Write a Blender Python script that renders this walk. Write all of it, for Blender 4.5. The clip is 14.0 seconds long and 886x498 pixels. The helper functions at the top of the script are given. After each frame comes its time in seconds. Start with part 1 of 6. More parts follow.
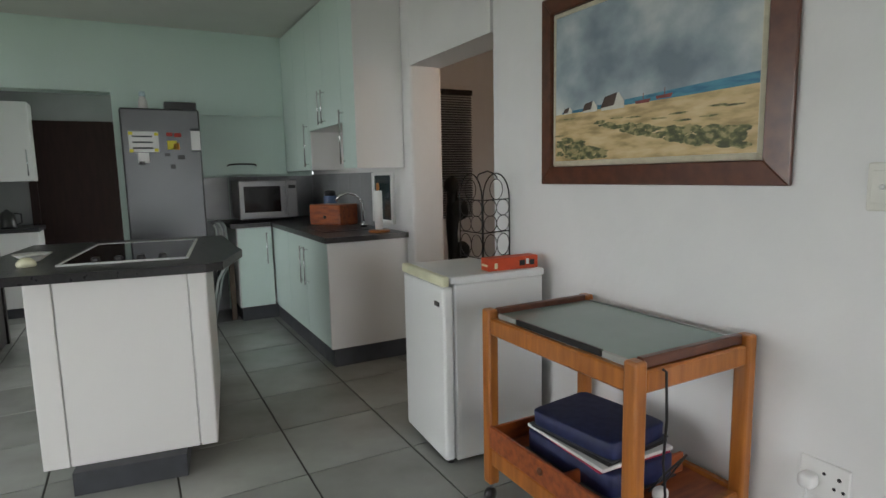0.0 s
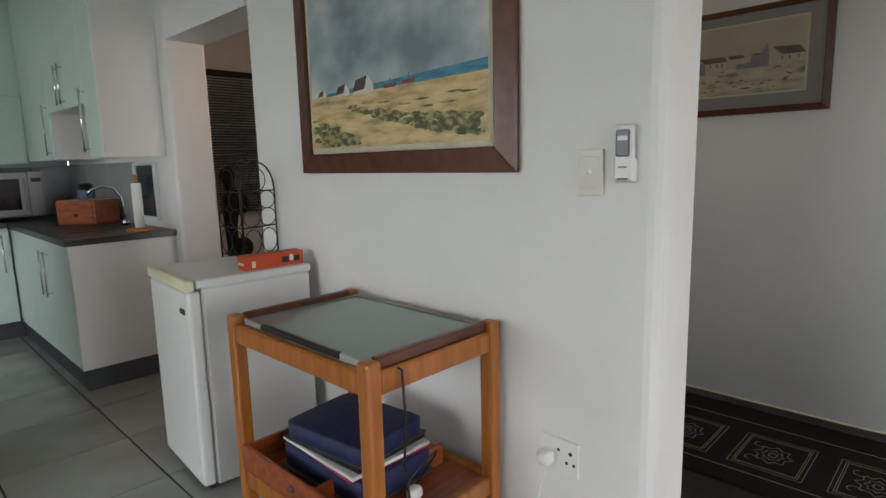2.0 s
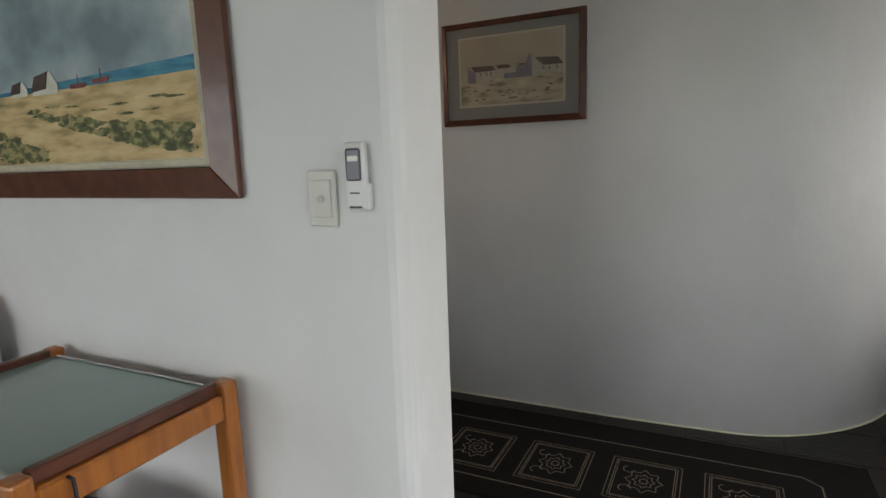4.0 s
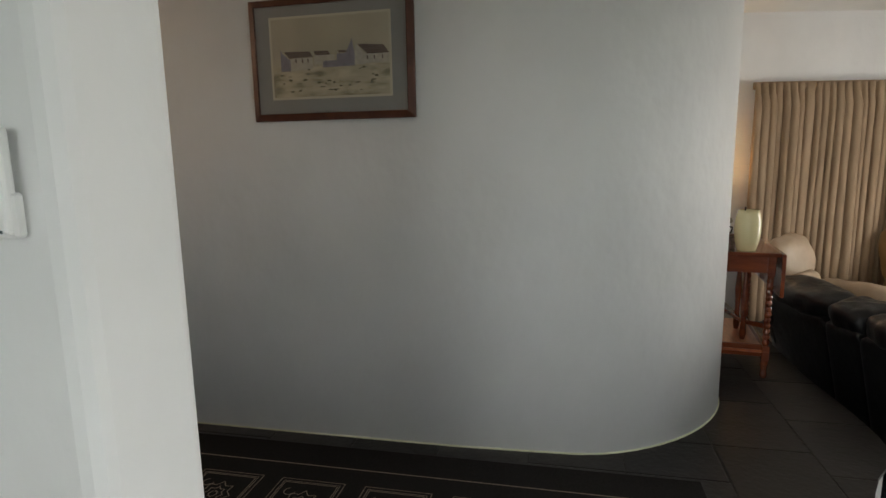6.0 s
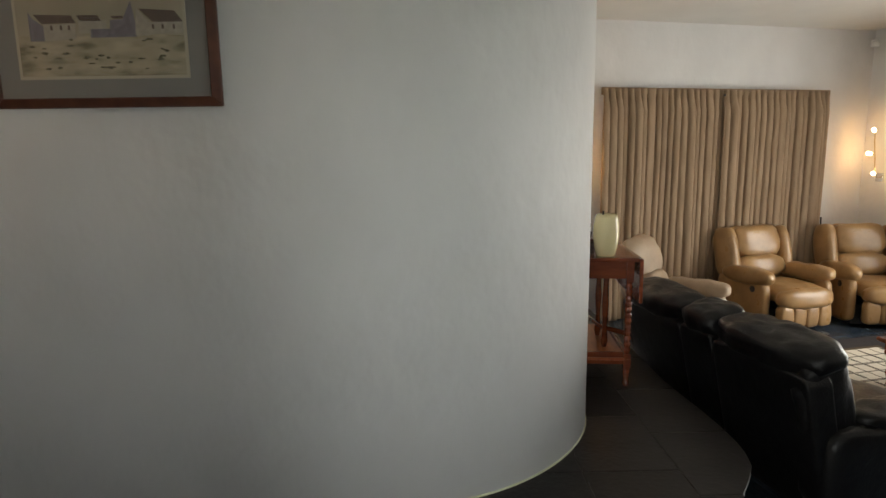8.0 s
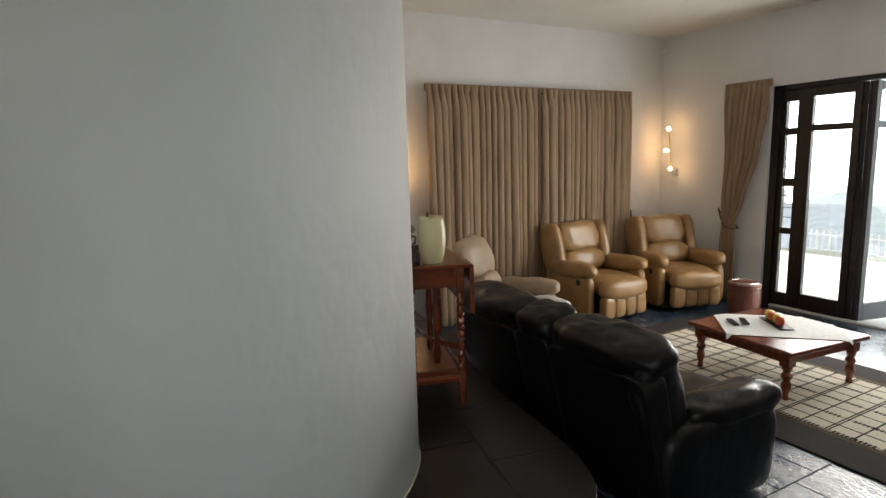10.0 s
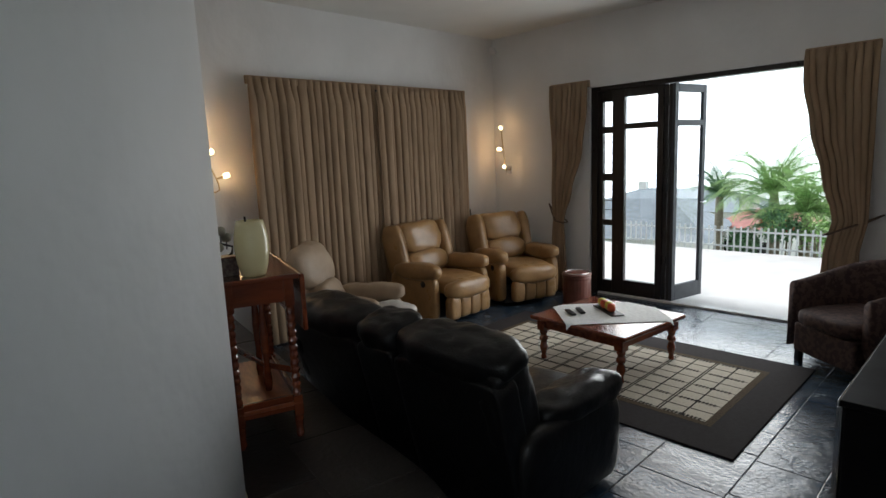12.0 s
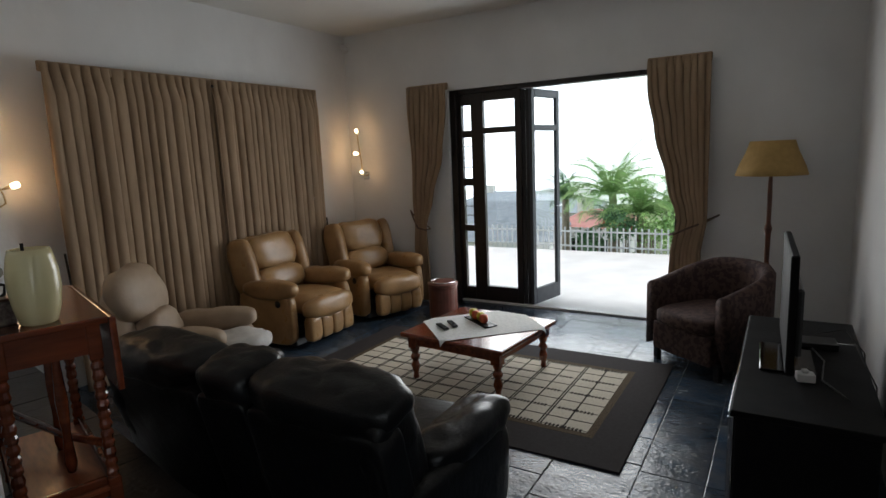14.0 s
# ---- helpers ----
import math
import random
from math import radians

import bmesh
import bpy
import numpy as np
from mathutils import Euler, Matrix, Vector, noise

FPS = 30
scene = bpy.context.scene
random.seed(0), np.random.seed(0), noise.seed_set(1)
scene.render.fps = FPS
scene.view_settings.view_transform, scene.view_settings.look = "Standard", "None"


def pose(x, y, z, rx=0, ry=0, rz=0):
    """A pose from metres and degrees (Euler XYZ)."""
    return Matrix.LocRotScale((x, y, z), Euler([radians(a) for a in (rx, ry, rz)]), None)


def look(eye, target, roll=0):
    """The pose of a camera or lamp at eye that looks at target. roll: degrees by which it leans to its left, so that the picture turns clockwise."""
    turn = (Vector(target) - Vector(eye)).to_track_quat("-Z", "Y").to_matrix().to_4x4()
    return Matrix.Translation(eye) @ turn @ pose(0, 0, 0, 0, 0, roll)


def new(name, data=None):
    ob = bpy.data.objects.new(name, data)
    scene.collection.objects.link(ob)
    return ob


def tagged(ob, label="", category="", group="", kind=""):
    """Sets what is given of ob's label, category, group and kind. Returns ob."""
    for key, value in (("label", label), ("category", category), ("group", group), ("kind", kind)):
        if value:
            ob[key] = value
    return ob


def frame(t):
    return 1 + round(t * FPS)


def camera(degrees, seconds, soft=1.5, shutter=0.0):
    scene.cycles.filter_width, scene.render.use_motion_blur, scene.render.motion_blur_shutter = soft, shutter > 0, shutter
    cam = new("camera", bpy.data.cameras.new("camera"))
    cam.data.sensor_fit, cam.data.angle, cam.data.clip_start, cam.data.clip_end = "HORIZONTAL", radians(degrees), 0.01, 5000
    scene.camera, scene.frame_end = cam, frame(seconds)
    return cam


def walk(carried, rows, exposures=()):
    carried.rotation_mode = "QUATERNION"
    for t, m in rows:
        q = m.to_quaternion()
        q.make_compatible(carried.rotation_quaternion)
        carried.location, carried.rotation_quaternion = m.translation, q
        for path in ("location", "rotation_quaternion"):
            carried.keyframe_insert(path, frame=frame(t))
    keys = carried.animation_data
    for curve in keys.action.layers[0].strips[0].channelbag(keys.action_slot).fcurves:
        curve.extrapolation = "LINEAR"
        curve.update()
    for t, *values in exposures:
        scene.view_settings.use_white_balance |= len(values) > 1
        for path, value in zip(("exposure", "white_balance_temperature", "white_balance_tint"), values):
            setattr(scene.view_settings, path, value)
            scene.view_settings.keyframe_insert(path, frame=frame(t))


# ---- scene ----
cam = camera(75.9, 14.0)
PATH = [
    (0, (0.317, 0.414, 1.284), (1.267, 2.155, 1.023), -1.2),
    (0.5, (0.357, 0.409, 1.27), (1.441, 2.065, 0.986), -1.2),
    (1, (0.441, 0.404, 1.264), (1.636, 1.979, 0.963), -1.3),
    (1.5, (0.533, 0.399, 1.263), (1.835, 1.887, 0.955), -1.4),
    (2, (0.629, 0.376, 1.269), (2.049, 1.75, 0.962), -1.4),
    (2.5, (0.723, 0.358, 1.282), (2.257, 1.603, 0.973), -1.5),
    (3, (0.789, 0.338, 1.286), (2.413, 1.463, 0.975), -1.8),
    (3.5, (0.879, 0.339, 1.303), (2.58, 1.342, 0.985), -1.9),
    (4, (0.981, 0.361, 1.314), (2.754, 1.228, 0.989), -2.0),
    (4.2, (1.019, 0.37, 1.314), (2.82, 1.178, 0.982), -2.0),
    (6.3, (1.433, 0.299, 1.299), (3.372, 0.662, 0.973), -0.8),
    (6.5, (1.465, 0.286, 1.296), (3.412, 0.607, 0.97), -0.7),
    (7, (1.565, 0.274, 1.285), (3.528, 0.49, 0.967), -0.8),
    (7.5, (1.693, 0.263, 1.289), (3.665, 0.373, 0.975), -0.9),
    (8, (1.799, 0.255, 1.285), (3.773, 0.224, 0.965), -0.8),
    (8.5, (1.879, 0.221, 1.262), (3.846, 0.035, 0.949), -1.1),
    (9, (2.011, 0.172, 1.26), (3.96, -0.15, 0.946), -1.2),
    (11.3, (2.395, -0.043, 1.199), (4.152, -0.945, 0.884), -2.2),
    (11.5, (2.412, -0.05, 1.196), (4.143, -1.002, 0.88), -2.2),
    (12, (2.473, -0.099, 1.19), (4.136, -1.162, 0.871), -2.4),
    (12.5, (2.558, -0.158, 1.179), (4.145, -1.331, 0.858), -2.4),
    (13, (2.63, -0.201, 1.171), (4.141, -1.472, 0.852), -2.4),
    (13.5, (2.703, -0.251, 1.181), (4.134, -1.61, 0.861), -2.4),
    (14, (2.811, -0.289, 1.188), (4.149, -1.74, 0.865), -2.4),
]
EXPOSURES = [(0, -0.44, 6800, 15), (1.5, -0.38, 6800, 15), (4.2, -0.45, 6750, 13), (6.5, -0.38, 6850, 10), (9.2, -0.32, 7000, 10), (11.3, -1.25, 6200, 9), (14, -1.52, 6200, 10)]
walk(cam, [(t, look(eye, target, roll)) for t, eye, target, roll in PATH], EXPOSURES)

CX, CY, CA = 8.213, -4.606, 11.5    # corner of the lounge and the turn of its walls


def lp(x, y, z=0.0, rz=0.0):
    """A pose in the lounge: x runs back from the curtained wall (negative), y along it from the corner."""
    return pose(CX, CY, 0, 0, 0, CA) @ pose(x, y, z, 0, 0, rz)


LOW = -0.40      # lounge floor
TOP = 2.58       # ceilings

# ---- world and light ----
world = bpy.data.worlds.new("sky")
scene.world = world
world.use_nodes = True
_nt = world.node_tree
_sky = _nt.nodes.new("ShaderNodeTexSky")
_sky.sky_type = "NISHITA"
_sky.sun_disc = False
_sky.sun_elevation, _sky.sun_rotation = radians(85), radians(348)
_sky.air_density, _sky.dust_density = 1.0, 4.0
_nt.nodes["Background"].inputs[1].default_value = 0.15
_nt.links.new(_sky.outputs[0], _nt.nodes["Background"].inputs[0])


def lamp(name, kind, m, power, colour=(1, 1, 1), size=(1, 1)):
    d = bpy.data.lights.new(name, kind)
    d.energy, d.color = power, colour
    if kind == "AREA":
        d.shape, d.size, d.size_y = "RECTANGLE", size[0], size[1]
    elif kind == "SUN":
        d.angle = radians(size[0])
    else:
        d.shadow_soft_size = size[0]
    ob = new(name, d)
    ob.matrix_world = m
    return ob


lamp("sun", "SUN", look((-0.5, 2.5, 30), (0, 0, 0)), 5, (1, 0.97, 0.92), (10, 0))
lamp("west_window_light", "AREA", look((-3.1, 1.8, 1.05), (2, 1.8, 1.0)), 11, (0.88, 0.95, 0.96), (1.7, 1.9))
# added lamp at an unseen kitchen window, brightening the far cupboards
lamp("unseen_kitchen_window_light", "AREA", look((-3.1, 4.3, 1.3), (2, 4.3, 1.3)), 5.5, (0.84, 0.96, 0.94), (1.8, 1.6))
lamp("south_window_light", "AREA", look((0.95, -1.6, 0.98), (0.95, 2, 0.9)), 6.2, (0.86, 0.93, 1.0), (1.4, 1.8))
lamp("lounge_door_light", "AREA", lp(-2.65, 0.24, 0.8) @ pose(0, 0, 0, -90, 0, 0) @ pose(0, 0, 0, 0, 180, 0), 95, (1.0, 0.97, 0.92), (1.7, 2.0))

lamp("passage_ceiling_light", "POINT", pose(3.0, 3.3, 2.0), 10, (1.0, 0.66, 0.42), (0.08, 0))

# ---- materials ----


def material(name, colour, rough=0.5, metal=0.0, bump=0.0, scale=20.0, vary=0.0, colour2=None, fine=0.0, spec=None, island=0.0, obj=0.0, coat=0.0, stretch=(1, 1, 1), detail=4.0, lo=0.35, hi=0.65, rough_vary=0.08, grain=0.3):
    """A procedural surface: broad mottling between two colours, fine grain and relief."""
    m = bpy.data.materials.new(name)
    m.use_nodes = True
    nt = m.node_tree
    b = nt.nodes["Principled BSDF"]
    b.inputs["Roughness"].default_value = rough
    b.inputs["Metallic"].default_value = metal
    if spec is not None:
        b.inputs["Specular IOR Level"].default_value = spec
    if coat:
        b.inputs["Coat Weight"].default_value = coat
        b.inputs["Coat Roughness"].default_value = 0.12
    c2 = colour2 or tuple(c * (1 - vary) for c in colour)
    tc = nt.nodes.new("ShaderNodeTexCoord")
    mp = nt.nodes.new("ShaderNodeMapping")
    mp.inputs["Scale"].default_value = stretch
    nt.links.new(tc.outputs["Object"], mp.inputs[0])
    n = nt.nodes.new("ShaderNodeTexNoise")
    n.inputs["Scale"].default_value = scale
    n.inputs["Detail"].default_value = detail
    nt.links.new(mp.outputs[0], n.inputs[0])
    r = nt.nodes.new("ShaderNodeMapRange")
    r.inputs[1].default_value, r.inputs[2].default_value = lo, hi
    nt.links.new(n.outputs[0], r.inputs[0])
    mx = nt.nodes.new("ShaderNodeMix")
    mx.data_type = "RGBA"
    mx.inputs["A"].default_value = (*colour, 1)
    mx.inputs["B"].default_value = (*c2, 1)
    nt.links.new(r.outputs[0], mx.inputs["Factor"])
    out = mx.outputs["Result"]
    n2 = nt.nodes.new("ShaderNodeTexNoise")
    n2.inputs["Scale"].default_value = scale * 9
    n2.inputs["Detail"].default_value = 3
    nt.links.new(mp.outputs[0], n2.inputs[0])
    if island or obj or fine:
        hsv = nt.nodes.new("ShaderNodeHueSaturation")
        v = nt.nodes.new("ShaderNodeMapRange")
        if obj:
            oi = nt.nodes.new("ShaderNodeObjectInfo")
            src, amt = oi.outputs["Random"], obj
        elif island:
            ge = nt.nodes.new("ShaderNodeNewGeometry")
            src, amt = ge.outputs["Random Per Island"], island
        else:
            src, amt = n2.outputs[0], fine
        v.inputs[3].default_value, v.inputs[4].default_value = 1 - amt, 1 + amt
        nt.links.new(src, v.inputs[0])
        nt.links.new(v.outputs[0], hsv.inputs["Value"])
        nt.links.new(out, hsv.inputs["Color"])
        out = hsv.outputs[0]
    nt.links.new(out, b.inputs["Base Color"])
    rr = nt.nodes.new("ShaderNodeMapRange")
    rr.inputs[3].default_value, rr.inputs[4].default_value = max(0.02, rough - rough_vary), min(1, rough + rough_vary)
    nt.links.new(n.outputs[0], rr.inputs[0])
    nt.links.new(rr.outputs[0], b.inputs["Roughness"])
    if bump:
        ad = nt.nodes.new("ShaderNodeMath")
        ad.operation = "MULTIPLY_ADD"
        ad.inputs[1].default_value = grain
        nt.links.new(n2.outputs[0], ad.inputs[0])
        nt.links.new(n.outputs[0], ad.inputs[2])
        bp = nt.nodes.new("ShaderNodeBump")
        bp.inputs["Strength"].default_value = 0.6
        bp.inputs["Distance"].default_value = bump
        nt.links.new(ad.outputs[0], bp.inputs["Height"])
        nt.links.new(bp.outputs[0], b.inputs["Normal"])
    return m


def glow(name, colour, power):
    m = bpy.data.materials.new(name)
    m.use_nodes = True
    b = m.node_tree.nodes["Principled BSDF"]
    b.inputs["Base Color"].default_value = (*colour, 1)
    b.inputs["Emission Color"].default_value = (*colour, 1)
    b.inputs["Emission Strength"].default_value = power
    return m


def glass(name, colour=(1, 1, 1), rough=0.0):
    m = bpy.data.materials.new(name)
    m.use_nodes = True
    b = m.node_tree.nodes["Principled BSDF"]
    b.inputs["Base Color"].default_value = (*colour, 1)
    b.inputs["Transmission Weight"].default_value = 1
    b.inputs["Roughness"].default_value = rough
    b.inputs["IOR"].default_value = 1.45
    return m


PLASTER = material("white_plaster", (0.76, 0.76, 0.76), 0.6, bump=0.042, scale=2.2, vary=0.07, detail=4.5, stretch=(1, 1, 0.85), grain=0.025, spec=0.25)
CEIL = material("ceiling_paint", (0.74, 0.74, 0.71), 0.8, bump=0.002, scale=3, vary=0.04)
KTILE = material("grey_floor_tile", (0.36, 0.375, 0.355), 0.16, bump=0.0006, scale=2.5, colour2=(0.27, 0.275, 0.26), obj=0.09)
GROUT = material("tile_grout", (0.045, 0.042, 0.036), 0.9, bump=0.001, scale=30, vary=0.3)
# lounge slates: the blue in the base colour stands in for reflected sky
SLATE = material("slate", (0.022, 0.046, 0.082), 0.24, bump=0.017, scale=5.0, colour2=(0.058, 0.070, 0.086), obj=0.3, detail=7, rough_vary=0.12, stretch=(1, 1.2, 1), spec=0.55)
SLATE_GROUT = material("slate_grout", (0.05, 0.056, 0.065), 0.8, bump=0.001, scale=25, vary=0.3)
# landing slates, darker and browner than those of the lounge
SLATE_DARK = material("black_brown_slate", (0.017, 0.015, 0.015), 0.4, bump=0.012, scale=4.5, colour2=(0.028, 0.025, 0.024), obj=0.3, detail=8, rough_vary=0.1, spec=0.3)
WHITE = material("cabinet_white", (0.76, 0.76, 0.75), 0.35, scale=1.2, vary=0.015, rough_vary=0.02)
UPPER = material("mint_white_paint", (0.56, 0.71, 0.66), 0.4, scale=1.2, vary=0.02, rough_vary=0.02)
# white cupboard doors, with the cool window light mixed into their colour
DOORW = material("window_tinted_white", (0.62, 0.76, 0.72), 0.3, scale=1.2, vary=0.015, rough_vary=0.02)
ENAMEL = material("fridge_enamel", (0.76, 0.78, 0.78), 0.35, scale=1.5, vary=0.02, bump=0.0001, rough_vary=0.02)
CREAM_TRIM = material("yellowed_plastic", (0.72, 0.72, 0.52), 0.4, scale=8, vary=0.12)
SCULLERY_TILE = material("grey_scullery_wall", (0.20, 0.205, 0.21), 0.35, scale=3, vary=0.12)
WORKTOP = material("dark_worktop", (0.03, 0.03, 0.032), 0.3, scale=60, vary=0.4, bump=0.0002)
PLINTH = material("grey_plinth", (0.055, 0.06, 0.07), 0.5, scale=10, vary=0.2)
STEEL = material("brushed_steel", (0.11, 0.115, 0.12), 0.36, metal=0.8, scale=2, vary=0.06, rough_vary=0.03)
OVEN_STEEL = material("bright_oven_steel", (0.27, 0.27, 0.275), 0.38, metal=0.5, scale=2, vary=0.06, rough_vary=0.03)
CHROME = material("chrome", (0.75, 0.76, 0.78), 0.1, metal=1.0, scale=8, vary=0.05)
BLACK = material("black_plastic", (0.012, 0.012, 0.013), 0.35, scale=20, vary=0.2)
IRON = material("black_iron", (0.015, 0.015, 0.016), 0.45, metal=0.3, scale=30, vary=0.3, bump=0.0004)
HOB = material("black_glass_hob", (0.01, 0.01, 0.011), 0.06, scale=5, vary=0.1)
PINE = material("orange_pine", (0.44, 0.15, 0.025), 0.32, scale=4, colour2=(0.30, 0.095, 0.018), bump=0.0006, stretch=(9, 9, 1), detail=6, coat=0.2)
TRAYWOOD = material("tray_wood", (0.36, 0.085, 0.02), 0.35, scale=4, colour2=(0.20, 0.045, 0.015), bump=0.0005, stretch=(2, 9, 9), coat=0.2)
REDWOOD = material("polished_red_wood", (0.22, 0.05, 0.018), 0.2, scale=3, colour2=(0.12, 0.026, 0.010), bump=0.0004, stretch=(10, 1.5, 10), detail=6, coat=0.4)
DARKWOOD = material("dark_frame_wood", (0.12, 0.035, 0.015), 0.35, scale=6, colour2=(0.075, 0.021, 0.010), bump=0.0006, stretch=(3, 3, 3), coat=0.2)
DOORWOOD = material("black_stained_door_wood", (0.018, 0.013, 0.011), 0.3, scale=5, vary=0.4, bump=0.0006, stretch=(8, 8, 1))
TAN = material("tan_leather", (0.38, 0.225, 0.098), 0.30, scale=7, colour2=(0.27, 0.155, 0.065), bump=0.006, detail=6)
CREAMFAB = material("cream_leather", (0.40, 0.30, 0.21), 0.5, scale=7, colour2=(0.33, 0.245, 0.17), bump=0.005)
BLKLEATHER = material("black_leather", (0.006, 0.006, 0.0065), 0.33, scale=14, colour2=(0.006, 0.006, 0.007), bump=0.007, detail=7, spec=0.3)
CURTAIN = material("taupe_curtain", (0.345, 0.245, 0.16), 0.75, scale=3, colour2=(0.27, 0.19, 0.122), bump=0.0008, stretch=(6, 6, 1), spec=0.2)
GLASS = glass("pane_glass")


# ---- building helpers ----


def part(name, bm, mat, parent=None, label="", smooth=False):
    me = bpy.data.meshes.new(name)
    if smooth:
        for f in bm.faces:
            f.smooth = True
    bm.to_mesh(me)
    bm.free()
    me.materials.append(mat)
    ob = new(name, me)
    if parent is not None:
        ob.parent = parent
    if label:
        ob["label"] = label
    return ob


def base(name, m, label, category, group="", kind=""):
    e = new(name)
    e.empty_display_size = 0.1
    e.matrix_world = m
    return tagged(e, label, category, group, kind)


def box(bm, x0, x1, y0, y1, z0, z1, bevel=0.0, m=None, seg=1):
    if x1 < x0:
        x0, x1 = x1, x0
    if y1 < y0:
        y0, y1 = y1, y0
    if z1 < z0:
        z0, z1 = z1, z0
    vs = [bm.verts.new(p) for p in ((x0, y0, z0), (x1, y0, z0), (x1, y1, z0), (x0, y1, z0), (x0, y0, z1), (x1, y0, z1), (x1, y1, z1), (x0, y1, z1))]
    fs = [bm.faces.new([vs[i] for i in q]) for q in ((0, 3, 2, 1), (4, 5, 6, 7), (0, 1, 5, 4), (1, 2, 6, 5), (2, 3, 7, 6), (3, 0, 4, 7))]
    if bevel:
        es = list({e for f in fs for e in f.edges})
        r = bmesh.ops.bevel(bm, geom=es, offset=bevel, segments=seg, affect="EDGES", profile=0.5)
        vs = list({v for f in r["faces"] for v in f.verts} | {v for v in vs if v.is_valid})
    if m is not None:
        bmesh.ops.transform(bm, matrix=m, verts=[v for v in vs if v.is_valid])
    return vs


def newbox(*a, **k):
    bm = bmesh.new()
    box(bm, *a, **k)
    return bm


def prism(bm, pts, z0, z1):
    """An upright prism on a plan outline, counter-clockwise."""
    lo = [bm.verts.new((x, y, z0)) for x, y in pts]
    hi = [bm.verts.new((x, y, z1)) for x, y in pts]
    n = len(pts)
    for i in range(n):
        bm.faces.new((lo[i], lo[(i + 1) % n], hi[(i + 1) % n], hi[i]))
    bm.faces.new(hi)
    bm.faces.new(lo[::-1])
    return lo + hi


def lathe(bm, prof, seg=16, m=None):
    """A turned shape from (radius, height) pairs."""
    rings = []
    for r, z in prof:
        rings.append([bm.verts.new((r * math.cos(2 * math.pi * i / seg), r * math.sin(2 * math.pi * i / seg), z)) for i in range(seg)])
    for a, b in zip(rings, rings[1:]):
        for i in range(seg):
            bm.faces.new((a[i], a[(i + 1) % seg], b[(i + 1) % seg], b[i]))
    bm.faces.new(rings[0][::-1])
    bm.faces.new(rings[-1])
    vs = [v for q in rings for v in q]
    if m is not None:
        bmesh.ops.transform(bm, matrix=m, verts=vs)
    return vs


def tube(bm, pts, r, seg=8, closed=False):
    """A round rod along points."""
    pts = [Vector(p) for p in pts]
    n = len(pts)
    rings = []
    up = None
    for i, p in enumerate(pts):
        a = pts[i - 1] if (i > 0 or closed) else p
        b = pts[(i + 1) % n] if (i < n - 1 or closed) else p
        d = (b - a).normalized()
        if up is None:
            up = d.orthogonal().normalized()
        up = (up - up.dot(d) * d)
        up = up.normalized() if up.length > 1e-6 else d.orthogonal().normalized()
        side = d.cross(up)
        rad = r[i] if isinstance(r, (list, tuple)) else r
        rings.append([bm.verts.new(p + rad * (math.cos(2 * math.pi * k / seg) * up + math.sin(2 * math.pi * k / seg) * side)) for k in range(seg)])
    pairs = list(zip(rings, rings[1:])) + ([(rings[-1], rings[0])] if closed else [])
    for a, b in pairs:
        for k in range(seg):
            bm.faces.new((a[k], a[(k + 1) % seg], b[(k + 1) % seg], b[k]))
    if not closed:
        bm.faces.new(rings[0][::-1])
        bm.faces.new(rings[-1])


def pillow(bm, x0, x1, y0, y1, z0, z1, n=3.5, m=None, seg=(14, 10), bulge=0.0, creases=0, depth=0.0, seed=0):
    """A stuffed cushion: a rounded box (superellipsoid), with soft wrinkles."""
    cx, cy, cz = (x0 + x1) / 2, (y0 + y1) / 2, (z0 + z1) / 2
    hx, hy, hz = (x1 - x0) / 2, (y1 - y0) / 2, (z1 - z0) / 2
    nu, nv = seg[0] * 2, seg[1] * 2

    def sp(c):
        return math.copysign(abs(c) ** (2.0 / n), c)
    rows = []
    for j in range(1, nv):
        ph = -math.pi / 2 + math.pi * j / nv
        row = []
        for i in range(nu):
            th = 2 * math.pi * i / nu + math.pi / nu
            x, y, z = sp(math.cos(ph)) * sp(math.cos(th)), sp(math.cos(ph)) * sp(math.sin(th)), sp(math.sin(ph))
            p = Vector((cx + hx * x, cy + hy * y, cz + hz * z))
            if depth:
                w = noise.noise(Vector((p.x * 9 + seed, p.y * 9, p.z * 9))) + 0.5 * noise.noise(Vector((p.x * 22 + seed, p.y * 22, p.z * 22)))
                p += Vector((x, y, z)).normalized() * depth * w
            row.append(bm.verts.new(p))
        rows.append(row)
    lo, hi = bm.verts.new((cx, cy, cz - hz)), bm.verts.new((cx, cy, cz + hz))
    for a, b in zip(rows, rows[1:]):
        for i in range(nu):
            bm.faces.new((a[i], a[(i + 1) % nu], b[(i + 1) % nu], b[i]))
    for i in range(nu):
        bm.faces.new((rows[0][(i + 1) % nu], rows[0][i], lo))
        bm.faces.new((rows[-1][i], rows[-1][(i + 1) % nu], hi))
    vs = [lo, hi] + [v for q in rows for v in q]
    if m is not None:
        bmesh.ops.transform(bm, matrix=m, verts=vs)
    return vs


def setting(name, bm, mat, label, m=None, smooth=False):
    ob = part(name, bm, mat, smooth=smooth)
    if m is not None:
        ob.matrix_world = m
    return tagged(ob, label, kind="structure")


# ---- the shell ----
bm = bmesh.new()
prism(bm, [(-3.3, -1.74), (2.75, -1.74)] + [tuple((lp(x, y).translation)[:2]) for x, y in ((-5.2, -0.16), (0.2, -0.16), (0.2, 4.6))] + [(8.3, 1.0), (8.3, 8.9), (-3.3, 8.9)], LOW - 0.25, LOW - 0.005)
setting("floor_lounge", bm, SLATE_GROUT, "grey mortar bed under the dark slate floor of the lounge")

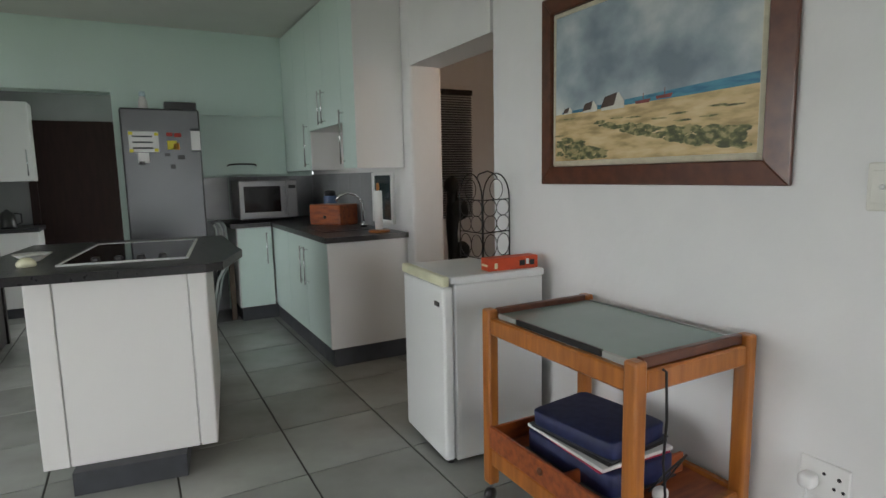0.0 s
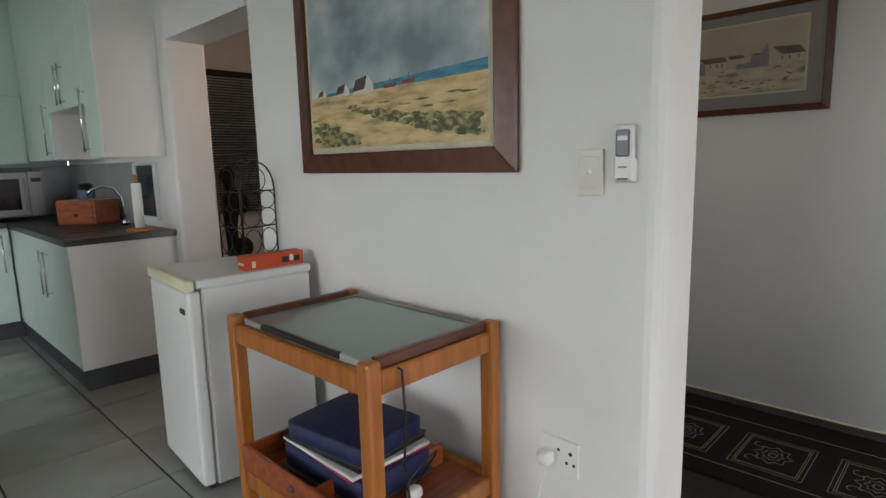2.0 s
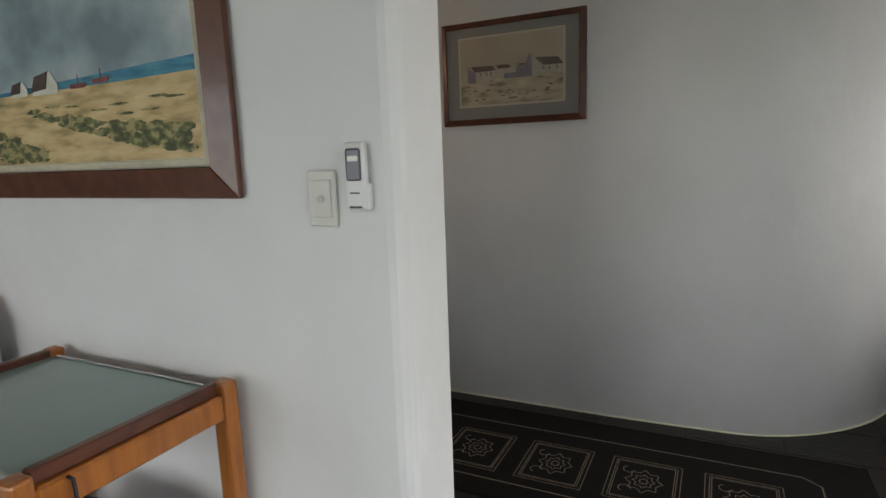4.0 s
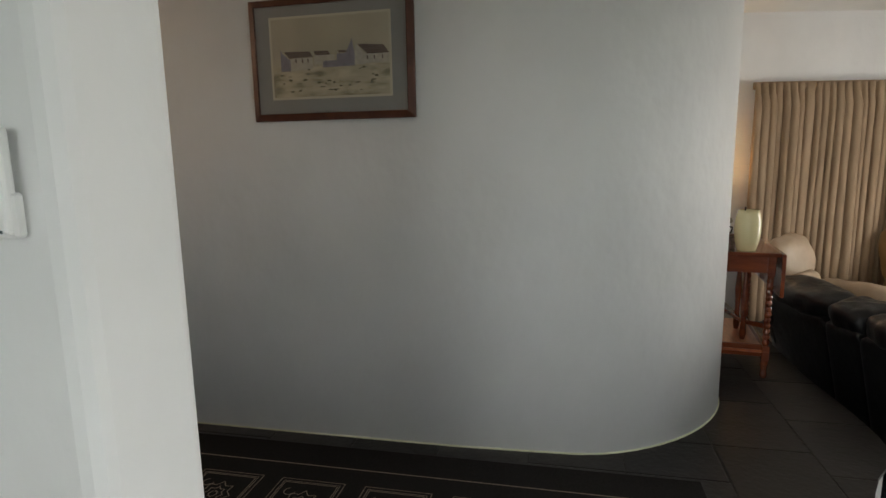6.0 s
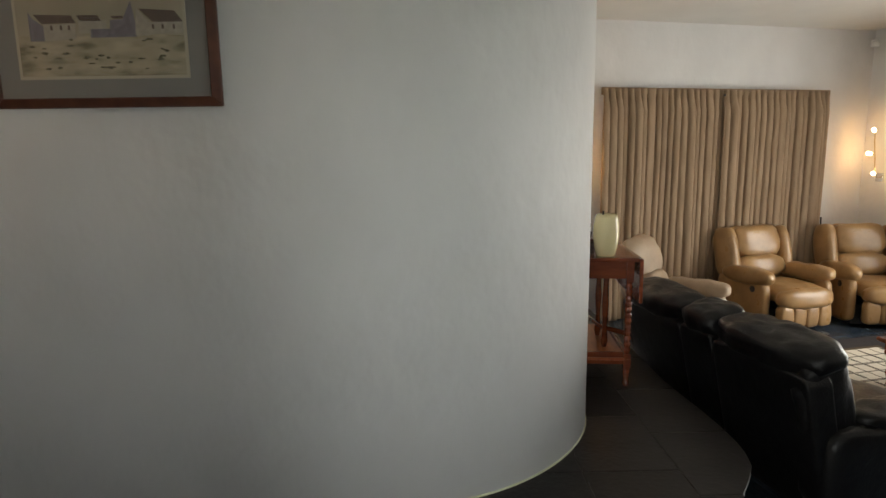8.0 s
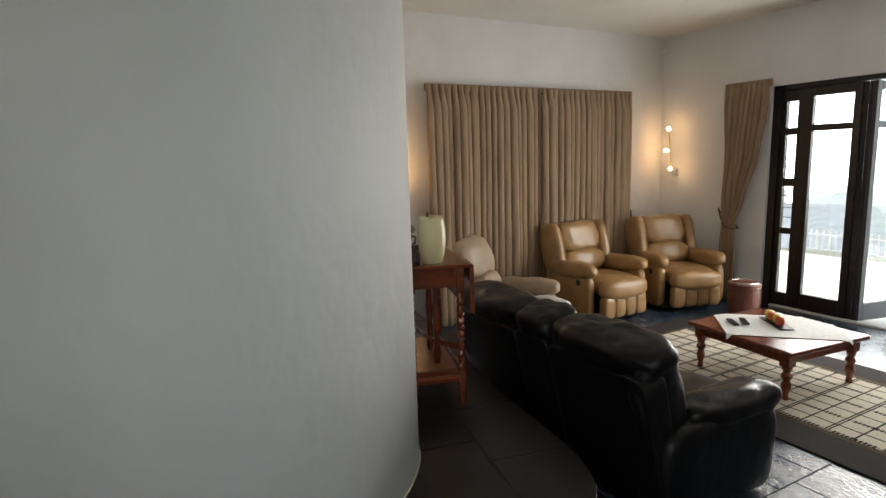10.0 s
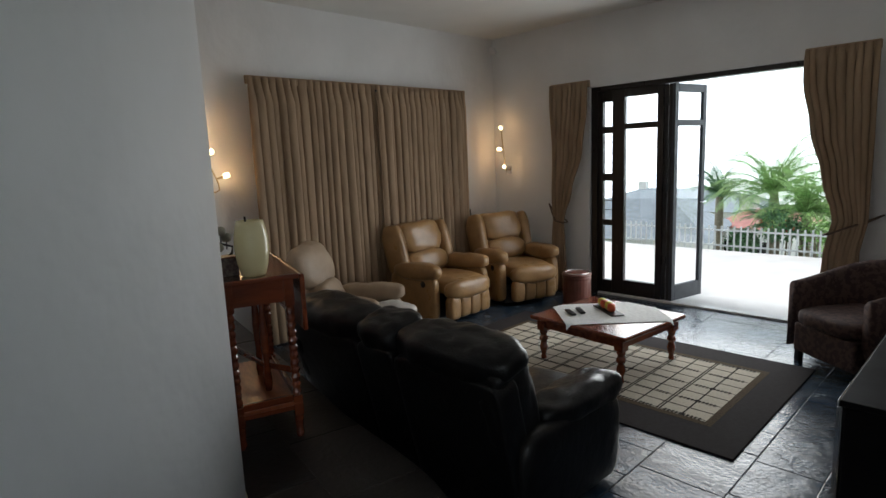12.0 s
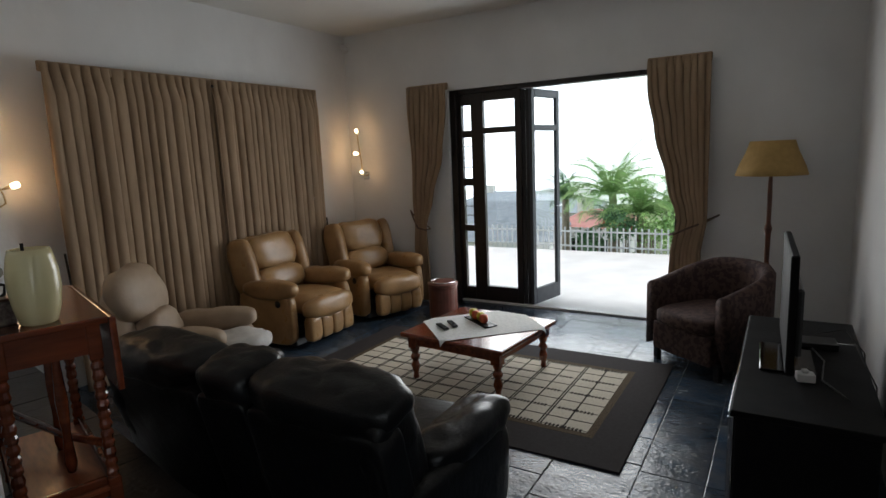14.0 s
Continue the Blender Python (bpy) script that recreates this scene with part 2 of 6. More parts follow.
EDGE = [(8.6, -0.98), (6.4, -1.02), (5.4, -1.03), (4.9, -1.02), (4.45, -1.06), (4.2, -1.07), (4.05, -1.05), (3.93, -1.01), (3.83, -0.93), (3.74, -0.86), (3.6, -0.79), (3.3, -0.73), (2.6, -0.70)]
bm = bmesh.new()
prism(bm, [(2.12, -0.70)] + EDGE[::-1] + [(8.6, 9.0), (2.12, 9.0)], LOW - 0.008, -0.025)
setting("raised_landing", bm, PLASTER, "white-plastered riser of the raised landing above the lounge")
bm = bmesh.new()
prism(bm, [(2.12, -0.72)] + [(x - 0.0, y - 0.02) for x, y in EDGE[::-1]] + [(8.6, 9.0), (2.12, 9.0)], -0.025, -0.004)
setting("landing_floor", bm, GROUT, "dark mortar of the slate landing with a curved nosing")
bm = bmesh.new()
prism(bm, [(-3.2, -0.70), (2.12, -0.70), (2.12, 9.0), (-3.2, 9.0)], LOW - 0.008, -0.008)
setting("floor_kitchen", bm, GROUT, "grout bed of the tiled kitchen floor")

# wall between kitchen and passage
bm = bmesh.new()
box(bm, 2.0, 2.24, 0.955, 2.945, 0, TOP, 0.035, seg=3)
setting("wall_painting", bm, PLASTER, "white rough-plastered wall with rounded end", smooth=False)
bm = bmesh.new()
box(bm, 2.001, 2.239, 2.945, 3.91, 2.0, TOP)
setting("wall_over_doorway", bm, PLASTER, "white plaster above the plain doorway")
bm = bmesh.new()
box(bm, 2.0, 2.24, 3.91, 6.3, 0, TOP, 0.02, seg=2)
setting("wall_kitchen_side", bm, PLASTER, "white plastered wall beside the doorway")

# curved wall: straight run, quarter round, then along the landing
path = [(3.72, 6.3), (3.72, 2.4), (3.72, 1.6), (3.725, 0.8), (3.738, 0.5)]
for i in range(0, 25):
    a = math.pi / 2 * i / 24
    path.append((4.525 - 0.775 * math.cos(a) ** 1.15, 0.30 - 0.79 * math.sin(a) ** 1.15))
path += [(5.4, -0.49), (7.9, -0.49)]
bm = bmesh.new()
prism(bm, path[::1] + [(7.9, -0.2), (4.0, 0.9), (3.95, 6.3)], 0, TOP)
for f in bm.faces:
    f.smooth = abs(f.normal.z) < 0.5
bmesh.ops.recalc_face_normals(bm, faces=bm.faces[:])
wc = setting("wall_curved", bm, PLASTER, "white hand-trowelled plaster wall with a broad rounded corner")

bm = bmesh.new()
tube(bm, [(x - 0.002, y - 0.002, 0.002) for x, y in path[1:-1]], 0.004, 6)
setting("trim", bm, CREAM_TRIM, "thin pale bead where the curved wall meets the slates", smooth=True)

# passage end, kitchen back
bm = bmesh.new()
box(bm, 2.24, 3.95, 5.42, 5.62, 0, TOP)
setting("wall_passage_end", bm, PLASTER, "white wall closing the passage")
bm = bmesh.new()
box(bm, 0.24, 2.0, 6.3, 6.5, 0, TOP)
setting("wall_kitchen_back", bm, UPPER, "pale kitchen back wall")
bm = bmesh.new()
box(bm, -3.2, 0.24, 6.0, 6.2, 2.02, TOP)
box(bm, 0.24, 0.36, 6.0, 6.3, 0, TOP)
setting("wall_over_scullery", bm, UPPER, "pale wall above the opening to the scullery")
bm = bmesh.new()
box(bm, 0.36, 2.0, 5.98, 6.3, 1.85, TOP)
setting("bulkhead", bm, UPPER, "pale boxed-in bulkhead above the fridge and cupboards")
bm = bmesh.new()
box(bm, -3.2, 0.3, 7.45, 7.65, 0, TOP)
setting("wall_scullery_back", bm, SCULLERY_TILE, "grey back wall of the scullery")
bm = bmesh.new()
box(bm, -3.4, -3.2, -1.8, 7.65, LOW, 0.05)
box(bm, -3.4, -3.2, -1.8, 7.65, 2.2, TOP)
box(bm, -3.4, -3.2, -1.8, 0.95, 0.05, 2.2)
box(bm, -3.4, -3.2, 2.65, 3.4, 0.05, 2.2)
box(bm, -3.4, -3.2, 5.2, 7.65, 0.05, 2.2)
box(bm, -3.4, -3.2, 3.4, 5.2, 0.05, 0.5)
setting("wall_west", bm, PLASTER, "white wall with a broad window behind the dining side")
# added wall, out of view, that keeps daylight off the scullery
bm = bmesh.new()
box(bm, -1.45, -1.25, 6.2, 7.45, 0, TOP)
setting("wall_scullery_shade", bm, PLASTER, "unseen white wall added to keep light out of the scullery")
bm = bmesh.new()
box(bm, -3.2, -1.3, -1.84, -1.64, LOW, TOP)
box(bm, 1.7, 2.75, -1.84, -1.64, LOW, TOP)
box(bm, -1.3, 0.2, -1.84, -1.64, LOW, TOP)
box(bm, 0.2, 1.7, -1.84, -1.64, 1.95, TOP)
box(bm, 0.2, 1.7, -1.84, -1.64, LOW, 0.04)
setting("wall_south", bm, PLASTER, "white wall with a wide garden window")

# lounge walls
bm = bmesh.new()
box(bm, 0, 0.25, -0.3, 4.6, LOW, TOP)
setting("wall_curtained", bm, PLASTER, "white wall behind the long curtains", lp(0, 0))
bm = bmesh.new()
box(bm, -1.35, 0.0, -0.25, 0, LOW, TOP)
box(bm, -5.3, -3.665, -0.25, 0, LOW, TOP)
box(bm, -3.665, -1.35, -0.25, 0, 1.86, TOP)
setting("wall_door", bm, PLASTER, "white wall around the folding doors", lp(0, 0))
bm = bmesh.new()
box(bm, -5.3, -4.9, 0, 4.02, LOW, TOP)
setting("wall_television", bm, PLASTER, "white wall behind the television cabinet", lp(0, 0))
bm = bmesh.new()
_c = [tuple((lp(x, y).translation)[:2]) for x, y in ((-5.3, -0.25), (0.25, -0.25), (0.25, 4.6))]
prism(bm, [(-3.5, -2.0), (2.7, -2.0)] + _c + [(8.4, 1.0), (8.4, 9.0), (-3.5, 9.0)], TOP, TOP + 0.2)
setting("ceiling", bm, CEIL, "plain off-white ceiling")

# ---- kitchen ----
I0 = pose(0, 0, 0)


def thing(label, category, name, m=I0, group=""):
    return base(name, m, label, category, group)


def bar_handle(parent, x, y, z0, z1, axis="x", out=0.03, mat=None, vertical=True):
    """A slim bar handle; axis is the side it stands out to (-x or -y)."""
    bm = bmesh.new()
    dx, dy = (-out, 0) if axis == "x" else (0, -out)
    tube(bm, [(x + dx, y + dy, z0), (x + dx, y + dy, z1)], 0.006)
    for z in (z0 + 0.02, z1 - 0.02):
        tube(bm, [(x, y, z), (x + dx, y + dy, z)], 0.005, 6)
    return part("handle", bm, mat or CHROME, parent, "chrome bar handle", True)


def island():
    t = thing("white island cupboard with a dark worktop and grey plinth", "kitchen island", "kitchen_island", pose(0.25, 3.15, 0, 0, 0, -8))
    part("body", newbox(-0.32, 0.32, -0.03, 0.95, 0.10, 0.885, 0.004), WHITE, t)
    part("end_panel", newbox(-0.335, -0.24, -0.05, -0.03, 0.10, 0.885, 0.003), WHITE, t)
    part("end_panel", newbox(-0.235, 0.262, -0.048, -0.03, 0.10, 0.885, 0.003), WHITE, t)
    part("end_panel", newbox(0.267, 0.335, -0.05, -0.03, 0.10, 0.885, 0.003), WHITE, t)
    part("side_panel", newbox(0.32, 0.338, -0.03, 0.95, 0.10, 0.885, 0.003), WHITE, t)
    part("side_panel", newbox(-0.345, -0.322, 0.0, 0.95, 0.4, 0.885, 0.003), WHITE, t)
    part("plinth", newbox(-0.22, 0.21, -0.11 + 0.0, 0.9, 0, 0.10), PLINTH, t)
    bm = bmesh.new()
    pts = [(-0.62, -0.09), (0.34, -0.09), (0.41, -0.05), (0.47, 0.22), (0.50, 0.36), (0.48, 0.48), (0.40, 1.20), (-0.62, 1.20)]
    prism(bm, pts, 0.887, 0.925)
    part("worktop", bm, WORKTOP, t)
    h = thing("black glass hob with a white rim, on the island", "hob", "hob", pose(0.25, 3.15, 0, 0, 0, -8))
    bm = bmesh.new()
    for a in ((-0.26, 0.265, 0.13, 0.145), (-0.26, 0.265, 0.975, 0.99), (-0.26, -0.245, 0.145, 0.975), (0.25, 0.265, 0.145, 0.975)):
        box(bm, a[0], a[1], a[2], a[3], 0.925, 0.933, 0.002)
    part("rim", bm, ENAMEL, h)
    part("glass", newbox(-0.245, 0.25, 0.145, 0.975, 0.925, 0.931), HOB, h)
    for i in range(4):
        bm = bmesh.new()
        lathe(bm, [(0.018, 0.931), (0.018, 0.943), (0.012, 0.949)], 12, pose(-0.12 + 0.09 * i, 0.2, 0))
        part("knob", bm, BLACK, h)
    c = thing("small white bowl standing on the island worktop", "bowl", "bowl", pose(-0.10, 3.60, 0.925))
    bm = bmesh.new()
    lathe(bm, [(0.03, 0), (0.032, 0.004), (0.07, 0.03), (0.08, 0.036), (0.066, 0.03), (0.01, 0.012)], 18)
    part("dish", bm, WHITE, c, smooth=True)
    c = thing("white cup lying beside the bowl on the worktop", "cup", "cup", pose(-0.10, 3.40, 0.925))
    bm = bmesh.new()
    lathe(bm, [(0.034, 0), (0.038, 0.008), (0.036, 0.022), (0.022, 0.036), (0.012, 0.04)], 16)
    part("cup_body", bm, CREAM_TRIM, c, smooth=True)


island()


def base_cabinets():
    t = thing("white sink cupboard run under a dark worktop, on a grey plinth", "kitchen cabinet", "sink_cabinet")
    part("body", newbox(1.44, 1.995, 4.03, 6.28, 0.13, 0.85), WHITE, t)
    part("end_panel", newbox(1.42, 1.998, 4.012, 4.03, 0.13, 0.85, 0.002), WHITE, t)
    for a, b, hs in ((4.035, 4.555, 4.50), (4.56, 5.08, 4.61), (5.085, 5.62, None)):
        d = part("door", newbox(1.42, 1.44, a, b, 0.135, 0.845, 0.003), DOORW, t)
        if hs:
            bar_handle(d, 1.42, hs, 0.50, 0.78)
    part("plinth", newbox(1.445, 1.995, 4.035, 6.28, 0, 0.128), PLINTH, t)
    w = thing("corner cupboard with one white door, standing under the microwave", "kitchen cabinet", "corner_cabinet")
    part("body", newbox(1.11, 1.415, 5.67, 6.28, 0.13, 0.85), WHITE, w)
    d = part("door", newbox(1.115, 1.412, 5.65, 5.67, 0.135, 0.845, 0.003), DOORW, w)
    bar_handle(d, 1.36, 5.65, 0.52, 0.80, "y")
    part("plinth", newbox(1.13, 1.46, 5.7, 6.28, 0, 0.13), PLINTH, w)
    k = thing("dark grey L-shaped worktop running over the cupboards to the corner", "worktop", "worktop")
    bm = bmesh.new()
    prism(bm, [(1.40, 3.99), (1.998, 3.99), (1.998, 6.298), (1.06, 6.298), (1.06, 5.62), (1.40, 5.62)], 0.852, 0.888)
    part("slab", bm, WORKTOP, k)
    s = thing("stainless sink bowl with a draining rim, let into the worktop", "sink", "sink")
    bm = bmesh.new()
    box(bm, 1.5, 1.86, 4.35, 4.95, 0.888, 0.893, 0.002)
    part("rim", bm, STEEL, s)
    # flat black sheet on the rim, painting the shade of the steel hollow
    bm = bmesh.new()
    box(bm, 1.55, 1.82, 4.42, 4.78, 0.893, 0.8945, 0.0)
    part("bowl", bm, BLACK, s)
    f = thing("tall chrome swan-neck tap at the sink", "tap", "tap", pose(1.9, 4.6, 0.89))
    bm = bmesh.new()
    tube(bm, [(0, 0, 0), (0, 0, 0.14), (-0.01, 0, 0.2), (-0.05, 0.01, 0.25), (-0.11, 0.03, 0.265), (-0.17, 0.05, 0.245), (-0.2, 0.06, 0.21)], 0.009, 10)
    part("spout", bm, CHROME, f, smooth=True)
    bm = bmesh.new()
    lathe(bm, [(0.025, 0), (0.022, 0.03), (0.012, 0.035)], 14)
    part("collar", bm, CHROME, f, smooth=True)


base_cabinets()


def upper_cabinets():
    t = thing("tall white wall cupboard reaching the ceiling, with an open niche", "wall cabinet", "wall_cabinet")
    part("body", newbox(1.672, 1.998, 4.045, 4.30, 1.342, TOP - 0.01), WHITE, t)
    part("body", newbox(1.672, 1.998, 4.30, 5.15, 1.655, TOP - 0.01), WHITE, t)
    part("body", newbox(1.672, 1.998, 5.15, 5.97, 1.342, TOP - 0.01), WHITE, t)
    part("niche_back", newbox(1.96, 1.998, 4.30, 5.15, 1.342, 1.64), PLASTER, t)
    part("side_panel", newbox(1.655, 1.998, 4.03, 4.045, 1.337, TOP - 0.01, 0.002), WHITE, t)
    for a, b, z, hs, hz in ((4.035, 4.30, 1.339, 4.27, (1.37, 1.74)), (4.305, 4.72, 1.655, 4.68, (1.68, 1.93)), (4.725, 5.15, 1.655, 4.765, (1.68, 1.93)), (5.155, 5.55, 1.339, 5.19, (1.37, 1.72)), (5.555, 5.97, 1.339, None, None)):
        d = part("door", newbox(1.654, 1.672, a, b, z, TOP - 0.012, 0.003), DOORW, t)
        if hs:
            bar_handle(d, 1.654, hs, hz[0], hz[1])
    h = thing("long white lift-up cupboard over the microwave with one dark handle", "wall cabinet", "lift_up_cabinet")
    part("body", newbox(0.865, 1.65, 5.98, 6.298, 1.322, 1.848), WHITE, h)
    d = part("door", newbox(0.865, 1.65, 5.962, 5.98, 1.319, 1.846, 0.002), UPPER, h)
    bm = bmesh.new()
    tube(bm, [(1.12, 5.962, 1.40), (1.13, 5.935, 1.41), (1.2, 5.925, 1.415), (1.3, 5.925, 1.415), (1.36, 5.935, 1.41), (1.37, 5.962, 1.40)], 0.007, 8)
    part("handle", bm, BLACK, d, "dark bow handle", True)


upper_cabinets()


def tall_fridge():
    t = thing("silver upright fridge freezer covered with magnets, beside the scullery opening", "fridge", "fridge_freezer", pose(0.575, 5.82, 0, 0, 0, 0))
    part("body", newbox(-0.28, 0.28, -0.25, 0.3, 0.03, 1.835, 0.01), PLINTH, t)
    part("upper_door", newbox(-0.285, 0.285, -0.31, -0.253, 0.80, 1.845, 0.012), STEEL, t, "brushed steel door")
    part("lower_door", newbox(-0.285, 0.285, -0.31, -0.253, 0.05, 0.755, 0.012), STEEL, t, "brushed steel door")
    part("grip", newbox(-0.25, 0.26, -0.318, -0.26, 0.765, 0.79, 0.004), PLINTH, t)
    part("feet", newbox(-0.25, 0.25, -0.2, 0.25, 0, 0.03), BLACK, t)
    mats = {"y": material("magnet_yellow", (0.75, 0.65, 0.05), 0.5), "w": material("magnet_white", (0.8, 0.8, 0.8), 0.5), "r": material("magnet_red", (0.5, 0.03, 0.02), 0.4), "k": BLACK, "o": material("magnet_orange", (0.75, 0.3, 0.03), 0.5), "b": material("magnet_blue", (0.45, 0.6, 0.65), 0.5)}

    def mag(x, z, w, h, c, lab, n=1):
        g = thing(lab, "fridge magnet", "magnet", pose(0.575 + x, 5.51, z), "fridge magnets")
        part("plate", newbox(-w / 2, w / 2, -0.006, 0, -h / 2, h / 2, 0.002), mats[c], g)
        return g
    g = mag(-0.13, 1.585, 0.21, 0.16, "w", "white printed card with yellow edges held to the fridge door")
    for k in range(3):
        part("print", newbox(-0.08, 0.06, -0.008, -0.006, 0.035 - 0.045 * k, 0.047 - 0.045 * k), PLINTH, g)
    for x, z in ((-0.09, 0.065), (0.09, 0.06), (-0.09, -0.07), (0.085, -0.065)):
        part("corner", newbox(x - 0.014, x + 0.014, -0.009, -0.006, z - 0.012, z + 0.012, 0.002), mats["y"], g)
    mag(-0.14, 1.46, 0.08, 0.08, "w", "small white note on the fridge door")
    mag(-0.155, 1.42, 0.045, 0.03, "k", "dark green round magnet")
    g = mag(0.245, 1.60, 0.07, 0.19, "w", "narrow white notepad on the fridge door")
    part("border", newbox(-0.035, 0.035, -0.008, -0.006, 0.075, 0.095), PLINTH, g)
    part("border", newbox(-0.035, 0.035, -0.008, -0.006, -0.095, -0.08), PLINTH, g)
    mag(0.055, 1.645, 0.045, 0.028, "r", "small dark red ladybird magnet")
    mag(0.115, 1.64, 0.05, 0.03, "r", "small bright red fridge magnet")
    mag(0.07, 1.56, 0.07, 0.07, "y", "yellow flower shaped fridge magnet")
    mag(0.10, 1.55, 0.045, 0.05, "o", "orange and red fruit magnet")
    mag(0.03, 1.485, 0.04, 0.025, "k", "small plain black magnet")
    mag(0.13, 1.465, 0.055, 0.035, "k", "black and white magnet")
    mag(0.065, 1.39, 0.035, 0.035, "k", "small plain black magnet")
    b = thing("white plastic bottle with a pale cap standing on the fridge", "bottle", "bottle", pose(0.465, 5.7, 1.845))
    bm = bmesh.new()
    lathe(bm, [(0.035, 0), (0.037, 0.01), (0.032, 0.08), (0.022, 0.1), (0.02, 0.11)], 14)
    part("bottle_body", bm, WHITE, b, smooth=True)
    bm = bmesh.new()
    lathe(bm, [(0.024, 0.11), (0.024, 0.14), (0.018, 0.15)], 12)
    part("cap", bm, mats["b"], b, smooth=True)
    k = thing("black box lying on top of the fridge", "box", "box", pose(0.74, 5.75, 1.845))
    part("carton", newbox(-0.12, 0.12, -0.08, 0.08, 0, 0.075, 0.003), BLACK, k)


tall_fridge()


def counter_items():
    m = thing("silver microwave oven with a dark window, on the corner worktop", "microwave", "microwave_oven", pose(1.42, 5.98, 0.905))
    part("case", newbox(-0.25, 0.27, -0.2, 0.2, 0.01, 0.36, 0.01), OVEN_STEEL, m)
    part("door", newbox(-0.25, 0.17, -0.222, -0.202, 0.015, 0.355, 0.006), OVEN_STEEL, m)
    part("window", newbox(-0.21, 0.115, -0.226, -0.222, 0.07, 0.305, 0.001), HOB, m, "dark glass window")
    bm = bmesh.new()
    tube(bm, [(0.145, -0.222, 0.06), (0.145, -0.25, 0.08), (0.148, -0.255, 0.18), (0.145, -0.25, 0.28), (0.145, -0.222, 0.3)], 0.008, 8)
    part("handle", bm, OVEN_STEEL, m, smooth=True)
    part("control_panel", newbox(0.175, 0.268, -0.222, -0.202, 0.015, 0.355, 0.004), OVEN_STEEL, m)
    part("display", newbox(0.19, 0.255, -0.226, -0.222, 0.28, 0.31), BLACK, m)
    part("feet", newbox(-0.22, 0.24, -0.17, 0.17, 0, 0.01), BLACK, m)
    b = thing("varnished wooden bread bin with a small black knob, by the sink", "bread bin", "bread_bin", pose(1.79, 5.0, 0.888, 0, 0, -62))
    part("crate", newbox(-0.17, 0.17, -0.11, 0.11, 0, 0.17, 0.008), TRAYWOOD, b)
    part("front_flap", newbox(-0.16, 0.16, -0.118, -0.11, 0.02, 0.155, 0.003), TRAYWOOD, b)
    bm = bmesh.new()
    lathe(bm, [(0.01, 0), (0.014, 0.012), (0.006, 0.02)], 10, pose(0.02, -0.118, 0.07, 90))
    part("knob", bm, BLACK, b)
    j = thing("clear blue-lidded water jug standing behind the bread bin", "jug", "jug", pose(1.86, 5.3, 0.888))
    bm = bmesh.new()
    lathe(bm, [(0.05, 0), (0.055, 0.02), (0.06, 0.22), (0.055, 0.23)], 18)
    part("jug_body", bm, material("blue_glaze", (0.10, 0.14, 0.24), 0.15, scale=6, vary=0.3), j, smooth=True)
    bm = bmesh.new()
    lathe(bm, [(0.05, 0.23), (0.05, 0.27), (0.02, 0.28)], 18)
    part("lid", bm, BLACK, j, smooth=True)
    r = thing("white paper towel roll on a wooden stand with an orange tip", "paper towel holder", "paper_towel_holder", pose(1.84, 4.14, 0.888))
    bm = bmesh.new()
    lathe(bm, [(0.075, 0), (0.078, 0.01), (0.07, 0.018)], 20)
    part("stand", bm, PINE, r, smooth=True)
    bm = bmesh.new()
    lathe(bm, [(0.028, 0.02), (0.028, 0.29), (0.01, 0.292)], 16)
    part("roll", bm, WHITE, r, smooth=True)
    bm = bmesh.new()
    lathe(bm, [(0.009, 0.29), (0.013, 0.31), (0.008, 0.345)], 10)
    part("tip", bm, PINE, r, smooth=True)
    w = thing("dark kitchen window with a white frame above the sink", "window", "window_1")
    w["kind"] = "structure"
    bm = bmesh.new()
    for a in ((4.20, 4.235, 0.93, 1.305), (4.56, 4.595, 0.93, 1.305), (4.235, 4.56, 0.93, 0.955), (4.235, 4.56, 1.285, 1.305)):
        box(bm, 1.975, 1.999, a[0], a[1], a[2], a[3], 0.003)
    part("window_frame", bm, WHITE, w)
    part("pane", newbox(1.986, 1.999, 4.235, 4.56, 0.955, 1.285), material("dusk_pane", (0.03, 0.05, 0.055), 0.08, scale=3, vary=0.2), w)
    # splashback tiles
    st = material("splash_tile", (0.33, 0.345, 0.36), 0.2, scale=6, vary=0.08, obj=0.05)
    sb = base("splashback", I0, "grey glazed wall tiles behind the worktop", "tiles", kind="structure")
    for x0 in (0.88, 1.165, 1.45, 1.735):
        for z0, z1 in ((0.892, 1.298),):
            part("tile", newbox(x0 + 0.002, x0 + 0.281, 6.288, 6.298, z0, z1, 0.001), st, sb)
    for y0 in (4.60, 4.885, 5.17, 5.455, 5.74, 6.02):
        part("tile", newbox(1.99, 1.998, y0 + 0.002, y0 + 0.283, 0.892, 1.31, 0.001), st, sb)
    for x0 in (0.88,):
        part("tile", newbox(x0, x0 + 0.22, 6.288, 6.298, 0.45, 0.888, 0.001), st, sb)
        part("tile", newbox(x0, x0 + 0.22, 6.288, 6.298, 0.0, 0.446, 0.001), st, sb)
    # folded stools against the wall
    frame_m = material("folding_grey", (0.50, 0.54, 0.53), 0.4, metal=0.2, scale=8, vary=0.15)
    for k in range(2):
        c = thing("folded grey metal step stool leaning against the tiled wall", "folding chair", "folding_chair", pose(0.90 + 0.05 * k, 5.60 + 0.13 * k, 0, 0, 0, 20), "folded chairs by the fridge")
        for s in (-0.19, 0.17):
            bm = bmesh.new()
            tube(bm, [(0.0 - 0.1, s * 0.3, 0.0), (0.0, s * 0.3, 0.42), (0.08, s * 0.3, 0.55), (0.06, s * 0.3, 0.86), (0.04, s * 0.3, 0.9)], 0.011, 8)
            part("leg", bm, frame_m, c, smooth=True)
        bm = bmesh.new()
